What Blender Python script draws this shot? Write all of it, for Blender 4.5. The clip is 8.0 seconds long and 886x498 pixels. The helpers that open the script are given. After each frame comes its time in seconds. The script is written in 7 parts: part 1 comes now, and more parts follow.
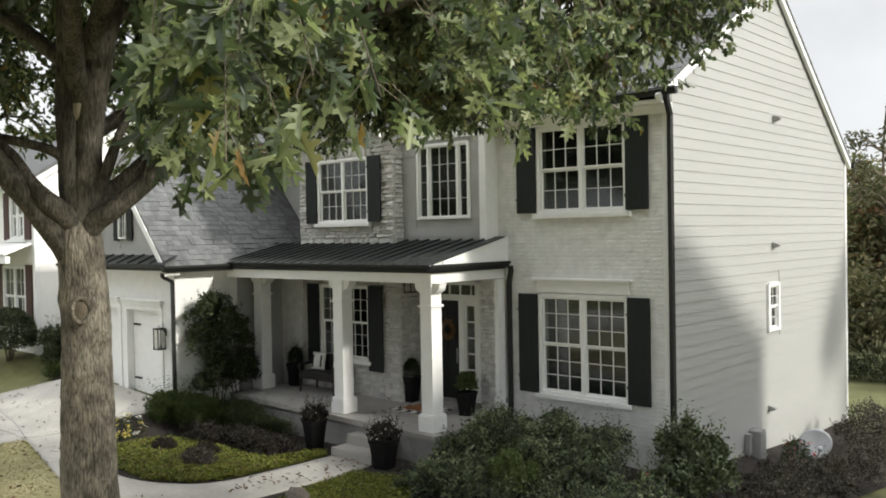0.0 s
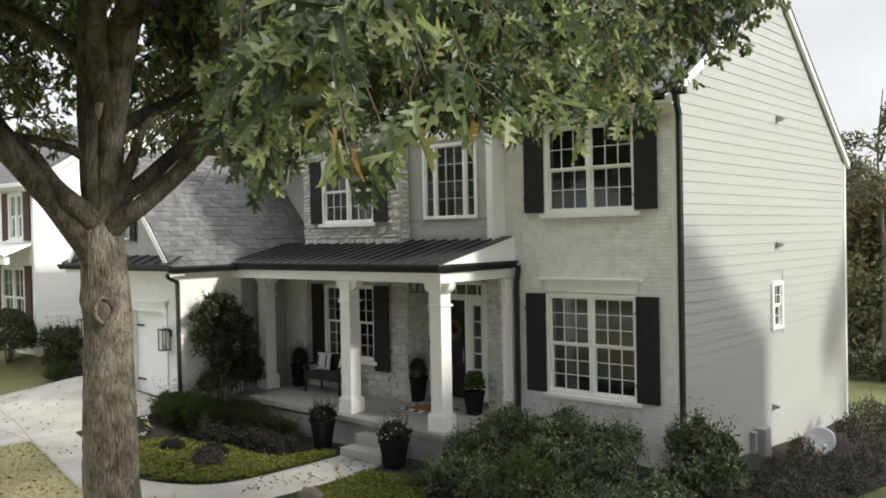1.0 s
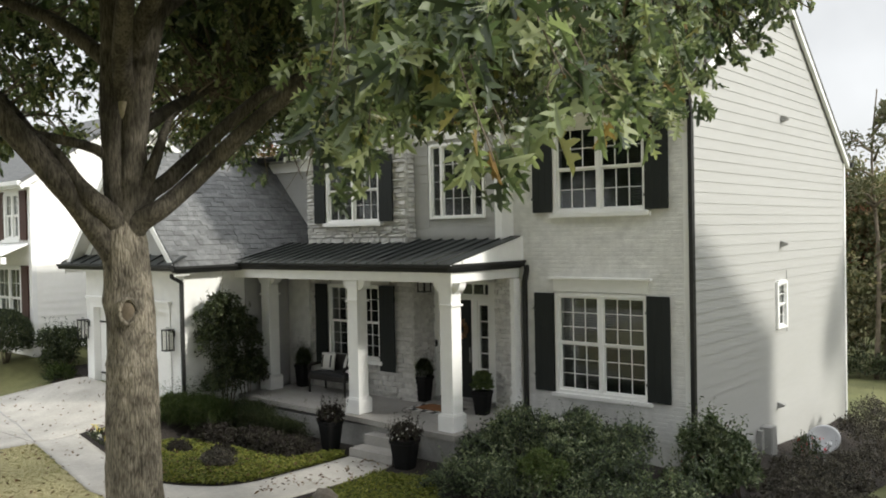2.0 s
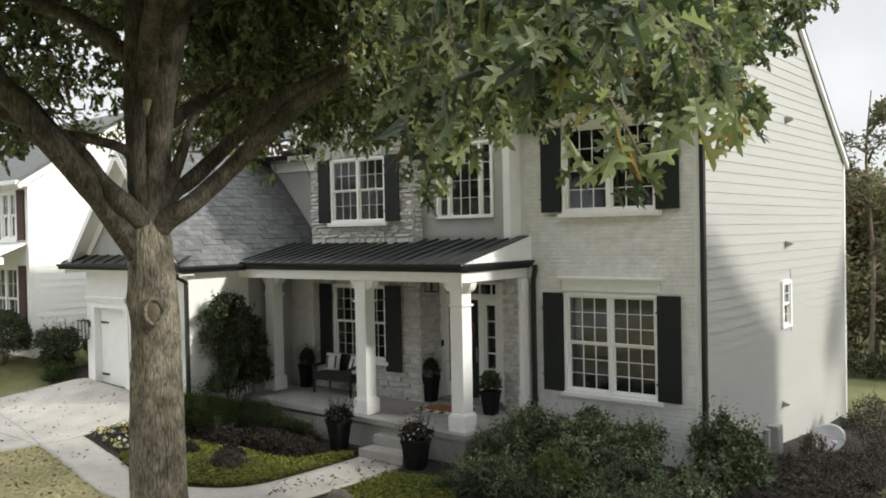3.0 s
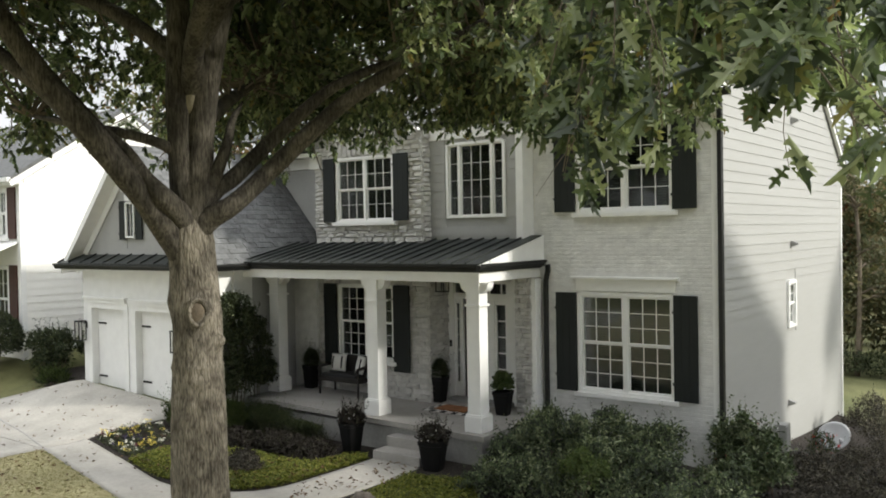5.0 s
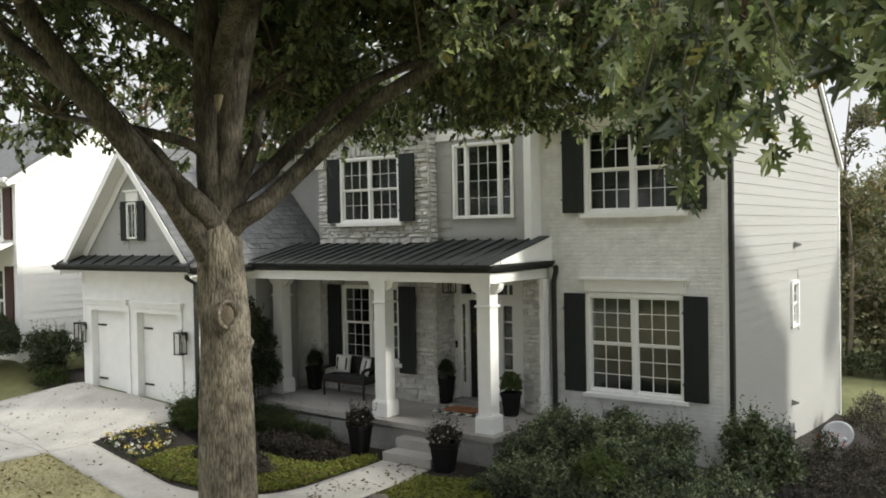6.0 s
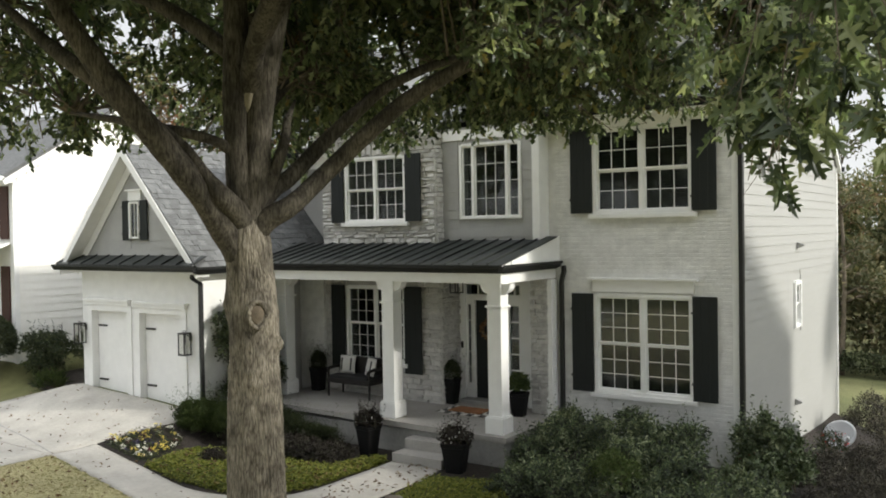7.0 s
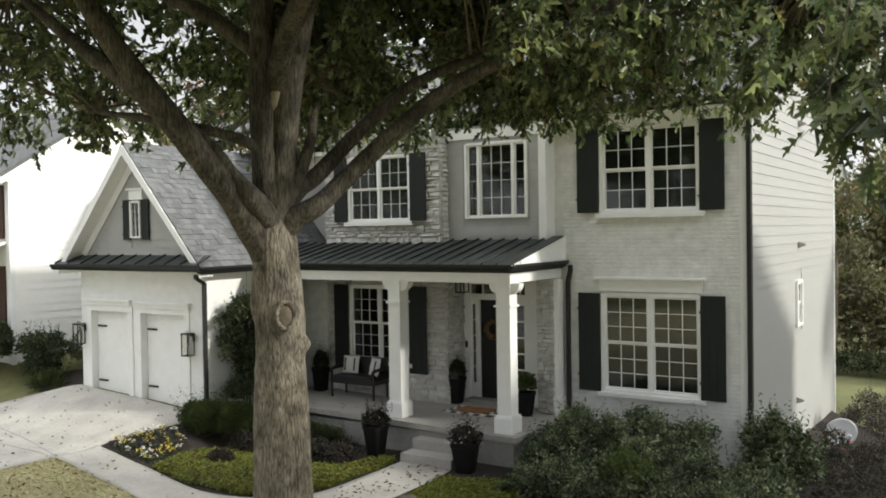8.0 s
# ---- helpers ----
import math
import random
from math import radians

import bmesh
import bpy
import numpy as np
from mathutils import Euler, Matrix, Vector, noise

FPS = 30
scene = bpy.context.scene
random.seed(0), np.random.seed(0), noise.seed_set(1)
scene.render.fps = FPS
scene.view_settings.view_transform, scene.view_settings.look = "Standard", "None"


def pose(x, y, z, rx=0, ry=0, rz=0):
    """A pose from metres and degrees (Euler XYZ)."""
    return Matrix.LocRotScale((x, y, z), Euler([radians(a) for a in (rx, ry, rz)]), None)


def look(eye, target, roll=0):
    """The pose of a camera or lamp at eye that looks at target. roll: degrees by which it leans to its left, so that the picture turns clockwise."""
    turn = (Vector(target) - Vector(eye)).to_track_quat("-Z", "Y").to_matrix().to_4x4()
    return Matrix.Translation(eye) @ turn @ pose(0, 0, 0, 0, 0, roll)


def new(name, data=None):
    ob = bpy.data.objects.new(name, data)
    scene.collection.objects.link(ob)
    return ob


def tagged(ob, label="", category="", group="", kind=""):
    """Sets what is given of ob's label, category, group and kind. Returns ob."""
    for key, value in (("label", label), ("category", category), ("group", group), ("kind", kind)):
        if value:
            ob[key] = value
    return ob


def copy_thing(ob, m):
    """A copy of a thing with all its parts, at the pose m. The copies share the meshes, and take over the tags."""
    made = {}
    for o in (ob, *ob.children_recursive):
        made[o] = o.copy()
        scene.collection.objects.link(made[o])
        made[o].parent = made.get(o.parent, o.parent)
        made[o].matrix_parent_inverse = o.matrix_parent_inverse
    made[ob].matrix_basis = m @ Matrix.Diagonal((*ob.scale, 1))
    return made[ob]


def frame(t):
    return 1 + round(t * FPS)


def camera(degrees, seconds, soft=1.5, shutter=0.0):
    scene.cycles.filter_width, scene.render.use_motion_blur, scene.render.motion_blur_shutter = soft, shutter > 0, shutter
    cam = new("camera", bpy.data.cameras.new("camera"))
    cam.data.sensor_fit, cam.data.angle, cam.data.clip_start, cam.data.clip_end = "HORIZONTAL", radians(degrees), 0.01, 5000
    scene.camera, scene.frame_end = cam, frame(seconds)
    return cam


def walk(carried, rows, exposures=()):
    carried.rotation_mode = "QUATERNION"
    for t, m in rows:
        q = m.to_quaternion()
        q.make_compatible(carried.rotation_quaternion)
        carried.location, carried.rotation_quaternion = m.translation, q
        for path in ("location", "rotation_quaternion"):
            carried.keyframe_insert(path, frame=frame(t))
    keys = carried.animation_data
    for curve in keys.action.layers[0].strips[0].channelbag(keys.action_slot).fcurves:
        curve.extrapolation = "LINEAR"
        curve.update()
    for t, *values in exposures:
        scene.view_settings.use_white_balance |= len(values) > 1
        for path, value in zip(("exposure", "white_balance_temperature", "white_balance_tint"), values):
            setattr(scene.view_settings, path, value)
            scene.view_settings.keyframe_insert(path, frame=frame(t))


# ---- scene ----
cam = camera(54.0, 8.0, soft=1.85)
PATH = [
    (0, (6.77, -13.234, 4.079), (5.439, -11.742, 4.045), -1.0),
    (0.5, (6.634, -13.386, 4.078), (5.316, -11.883, 4.044), -1.0),
    (1, (6.496, -13.521, 4.071), (5.188, -12.009, 4.038), -1.1),
    (1.5, (6.304, -13.652, 4.095), (5.01, -12.127, 4.06), -1.1),
    (3, (5.717, -14.072, 4.09), (4.468, -12.511, 4.054), -1.1),
    (3.5, (5.529, -14.168, 4.093), (4.294, -12.595, 4.057), -1.0),
    (4, (5.337, -14.267, 4.105), (4.117, -12.682, 4.067), -1.0),
    (5.5, (4.754, -14.646, 4.117), (3.582, -13.026, 4.078), -1.0),
    (6, (4.52, -14.781, 4.127), (3.367, -13.148, 4.088), -1.0),
    (6.5, (4.296, -14.92, 4.126), (3.16, -13.274, 4.087), -0.9),
    (7, (4.08, -15.048, 4.132), (2.962, -13.389, 4.093), -0.9),
    (7.5, (3.875, -15.163, 4.15), (2.775, -13.493, 4.108), -0.9),
    (8, (3.661, -15.278, 4.141), (2.579, -13.596, 4.1), -0.9),
]
walk(cam, [(t, look(eye, target, roll)) for t, eye, target, roll in PATH])

# world, sun and exposure
SUN_AZ, SUN_EL = 18.0, 28.0   # degrees from +x towards +y, and above the horizon
world = bpy.data.worlds.new("world")
scene.world = world
world.use_nodes = True
wn = world.node_tree
sky = wn.nodes.new("ShaderNodeTexSky")
sky.sky_type, sky.sun_disc = "NISHITA", False
sky.sun_elevation, sky.sun_rotation = radians(SUN_EL), radians(90 - SUN_AZ)
sky.air_density, sky.dust_density, sky.ozone_density = 1.0, 1.2, 1.0
hsv = wn.nodes.new("ShaderNodeHueSaturation")
hsv.inputs["Saturation"].default_value = 0.3
wn.links.new(sky.outputs[0], hsv.inputs["Color"])
veil = wn.nodes.new("ShaderNodeMixRGB")   # a thin bright layer of cloud over the whole sky
veil.inputs[0].default_value = 0.88
coord, parts, soft_cloud, high = wn.nodes.new("ShaderNodeTexCoord"), wn.nodes.new("ShaderNodeSeparateXYZ"), wn.nodes.new("ShaderNodeTexNoise"), wn.nodes.new("ShaderNodeMapRange")
wn.links.new(coord.outputs["Generated"], parts.inputs[0])
wn.links.new(coord.outputs["Generated"], soft_cloud.inputs["Vector"])
soft_cloud.inputs["Scale"].default_value, soft_cloud.inputs["Detail"].default_value = 3.5, 5.0
high.inputs["From Min"].default_value, high.inputs["From Max"].default_value = 0.22, 1.0
high.inputs["To Min"].default_value, high.inputs["To Max"].default_value = 0.60, 2.1   # a clouded sky is brightest overhead
wn.links.new(parts.outputs["Z"], high.inputs["Value"])
puff = wn.nodes.new("ShaderNodeMapRange")
puff.inputs["From Min"].default_value, puff.inputs["From Max"].default_value = 0.3, 0.7
puff.inputs["To Min"].default_value, puff.inputs["To Max"].default_value = 0.78, 1.18
wn.links.new(soft_cloud.outputs[0], puff.inputs["Value"])
both, tint = wn.nodes.new("ShaderNodeMath"), wn.nodes.new("ShaderNodeVectorMath")
both.operation, tint.operation = "MULTIPLY", "SCALE"
wn.links.new(high.outputs[0], both.inputs[0])
wn.links.new(puff.outputs[0], both.inputs[1])
tint.inputs[0].default_value = (4.76, 4.85, 4.92)
wn.links.new(both.outputs[0], tint.inputs["Scale"])
wn.links.new(tint.outputs[0], veil.inputs[2])
wn.links.new(hsv.outputs[0], veil.inputs[1])
wn.links.new(veil.outputs[0], wn.nodes["Background"].inputs["Color"])
wn.nodes["Background"].inputs["Strength"].default_value = 0.162
sun = new("sun", bpy.data.lights.new("sun", "SUN"))
sun.data.energy, sun.data.angle, sun.data.color = 2.3, radians(3.6), (1.0, 0.965, 0.88)
sun_way = Vector((math.cos(radians(SUN_EL)) * math.cos(radians(SUN_AZ)), math.cos(radians(SUN_EL)) * math.sin(radians(SUN_AZ)), math.sin(radians(SUN_EL))))
sun.matrix_world = look(sun_way * 60, (0, 0, 0))
scene.view_settings.exposure = 0.82


# ---- materials ----
def mat(name, col, rough=0.6, metal=0.0, var=0.12, scale=5.0, bump=0.2, bscale=60.0, rand="", rvar=0.18, dirt=None, spec=0.4, stretch=(1, 1, 1)):
    """A surface colour broken by two scales of noise, by a random tone per piece, and a fine relief."""
    m = bpy.data.materials.new(name)
    m.use_nodes = True
    n, l = m.node_tree.nodes, m.node_tree.links
    b = n["Principled BSDF"]
    b.inputs["Roughness"].default_value, b.inputs["Metallic"].default_value = rough, metal
    b.inputs["Specular IOR Level"].default_value = spec
    geo, mp = n.new("ShaderNodeNewGeometry"), n.new("ShaderNodeMapping")
    mp.inputs["Scale"].default_value = stretch
    l.new(geo.outputs["Position"], mp.inputs["Vector"])

    def noisy(sc, lo, hi, detail=4.0):
        t, r = n.new("ShaderNodeTexNoise"), n.new("ShaderNodeMapRange")
        t.inputs["Scale"].default_value, t.inputs["Detail"].default_value = sc, detail
        r.inputs["From Min"].default_value, r.inputs["From Max"].default_value = 0.3, 0.7
        r.inputs["To Min"].default_value, r.inputs["To Max"].default_value = lo, hi
        l.new(mp.outputs[0], t.inputs["Vector"])
        l.new(t.outputs[0], r.inputs["Value"])
        return r.outputs[0], t.outputs[0]

    def times(a, c):
        k = n.new("ShaderNodeMath")
        k.operation = "MULTIPLY"
        l.new(a, k.inputs[0])
        l.new(c, k.inputs[1])
        return k.outputs[0]

    tone = times(noisy(scale, 1 - var, 1 + var)[0], noisy(scale * 9, 1 - var * 0.6, 1 + var * 0.6)[0])
    if rand:
        r = n.new("ShaderNodeMapRange")
        r.inputs["To Min"].default_value, r.inputs["To Max"].default_value = 1 - rvar, 1 + rvar
        if rand == "object":
            l.new(n.new("ShaderNodeObjectInfo").outputs["Random"], r.inputs["Value"])
        else:
            l.new(geo.outputs["Random Per Island"], r.inputs["Value"])
        tone = times(tone, r.outputs[0])
    base = None
    if dirt:
        mix = n.new("ShaderNodeMix")
        mix.data_type = "RGBA"
        mix.inputs[6].default_value, mix.inputs[7].default_value = (*col, 1), (*dirt[0], 1)
        l.new(noisy(dirt[1], 0.0, dirt[2], 6.0)[0], mix.inputs[0])
        base = mix.outputs[2]
    sc = n.new("ShaderNodeVectorMath")
    sc.operation = "SCALE"
    if base:
        l.new(base, sc.inputs[0])
    else:
        sc.inputs[0].default_value = col
    l.new(tone, sc.inputs["Scale"])
    l.new(sc.outputs[0], b.inputs["Base Color"])
    if bump:
        bn = n.new("ShaderNodeBump")
        bn.inputs["Strength"].default_value, bn.inputs["Distance"].default_value = bump, 0.02
        l.new(noisy(bscale, 0, 1)[1], bn.inputs["Height"])
        l.new(bn.outputs[0], b.inputs["Normal"])
    return m


def leaf_mat(name, stops, rough=0.5, trans=0.35, spec=0.25, patch=0.0):
    """Leaves: each takes its own colour from the stops, in patches of darker and fresher growth, and lets some light through."""
    m = bpy.data.materials.new(name)
    m.use_nodes = True
    n, l = m.node_tree.nodes, m.node_tree.links
    b = n["Principled BSDF"]
    b.inputs["Roughness"].default_value, b.inputs["Specular IOR Level"].default_value = rough, spec
    ramp, geo = n.new("ShaderNodeValToRGB"), n.new("ShaderNodeNewGeometry")
    el = ramp.color_ramp.elements
    while len(el) < len(stops):
        el.new(0.5)
    for e, (p, c) in zip(el, stops):
        e.position, e.color = p, (*c, 1)
    if patch:
        tex, shift, mix = n.new("ShaderNodeTexNoise"), n.new("ShaderNodeMapRange"), n.new("ShaderNodeMath")
        tex.inputs["Scale"].default_value, tex.inputs["Detail"].default_value = 2.6, 3.0
        shift.inputs["From Min"].default_value, shift.inputs["From Max"].default_value = 0.3, 0.7
        shift.inputs["To Min"].default_value, shift.inputs["To Max"].default_value = -patch, patch
        l.new(geo.outputs["Position"], tex.inputs["Vector"])
        l.new(tex.outputs[0], shift.inputs["Value"])
        mix.use_clamp = True
        l.new(geo.outputs["Random Per Island"], mix.inputs[0])
        l.new(shift.outputs[0], mix.inputs[1])
        l.new(mix.outputs[0], ramp.inputs[0])
    else:
        l.new(geo.outputs["Random Per Island"], ramp.inputs[0])
    l.new(ramp.outputs[0], b.inputs["Base Color"])
    tr, mx = n.new("ShaderNodeBsdfTranslucent"), n.new("ShaderNodeMixShader")
    bright = n.new("ShaderNodeMixRGB")
    bright.blend_type, bright.inputs[0].default_value, bright.inputs[2].default_value = "MULTIPLY", 1.0, (1.12, 1.22, 0.82, 1)
    l.new(ramp.outputs[0], bright.inputs[1])
    l.new(bright.outputs[0], tr.inputs["Color"])
    mx.inputs[0].default_value = trans
    l.new(b.outputs[0], mx.inputs[1])
    l.new(tr.outputs[0], mx.inputs[2])
    l.new(mx.outputs[0], n["Material Output"].inputs["Surface"])
    return m


def glass_mat(name, tint):
    m = bpy.data.materials.new(name)
    m.use_nodes = True
    n, l = m.node_tree.nodes, m.node_tree.links
    n.remove(n["Principled BSDF"])
    lw, power, gain, t, g, mx = n.new("ShaderNodeLayerWeight"), n.new("ShaderNodeMath"), n.new("ShaderNodeMath"), n.new("ShaderNodeBsdfTransparent"), n.new("ShaderNodeBsdfGlossy"), n.new("ShaderNodeMixShader")
    power.operation, gain.operation = "POWER", "MULTIPLY_ADD"
    power.inputs[1].default_value, gain.inputs[1].default_value, gain.inputs[2].default_value = 5.0, 0.85, 0.055
    l.new(lw.outputs["Facing"], power.inputs[0])
    l.new(power.outputs[0], gain.inputs[0])
    t.inputs["Color"].default_value = (*tint, 1)
    g.inputs["Roughness"].default_value = 0.02
    tex, bn = n.new("ShaderNodeTexNoise"), n.new("ShaderNodeBump")
    tex.inputs["Scale"].default_value = 2.5
    bn.inputs["Strength"].default_value, bn.inputs["Distance"].default_value = 0.06, 0.05
    l.new(tex.outputs[0], bn.inputs["Height"])
    l.new(bn.outputs[0], g.inputs["Normal"])
    l.new(gain.outputs[0], mx.inputs[0])
    l.new(t.outputs[0], mx.inputs[1])
    l.new(g.outputs[0], mx.inputs[2])
    l.new(mx.outputs[0], n["Material Output"].inputs["Surface"])
    return m


M = {
    "brick": mat("painted_brick", (0.68, 0.678, 0.66), 0.7, var=0.12, bump=0.35, bscale=45, rand="island", rvar=0.05),
    "garage_brick": mat("white_garage_brick", (0.80, 0.80, 0.78), 0.65, var=0.04, bump=0.25, bscale=45),
    "mortar": mat("painted_mortar", (0.68, 0.678, 0.66), 0.8, var=0.1, bump=0.3),
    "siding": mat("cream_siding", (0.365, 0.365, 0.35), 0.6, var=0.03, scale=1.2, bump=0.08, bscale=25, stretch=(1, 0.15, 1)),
    "grey_siding": mat("grey_siding", (0.36, 0.36, 0.345), 0.6, var=0.06, scale=3, bump=0.1, bscale=25),
    "trim": mat("white_trim", (0.82, 0.82, 0.80), 0.45, var=0.03, bump=0.04),
    "stone": mat("painted_stone", (0.51, 0.50, 0.475), 0.8, var=0.14, scale=9, bump=0.6, bscale=28, rand="object", rvar=0.12),
    "mortar_dark": mat("stone_backing", (0.50, 0.49, 0.465), 0.9, var=0.15),
    "shingle": mat("roof_shingle", (0.135, 0.138, 0.138), 0.9, var=0.16, scale=7, bump=0.5, bscale=160, rand="island", rvar=0.2),
    "shingle_piece": mat("roof_shingle_piece", (0.135, 0.138, 0.138), 0.9, var=0.16, scale=7, bump=0.5, bscale=160, rand="object", rvar=0.2),
    "metal_roof": mat("dark_metal_roof", (0.030, 0.034, 0.032), 0.5, 0.2, var=0.15, scale=3, bump=0.06, bscale=8, rand="object", rvar=0.12),
    "black": mat("black_paint", (0.012, 0.0125, 0.012), 0.45, var=0.15, bump=0.06),
    "shutter": mat("dark_green_black_shutter", (0.009, 0.012, 0.011), 0.62, var=0.15, bump=0.08, stretch=(3, 3, 0.4)),
    "concrete": mat("concrete", (0.425, 0.405, 0.365), 0.85, var=0.12, scale=1.6, bump=0.3, bscale=90, dirt=((0.33, 0.315, 0.28), 0.9, 0.6)),
    "porch_concrete": mat("porch_concrete", (0.34, 0.327, 0.305), 0.8, var=0.1, scale=1.6, bump=0.2, bscale=90, dirt=((0.28, 0.265, 0.24), 1.3, 0.4)),
    "foundation": mat("grey_foundation", (0.30, 0.295, 0.28), 0.85, var=0.14, scale=2.4, bump=0.3, bscale=60),
    # room and blind albedo kept low: indoor dimness is put into the colour
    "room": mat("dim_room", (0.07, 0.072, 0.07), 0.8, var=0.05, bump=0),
    "blind": mat("dimmed_blind", (0.15, 0.165, 0.165), 0.5, var=0.03, bump=0),
    "glass": glass_mat("window_glass", (0.72, 0.75, 0.73)),
    "knot": mat("healed_wood", (0.115, 0.092, 0.066), 0.85, var=0.3, scale=14, bump=0.6, bscale=60),
    "scar": mat("bare_wood", (0.22, 0.195, 0.145), 0.8, var=0.25, scale=8, bump=0.5, bscale=40, stretch=(1, 1, 0.25)),
    "twig": mat("twig_bark", (0.14, 0.115, 0.085), 0.9, var=0.3, bump=0.3),
    "soil": mat("dark_mulch", (0.022, 0.017, 0.013), 0.95, var=0.5, scale=14, bump=1.0, bscale=45),
    "lawn": mat("dry_lawn", (0.34, 0.315, 0.17), 0.95, var=0.15, scale=1.4, bump=0.6, bscale=70, dirt=((0.42, 0.37, 0.22), 0.8, 0.8)),
    "lawn_far": mat("far_lawn", (0.085, 0.10, 0.035), 0.95, var=0.2, scale=0.5, bump=0.5, bscale=40, dirt=((0.17, 0.15, 0.07), 0.25, 0.6)),
    "black_pot": mat("black_planter", (0.008, 0.008, 0.008), 0.7, var=0.15, bump=0.1, spec=0.15),
    "wicker": mat("dark_wicker", (0.022, 0.019, 0.017), 0.6, var=0.25, bump=0.6, bscale=120),
    "white_cloth": mat("white_cloth", (0.66, 0.65, 0.62), 0.9, var=0.05, bump=0.25, bscale=180),
    "dark_cloth": mat("dark_cloth", (0.03, 0.03, 0.032), 0.9, var=0.1, bump=0.2),
    "coir": mat("coir_mat", (0.30, 0.13, 0.055), 0.95, var=0.2, bump=0.6, bscale=150),
    "rock": mat("boulder", (0.115, 0.10, 0.082), 0.9, var=0.3, scale=6, bump=0.7, bscale=25),
    "steel": mat("grey_utility_box", (0.30, 0.30, 0.285), 0.5, 0.2, var=0.08, bump=0.05),
    "dish": mat("grey_dish", (0.50, 0.51, 0.53), 0.35, 0.1, var=0.05, bump=0.03),
    "red_shutter": mat("red_brown_shutter", (0.055, 0.022, 0.015), 0.6, var=0.1),
    "white_siding": mat("white_siding", (0.86, 0.85, 0.81), 0.55, var=0.03, scale=1, bump=0.05),
    "lantern_glass": glass_mat("lantern_glass", (0.9, 0.9, 0.88)),
}
# wide dark-to-pale stops also put sun and shade contrast into the leaves
OAK = leaf_mat("oak_leaf", [(0.0, (0.030, 0.042, 0.024)), (0.32, (0.076, 0.104, 0.052)), (0.66, (0.160, 0.195, 0.098)), (0.94, (0.34, 0.37, 0.215)), (0.985, (0.22, 0.20, 0.07)), (1.0, (0.20, 0.12, 0.045))], 0.36, 0.48, 0.5)



def bark_mat(name, pale, crack):
    """Ridged bark: dark furrows between paler plates, with large pale and dark patches that also imitate dappled light.
    """
    m = bpy.data.materials.new(name)
    m.use_nodes = True
    n, l = m.node_tree.nodes, m.node_tree.links
    b = n["Principled BSDF"]
    b.inputs["Roughness"].default_value, b.inputs["Specular IOR Level"].default_value = 0.9, 0.2
    geo, mp = n.new("ShaderNodeNewGeometry"), n.new("ShaderNodeMapping")
    mp.inputs["Scale"].default_value = (1, 1, 0.17)
    l.new(geo.outputs["Position"], mp.inputs["Vector"])
    t1, t2, t3, v = n.new("ShaderNodeTexNoise"), n.new("ShaderNodeTexNoise"), n.new("ShaderNodeTexNoise"), n.new("ShaderNodeTexVoronoi")
    for t, sc, d, r in ((t1, 46.0, 6.0, 0.66), (t2, 170.0, 3.0, 0.6), (t3, 3.0, 4.0, 0.6)):
        t.inputs["Scale"].default_value, t.inputs["Detail"].default_value, t.inputs["Roughness"].default_value = sc, d, r
    v.feature = "DISTANCE_TO_EDGE"
    v.inputs["Scale"].default_value = 34.0
    for t in (t1, t2):
        l.new(mp.outputs[0], t.inputs["Vector"])
    wide = n.new("ShaderNodeMapping")
    wide.inputs["Scale"].default_value = (1.6, 1.6, 1.1)
    l.new(geo.outputs["Position"], wide.inputs["Vector"])
    l.new(wide.outputs[0], t3.inputs["Vector"])
    sway, warp, plate = n.new("ShaderNodeTexNoise"), n.new("ShaderNodeVectorMath"), n.new("ShaderNodeMapRange")
    sway.inputs["Scale"].default_value = 11.0
    warp.operation, warp.inputs[1].default_value = "MULTIPLY_ADD", (0.09, 0.09, 0.04)
    l.new(mp.outputs[0], sway.inputs["Vector"])
    l.new(sway.outputs["Color"], warp.inputs[0])
    l.new(mp.outputs[0], warp.inputs[2])
    l.new(warp.outputs[0], v.inputs["Vector"])
    plate.interpolation_type = "SMOOTHSTEP"   # plates between dark cracks
    plate.inputs["From Max"].default_value = 0.2
    l.new(v.outputs["Distance"], plate.inputs["Value"])
    add = n.new("ShaderNodeMath")
    add.operation = "MULTIPLY_ADD"
    add.inputs[1].default_value = crack
    l.new(plate.outputs[0], add.inputs[0])
    l.new(t1.outputs[0], add.inputs[2])
    ramp = n.new("ShaderNodeValToRGB")
    el = ramp.color_ramp.elements
    el[0].position, el[0].color, el[1].position, el[1].color = 0.36, (0.20 * pale, 0.17 * pale, 0.135 * pale, 1), 0.55 + 1.1 * crack + 0.1, (pale, 0.91 * pale, 0.75 * pale, 1)
    e = el.new(0.52 + 0.6 * crack)
    e.color = (0.66 * pale, 0.59 * pale, 0.47 * pale, 1)
    l.new(add.outputs[0], ramp.inputs[0])
    pr = n.new("ShaderNodeMapRange")
    pr.inputs["From Min"].default_value, pr.inputs["From Max"].default_value, pr.inputs["To Min"].default_value, pr.inputs["To Max"].default_value = 0.36, 0.64, 0.58, 1.45
    l.new(t3.outputs[0], pr.inputs["Value"])
    sc = n.new("ShaderNodeVectorMath")
    sc.operation = "SCALE"
    l.new(ramp.outputs[0], sc.inputs[0])
    l.new(pr.outputs[0], sc.inputs["Scale"])
    l.new(sc.outputs[0], b.inputs["Base Color"])
    b1, b2 = n.new("ShaderNodeBump"), n.new("ShaderNodeBump")
    b1.inputs["Strength"].default_value, b1.inputs["Distance"].default_value = 1.0, 0.022
    b2.inputs["Strength"].default_value, b2.inputs["Distance"].default_value = 0.6, 0.006
    l.new(add.outputs[0], b1.inputs["Height"])
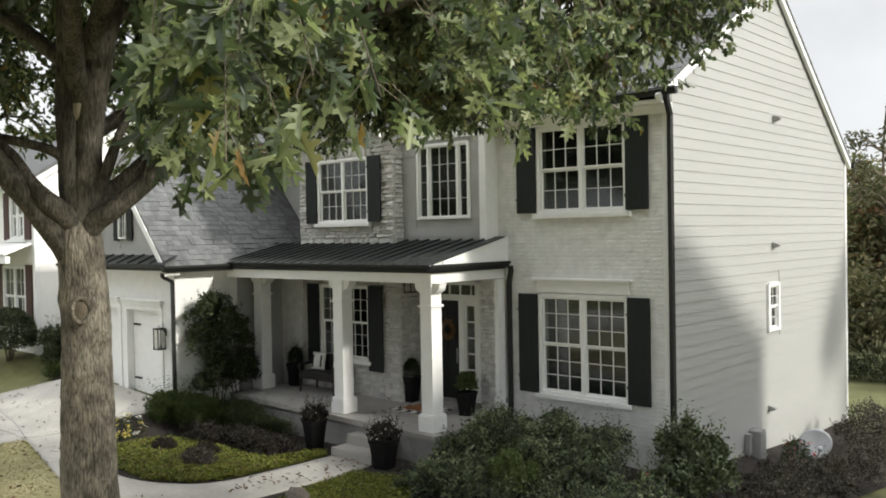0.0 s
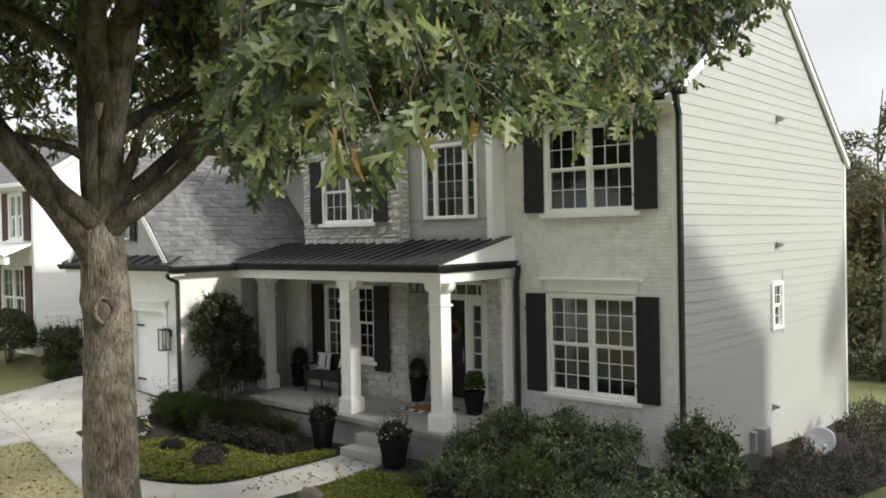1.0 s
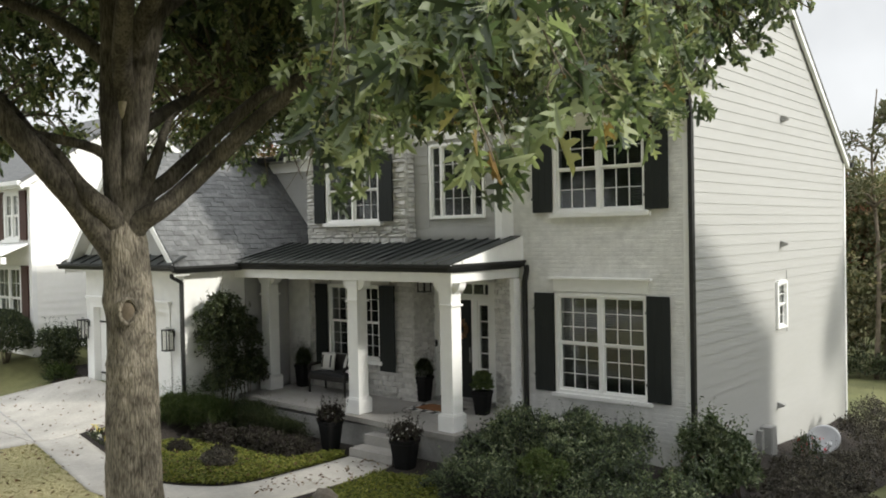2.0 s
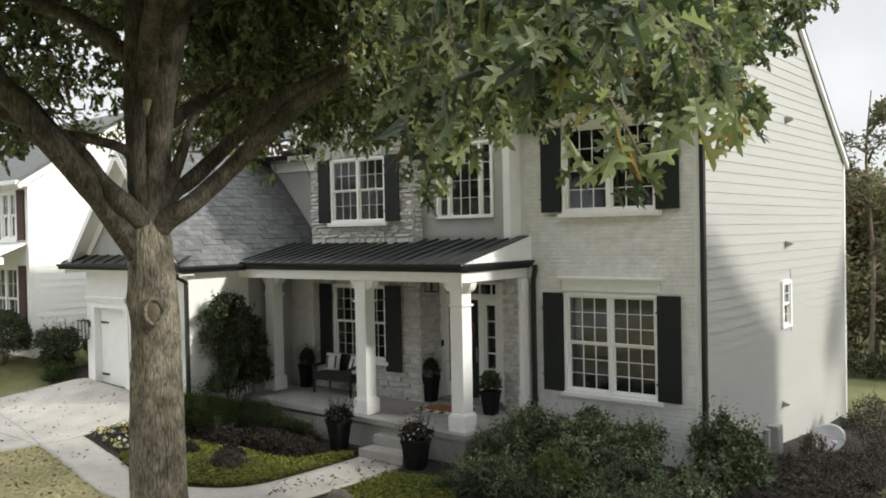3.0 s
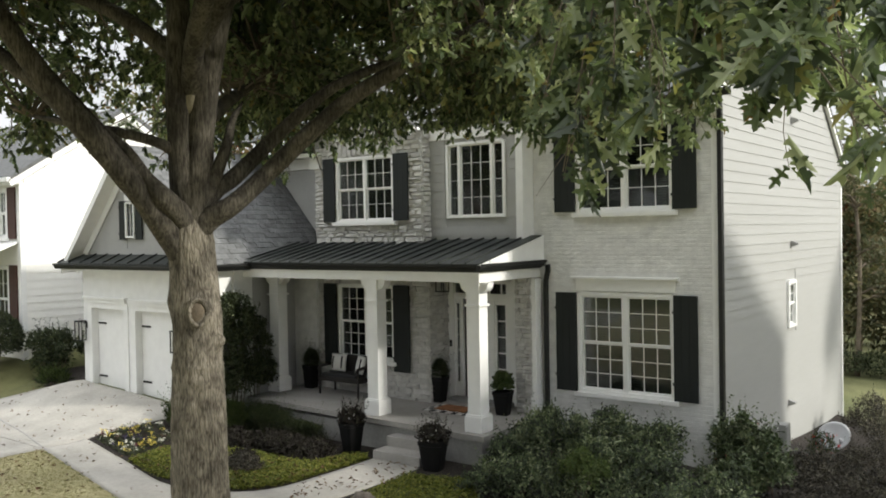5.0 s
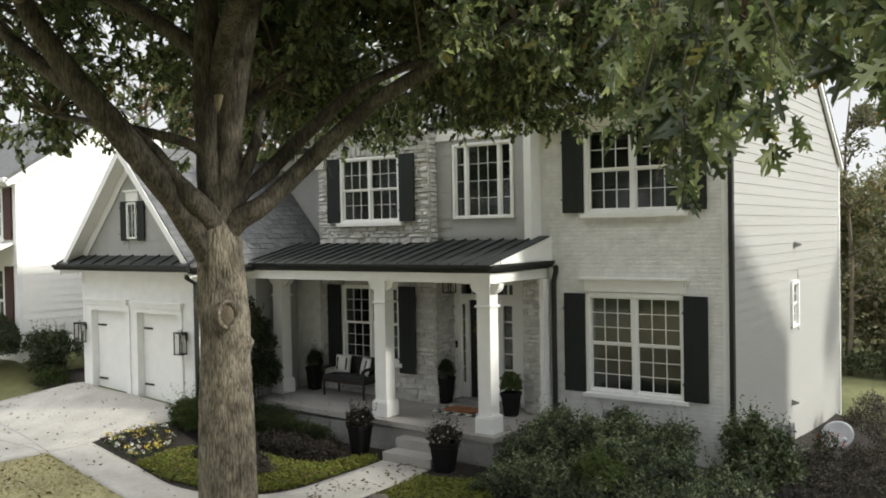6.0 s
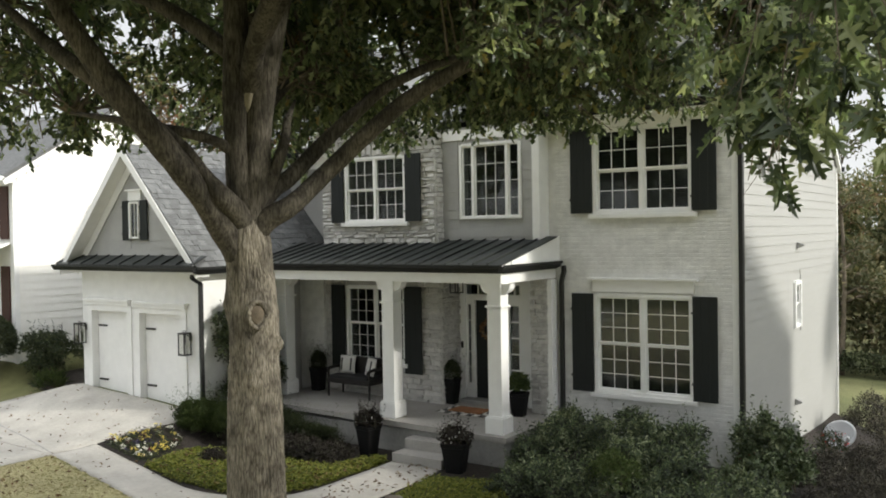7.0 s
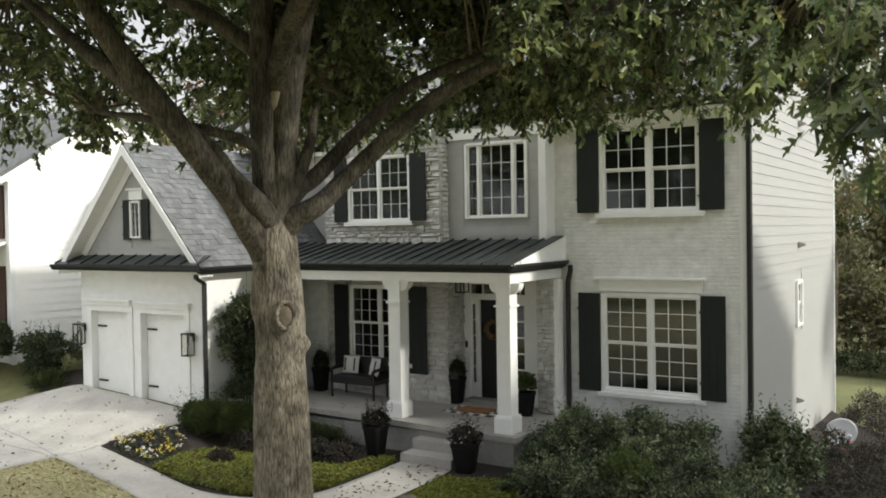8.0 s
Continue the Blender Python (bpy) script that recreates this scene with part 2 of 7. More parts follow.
    l.new(t2.outputs[0], b2.inputs["Height"])
    l.new(b1.outputs[0], b2.inputs["Normal"])
    l.new(b2.outputs[0], b.inputs["Normal"])
    return m


# limb bark darkened to put the crown's shade into its colour
M["bark"], M["limb_bark"] = bark_mat("ridged_oak_bark", 0.25, 0.2), bark_mat("shaded_smooth_limb_bark", 0.115, 0.06)


# ---- building helpers ----
def mesh_of(name, bm):
    me = bpy.data.meshes.new(name)
    bm.to_mesh(me)
    bm.free()
    return me


def part(name, bm, material, parent, label=""):
    """Links a bmesh as one mesh object, as a part of a thing or of a part (all of them built in the thing's own space)."""
    me = bm if isinstance(bm, bpy.types.Mesh) else mesh_of(name, bm)
    if not me.materials:
        me.materials.append(material)
    ob = new(name, me)
    if parent:
        ob.parent = parent
    return tagged(ob, label)


def thing(name, label, category, m=None, group="", kind=""):
    e = new(name)
    e.empty_display_size = 0.1
    if m:
        e.matrix_basis = m
    return tagged(e, label, category, group, kind)


def box(bm, x0, x1, y0, y1, z0, z1, bevel=0.0):
    v = [bm.verts.new((x, y, z)) for x in (x0, x1) for y in (y0, y1) for z in (z0, z1)]
    fs = [bm.faces.new([v[i] for i in q]) for q in ((0, 1, 3, 2), (4, 6, 7, 5), (0, 4, 5, 1), (2, 3, 7, 6), (0, 2, 6, 4), (1, 5, 7, 3))]
    if bevel:
        es = list({e for f in fs for e in f.edges})
        bmesh.ops.bevel(bm, geom=es, offset=bevel, segments=2, affect="EDGES", profile=0.7)
    return v


def boxes(*rows, bevel=0.0):
    bm = bmesh.new()
    for r in rows:
        box(bm, *r, bevel=bevel)
    return bm


def prism(bm, pts, axis, a, b):
    """A polygon drawn in the two other axes, in their order, pulled from a to b along the axis."""
    def at(p, s):
        c = list(p)
        c.insert("xyz".index(axis), s)
        return c
    lo, hi = [bm.verts.new(at(p, a)) for p in pts], [bm.verts.new(at(p, b)) for p in pts]
    bm.faces.new(lo)
    bm.faces.new(hi[::-1])
    for i in range(len(pts)):
        j = (i + 1) % len(pts)
        bm.faces.new((lo[j], lo[i], hi[i], hi[j]))
    bmesh.ops.recalc_face_normals(bm, faces=bm.faces)
    return bm


def tube(bm, pts, radii, seg=10, wob=0.0, cap=True):
    """A round limb through the points, with a radius at each."""
    pts = [Vector(p) for p in pts]
    rings, side = [], None
    for i, p in enumerate(pts):
        d = (pts[min(i + 1, len(pts) - 1)] - pts[max(i - 1, 0)]).normalized()
        if side is None:
            side = d.orthogonal().normalized()
        side = (side - d * side.dot(d)).normalized()
        up = d.cross(side)
        ring = []
        for k in range(seg):
            a = 2 * math.pi * k / seg
            w = side * math.cos(a) + up * math.sin(a)
            q = p + w * radii[i]
            r = radii[i] * (1 + wob * (noise.noise(q * 3.0 + Vector((7, 3, 1))) + 0.5 * noise.noise(q * 8.0)))
            ring.append(bm.verts.new(p + w * r))
        rings.append(ring)
    for a, b in zip(rings, rings[1:]):
        for k in range(seg):
            f = bm.faces.new((a[k], a[(k + 1) % seg], b[(k + 1) % seg], b[k]))
            f.smooth = True
    if cap:
        bm.faces.new(rings[0][::-1])
        bm.faces.new(rings[-1])
    return bm


def smooth_path(pts, n=6):
    """Points on a Catmull-Rom curve through the given ones, with their radii as a fourth number."""
    p = [np.array(q, float) for q in pts]
    p = [2 * p[0] - p[1]] + p + [2 * p[-1] - p[-2]]
    out = []
    for i in range(1, len(p) - 2):
        for s in np.arange(n) / n:
            out.append(0.5 * (2 * p[i] + (p[i + 1] - p[i - 1]) * s + (2 * p[i - 1] - 5 * p[i] + 4 * p[i + 1] - p[i + 2]) * s**2 + (3 * p[i] - p[i - 1] - 3 * p[i + 1] + p[i + 2]) * s**3))
    return out + [p[-2]]


def lathe(bm, rows, seg=24, x=0.0, y=0.0, square=0.0):
    """A turned form from rows of radius and height."""
    rings = []
    for r, z in rows:
        rings.append([bm.verts.new((x + r * math.cos(2 * math.pi * k / seg), y + r * math.sin(2 * math.pi * k / seg), z)) for k in range(seg)])
    for a, b in zip(rings, rings[1:]):
        for k in range(seg):
            f = bm.faces.new((a[k], a[(k + 1) % seg], b[(k + 1) % seg], b[k]))
            f.smooth = True
    bm.faces.new(rings[0][::-1])
    bm.faces.new(rings[-1])
    return bm


def wall_bm(axis, pos, thick, a0, a1, z0, z1, holes=()):
    """A wall in the plane axis = pos, growing thick inwards, with openings (a0, a1, z0, z1) right through it."""
    bm = bmesh.new()
    sa = sorted({a0, a1, *[h[0] for h in holes], *[h[1] for h in holes]})
    sz = sorted({z0, z1, *[h[2] for h in holes], *[h[3] for h in holes]})
    for i in range(len(sa) - 1):
        run = None
        for j in range(len(sz) - 1):
            ca, cz = (sa[i] + sa[i + 1]) / 2, (sz[j] + sz[j + 1]) / 2
            if any(h[0] < ca < h[1] and h[2] < cz < h[3] for h in holes):
                continue
            p0, p1 = sorted((pos, pos + thick))
            if axis == "y":
                box(bm, sa[i], sa[i + 1], p0, p1, sz[j], sz[j + 1])
            else:
                box(bm, p0, p1, sa[i], sa[i + 1], sz[j], sz[j + 1])
    bmesh.ops.remove_doubles(bm, verts=bm.verts, dist=1e-4)
    return bm


def chunk_mesh(name, material, w=1.0, d=1.0, h=1.0, ch=0.12, seed=0, rough=0.0):
    """A piece of w x d x h about the origin whose face at -y has chamfered edges; seed moves its corners a little."""
    rnd = random.Random(seed)
    j = lambda s: rnd.uniform(-s, s) * rough
    cx, cz = ch * h * 0.9, ch * h
    b = [(-w / 2, d / 2, -h / 2), (w / 2, d / 2, -h / 2), (w / 2, d / 2, h / 2), (-w / 2, d / 2, h / 2)]
    m = [(x + j(0.04 * w), -d / 2 + ch * d, z + j(0.10 * h)) for x, _, z in b]
    f = [((abs(x) - cx + j(0.05 * w)) * (1 if x > 0 else -1), -d / 2 + j(0.25 * d), (abs(z) - cz + j(0.08 * h)) * (1 if z > 0 else -1)) for x, _, z in b]
    faces = []
    for p, q in ((0, 4), (4, 8)):
        for i in range(4):
            k = (i + 1) % 4
            faces.append((p + i, p + k, q + k, q + i))
    faces.append((8, 9, 10, 11))
    me = bpy.data.meshes.new(name)
    me.from_pydata(b + m + f, [], faces)
    me.materials.append(material)
    return me


def joined_mesh(name, pieces, material):
    """One mesh from (mesh, matrix) pieces."""
    vs, fs, off = [], [], 0
    for me, m in pieces:
        co = np.empty(len(me.vertices) * 3)
        me.vertices.foreach_get("co", co)
        r, t = np.array(m.to_3x3()), np.array(m.translation)
        vs.append(co.reshape(-1, 3) @ r.T + t)
        fs += [tuple(off + i for i in p.vertices) for p in me.polygons]
        off += len(me.vertices)
    out = bpy.data.meshes.new(name)
    out.from_pydata(np.concatenate(vs).tolist(), [], fs)
    out.materials.append(material)
    return out


def lay(name, pieces, parent, material, near=None):
    """Lays (mesh, matrix) pieces on their wall or roof: those inside near become objects of their own, at most 300, the rest one joined part."""
    solo = [p for p in pieces if near is None or near(p[1].translation)][:300]
    ids = {id(p) for p in solo}
    rest = [p for p in pieces if id(p) not in ids]
    for me, m in solo:
        ob = new(name, me)
        ob.parent, ob.matrix_basis = parent, m
    if rest:
        tagged(part(name + "_infill", joined_mesh(name + "_infill", rest, material), material, parent), kind="stuff")


def free_runs(a0, a1, z0, z1, holes):
    """The stretches of a course between openings."""
    runs = [(a0, a1)]
    for h in holes:
        if h[2] < z1 - 0.005 and z0 + 0.005 < h[3]:
            nxt = []
            for s, e in runs:
                if h[1] <= s or h[0] >= e:
                    nxt.append((s, e))
                    continue
                if h[0] > s:
                    nxt.append((s, h[0]))
                if h[1] < e:
                    nxt.append((h[1], e))
            runs = nxt
    return [(s, e) for s, e in runs if e - s > 0.02]


def course_cells(a0, a1, z0, z1, holes, height, widths, rnd, joint=0.008):
    """Cells (a, z, w, h) of a coursed wall; height and widths are ranges."""
    z, out = z0, []
    while z < z1 - 0.03:
        h = min(rnd.uniform(*height), z1 - z)
        if z1 - z - h < height[0] * 0.6:
            h = z1 - z
        for s, e in free_runs(a0, a1, z, z + h, holes):
            a = s - (rnd.uniform(0, widths[0] * 0.9) if e - s > widths[1] else 0)
            while a < e - 0.01:
                w = rnd.uniform(*widths)
                if e - a - w < widths[0] * 0.5:
                    w = e - a
                lo = max(a, s)
                if a + w - lo > 0.02:
                    out.append(((lo + a + w) / 2, z + h / 2, a + w - lo - joint, h - joint))
                a += w
        z += h
    return out


def turned(axis, pos, a, z, sx, sy, sz):
    """The pose of a piece whose face looks to -y (axis y) or to +x (axis x)."""
    if axis == "y":
        return Matrix.Translation((a, pos, z)) @ Matrix.Diagonal((sx, sy, sz, 1))
    return Matrix.Translation((pos, a, z)) @ Matrix.Rotation(radians(90), 4, "Z") @ Matrix.Diagonal((sx, sy, sz, 1))


# ---- the ground ----
PORCH = 0.6


def porch_z(x):
    return PORCH + 0.02 * max(0.0, -3.5 - x)


def sstep(a, b, v):
    u = min(1.0, max(0.0, (v - a) / (b - a)))
    return u * u * (3 - 2 * u)


def gz(x, y):
    """Height of the ground: nearly level before the porch, rising to the garage, falling past the far side of the house."""
    z = 0.06 + 0.22 * sstep(-2.8, -6.6, y) * sstep(-3.0, -6.5, x)
    apron = sstep(-6.0, -3.4, y) * sstep(-8.6, -9.8, x)
    z = z * (1 - apron) + (0.57 + 0.065 * min(4.0, max(0.0, -9.6 - x))) * apron
    z -= 1.0 * sstep(-2.0, 1.5, x + 16.0 * sstep(8.6, 10.6, y)) * sstep(-3.0, 9.0, y) + 0.35 * sstep(-1.0, 4.0, x) * sstep(-9.0, -1.0, y)
    z -= 0.5 * sstep(9.0, 40.0, y)
    z -= 0.14 * sstep(-13.5, -14.6, x) * sstep(-5.6, -4.2, y) * sstep(-2.6, -3.4, y)
    z += 0.42 * sstep(-15.7, -16.5, x) * sstep(-5.2, -4.0, y)
    return z + (0.02 * noise.noise(Vector((x * 0.6, y * 0.6, 0.3))) if y < 9 else 0.0)


def sheet(name, material, inside, x0, x1, y0, y1, step, lift, label, category, kind="structure", edge=0.0):
    """A sheet laid on the ground where inside(x, y) holds, with a skirt down into the ground if edge is set."""
    bm, grid = bmesh.new(), {}
    nx, ny = int((x1 - x0) / step), int((y1 - y0) / step)
    cell = {(i, j) for i in range(nx) for j in range(ny) if inside(x0 + (i + 0.5) * step, y0 + (j + 0.5) * step)}
    def vert(i, j):
        if (i, j) not in grid:
            x, y = x0 + i * step, y0 + j * step
            grid[i, j] = bm.verts.new((x, y, gz(x, y) + lift))
        return grid[i, j]
    for i, j in sorted(cell):
        bm.faces.new((vert(i, j), vert(i + 1, j), vert(i + 1, j + 1), vert(i, j + 1))).smooth = True
    if edge:
        rim = [e for e in bm.edges if e.is_boundary]
        got = bmesh.ops.extrude_edge_only(bm, edges=rim)
        for v in [g for g in got["geom"] if isinstance(g, bmesh.types.BMVert)]:
            v.co.z -= edge
    ob = part(name, bm, material, None)
    return tagged(ob, label, category, kind=kind)


def lane(name, material, left, right, lift, label, category, kind="structure", across=8, edge=0.12):
    """A paved strip between two edge lines given as points, laid on the ground."""
    bm = bmesh.new()
    a, b = smooth_path(left, 8), smooth_path(right, 8)
    rows = []
    for p, q in zip(a, b):
        rows.append([bm.verts.new((*(p + (q - p) * k / across), 0)) for k in range(across + 1)])
    for r in rows:
        for v in r:
            v.co.z = gz(v.co.x, v.co.y) + lift
    for r, s in zip(rows, rows[1:]):
        for k in range(across):
            bm.faces.new((r[k], s[k], s[k + 1], r[k + 1])).smooth = True
    bmesh.ops.recalc_face_normals(bm, faces=bm.faces)
    if bm.faces and sum(f.normal.z for f in bm.faces) < 0:
        bmesh.ops.reverse_faces(bm, faces=bm.faces)
    got = bmesh.ops.extrude_edge_only(bm, edges=[e for e in bm.edges if e.is_boundary])
    for v in [g for g in got["geom"] if isinstance(g, bmesh.types.BMVert)]:
        v.co.z -= edge
    return tagged(part(name, bm, material, None), label, category, kind=kind)


def ground_sheet():
    """One sheet to the horizon, fine near the house and coarse far off."""
    xs = sorted({*np.arange(-24, 14.01, 0.4).round(3).tolist(), *(-24 - 3.0 * 1.45 ** np.arange(0, 14)).tolist(), *(14 + 3.0 * 1.45 ** np.arange(0, 14)).tolist()})
    ys = sorted({*np.arange(-20, 24.01, 0.4).round(3).tolist(), *(-20 - 3.0 * 1.45 ** np.arange(0, 14)).tolist(), *(24 + 3.0 * 1.45 ** np.arange(0, 14)).tolist()})
    vs = [(x, y, gz(x, y)) for y in ys for x in xs]
    nx = len(xs)
    fs = [(j * nx + i, j * nx + i + 1, (j + 1) * nx + i + 1, (j + 1) * nx + i) for j in range(len(ys) - 1) for i in range(nx - 1)]
    me = bpy.data.meshes.new("ground")
    me.from_pydata(vs, [], fs)
    me.polygons.foreach_set("use_smooth", [True] * len(fs))
    return tagged(part("ground", me, M["lawn_far"], None), "patchy autumn lawn with dry straw-coloured grass", "ground", kind="structure")


ground_sheet()
WALK_IN = [(-10.28, -5.38), (-9.26, -5.6), (-8.25, -5.87), (-7.25, -6.2), (-6.4, -6.38), (-5.75, -6.22), (-5.25, -5.75), (-5.1, -5.1), (-5.18, -4.0), (-5.27, -2.87)]
WALK_OUT = [(-10.3, -6.2), (-9.4, -6.43), (-8.6, -6.64), (-7.3, -6.98), (-6.2, -7.2), (-5.0, -6.95), (-4.3, -6.2), (-4.13, -5.2), (-4.13, -4.1), (-4.22, -2.87)]
DRIVE_IN = [(-9.6, -3.42), (-9.68, -4.05), (-9.96, -4.52), (-10.19, -5.0), (-10.29, -5.38), (-10.31, -6.2), (-10.33, -7.2), (-10.9, -22.0)]
lane("driveway", M["concrete"], [(-13.6, -3.42), (-14.3, -3.75), (-14.8, -4.2), (-15.1, -4.6), (-15.25, -5.2), (-15.4, -6.0), (-15.6, -9.0), (-15.7, -22.0)], DRIVE_IN, 0.03,
     "pale concrete driveway strewn with fallen leaves", "driveway", across=14)
lane("front_walk", M["concrete"], WALK_IN, WALK_OUT, 0.03, "curved pale concrete front walk with fallen leaves", "walkway")
lane("expansion_joint", M["foundation"], [(-15.3, -4.98), (-13.45, -5.42), (-11.93, -5.73), (-10.33, -6.17)], [(-15.3, -5.02), (-13.45, -5.45), (-11.93, -5.76), (-10.33, -6.2)], 0.034, "dark joint across the driveway slabs", "joint", edge=0.02, across=2)

# ---- the house ----
house = thing("house", "two-storey white painted-brick and stone house with dark roof", "house")
WT = 0.25
LW, UW = (-2.63, -0.80, 1.10, 2.93), (-2.63, -0.80, 4.42, 6.0)   # windows of the gabled block
STONE_Y, MID_Y, DOOR_Y, GAR_Y = -0.62, -0.36, 0.15, -3.40
MW = (-5.35, -4.00, 4.38, 5.86)
SW = (-8.12, -6.55, 4.36, 5.72)
PW = (-8.18, -6.65, 1.42, 3.0)
SIDE_W = (4.14, 4.68, 2.0, 2.96)
RIDGE_Y, RIDGE_Z, BACK_Y = 4.45, 9.2, 9.1
FSLOPE = (RIDGE_Z - 6.56) / RIDGE_Y
BSLOPE = (RIDGE_Z - 5.72) / (BACK_Y - RIDGE_Y)

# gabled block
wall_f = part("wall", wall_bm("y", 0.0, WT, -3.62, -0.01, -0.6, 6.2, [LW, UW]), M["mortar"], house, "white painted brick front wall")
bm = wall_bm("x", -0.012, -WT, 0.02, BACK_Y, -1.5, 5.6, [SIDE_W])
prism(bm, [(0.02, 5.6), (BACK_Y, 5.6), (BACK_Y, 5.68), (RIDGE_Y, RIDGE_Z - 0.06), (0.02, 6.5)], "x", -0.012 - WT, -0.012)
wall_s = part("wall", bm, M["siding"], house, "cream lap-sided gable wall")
part("wall", boxes((-9.4, -0.27, BACK_Y - WT, BACK_Y, -1.5, 5.6)), M["siding"], house)
part("wall", boxes((-3.62, -3.62 + 0.2, 0.27, 1.2, 0.6, 6.2)), M["trim"], house)

rnd = random.Random(4)
bricks = [(chunk_mesh("brick", M["brick"], ch=0.16, seed=k, rough=0.35), None) for k in range(4)]
cells = course_cells(-3.44, -0.11, -0.2, 6.14, [(LW[0] - 0.02, LW[1] + 0.02, LW[2] - 0.1, LW[3] + 0.34), (UW[0] - 0.02, UW[1] + 0.02, UW[2] - 0.1, UW[3] + 0.05)], (0.0745, 0.0755), (0.205, 0.225), rnd)
lay("brick", [(rnd.choice(bricks)[0], turned("y", 0.0076 + rnd.uniform(-0.001, 0.001), a, z, w, 0.02, h)) for a, z, w, h in cells], wall_f, M["brick"],
    near=lambda p: p.z < 2.9 and p.x > -1.0)

# lap siding on the gable wall, one board a course
def lap_board(name, material, axis, pos, a0, a1, z, h, parent, t=0.017):
    """A lap board, thick at its lower edge."""
    me = bpy.data.meshes.new(name)
    vs = [(0, a, zz) if axis == "x" else (a, 0, zz) for a in (a0, a1) for zz in (z, z + h)]
    sgn = 1 if axis == "x" else -1
    out = [(pos + sgn * (t if k % 2 == 0 else 0.006), v[1], v[2]) if axis == "x" else (v[0], pos + sgn * (t if k % 2 == 0 else 0.006), v[2]) for k, v in enumerate(vs)]
    back = [(pos, v[1], v[2]) if axis == "x" else (v[0], pos, v[2]) for v in vs]
    me.from_pydata(out + back, [], [(0, 2, 3, 1), (0, 4, 6, 2), (4, 5, 7, 6), (1, 3, 7, 5), (0, 1, 5, 4), (2, 6, 7, 3)])
    me.materials.append(material)
    ob = new(name, me)
    ob.parent = parent
    return ob


z = -1.1
while z < RIDGE_Z - 0.25:
    top = z + 0.1875
    lo = 0.11 if top < 6.42 else (top - 6.42) / FSLOPE + 0.05
    hi = BACK_Y - 0.1 if top < 5.6 else BACK_Y - (top - 5.6) / BSLOPE - 0.06
    for s, e in free_runs(lo, hi, z, top, [(SIDE_W[0] - 0.09, SIDE_W[1] + 0.09, SIDE_W[2] - 0.09, SIDE_W[3] + 0.09)]):
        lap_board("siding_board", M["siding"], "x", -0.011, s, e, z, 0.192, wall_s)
    z = top
part("corner_board", boxes((-0.115, 0.018, -0.012, 0.10, -1.2, 6.2), bevel=0.004), M["trim"], house, "white corner board")
part("corner_board", boxes((-0.1, 0.02, BACK_Y - 0.1, BACK_Y + 0.015, -1.4, 5.62), bevel=0.004), M["trim"], house)
part("corner_board", boxes((-3.74, -3.585, -0.395, -0.002, 3.75, 6.2), bevel=0.006), M["trim"], house, "wide white corner board")

# rakes and eaves of the main roof
def slab(bm, p, q, x0, x1, t):
    """A roof slab between two (y, z) lines."""
    d = Vector((q[0] - p[0], q[1] - p[1])).normalized()
    nrm = Vector((-d.y, d.x)) * t
    prism(bm, [p, q, (q[0] + nrm.x, q[1] + nrm.y), (p[0] + nrm.x, p[1] + nrm.y)], "x", x0, x1)
    return bm


F0 = (-0.42, 6.56 - 0.42 * FSLOPE)
B0 = (BACK_Y + 0.12, 5.72 - 0.12 * BSLOPE)
roof = part("roof", slab(slab(bmesh.new(), F0, (RIDGE_Y, RIDGE_Z), -14.0, 0.11, 0.05), (RIDGE_Y, RIDGE_Z), B0, -14.0, 0.11, 0.05), M["shingle"], house, "dark grey asphalt shingle main roof")
part("rake_board", slab(bmesh.new(), (F0[0], F0[1] - 0.18), (RIDGE_Y, RIDGE_Z - 0.20), 0.02, 0.095, 0.15), M["trim"], house, "white rake board")
part("rake_board", slab(bmesh.new(), (RIDGE_Y, RIDGE_Z - 0.155), (B0[0], B0[1] - 0.14), 0.02, 0.095, 0.115), M["trim"], house)
part("soffit", boxes((-3.75, 0.02, -0.33, 0.0, 6.16, 6.22), (-3.75, 0.03, -0.05, -0.018, 6.02, 6.18), bevel=0.004), M["trim"], house, "white soffit and frieze board")


def gutter(pts, parent, r=0.055, drop=0.12, name="gutter"):
    """A black K-shaped gutter along a line of points."""
    bm = bmesh.new()
    for a, b in zip(pts, pts[1:]):
        a, b = Vector(a), Vector(b)
        d = (b - a).normalized()
        o = Vector((d.y, -d.x, 0))
        prof = [(0.0, 0.0), (0.0, -drop), (0.06, -drop), (0.085, -drop * 0.55), (0.115, -drop * 0.35), (0.115, 0.0), (0.10, 0.0), (0.10, -0.02), (0.012, -0.02), (0.012, 0.0)]
        ra, rb = [bm.verts.new(a - d * 0.02 + o * p + Vector((0, 0, q))) for p, q in prof], [bm.verts.new(b + d * 0.02 + o * p + Vector((0, 0, q))) for p, q in prof]
        n = len(prof)
        for i in range(n):
            bm.faces.new((ra[i], ra[(i + 1) % n], rb[(i + 1) % n], rb[i]))
        bm.faces.new(ra[::-1])
        bm.faces.new(rb)
    bmesh.ops.recalc_face_normals(bm, faces=bm.faces)
    return part(name, bm, M["black"], parent, "black metal gutter")


def downpipe(pts, parent, w=0.085):
    """A black square downpipe with its bends."""
    bm = bmesh.new()
    tube(bm, pts, [w * 0.62] * len(pts), seg=4)
    for f in bm.faces:
        f.smooth = False
    return part("downpipe", bm, M["black"], parent, "black metal downpipe")


gutter([(-3.9, -0.34, 6.38), (0.32, -0.34, 6.38)], house)
downpipe([(0.16, -0.38, 6.32), (0.16, -0.38, 6.2), (0.06, -0.07, 5.98), (0.06, -0.07, 5.7), (0.06, -0.07, 0.0)], house)
gutter([(0.14, BACK_Y + 0.12, 5.64), (-9.4, BACK_Y + 0.12, 5.64)], house)

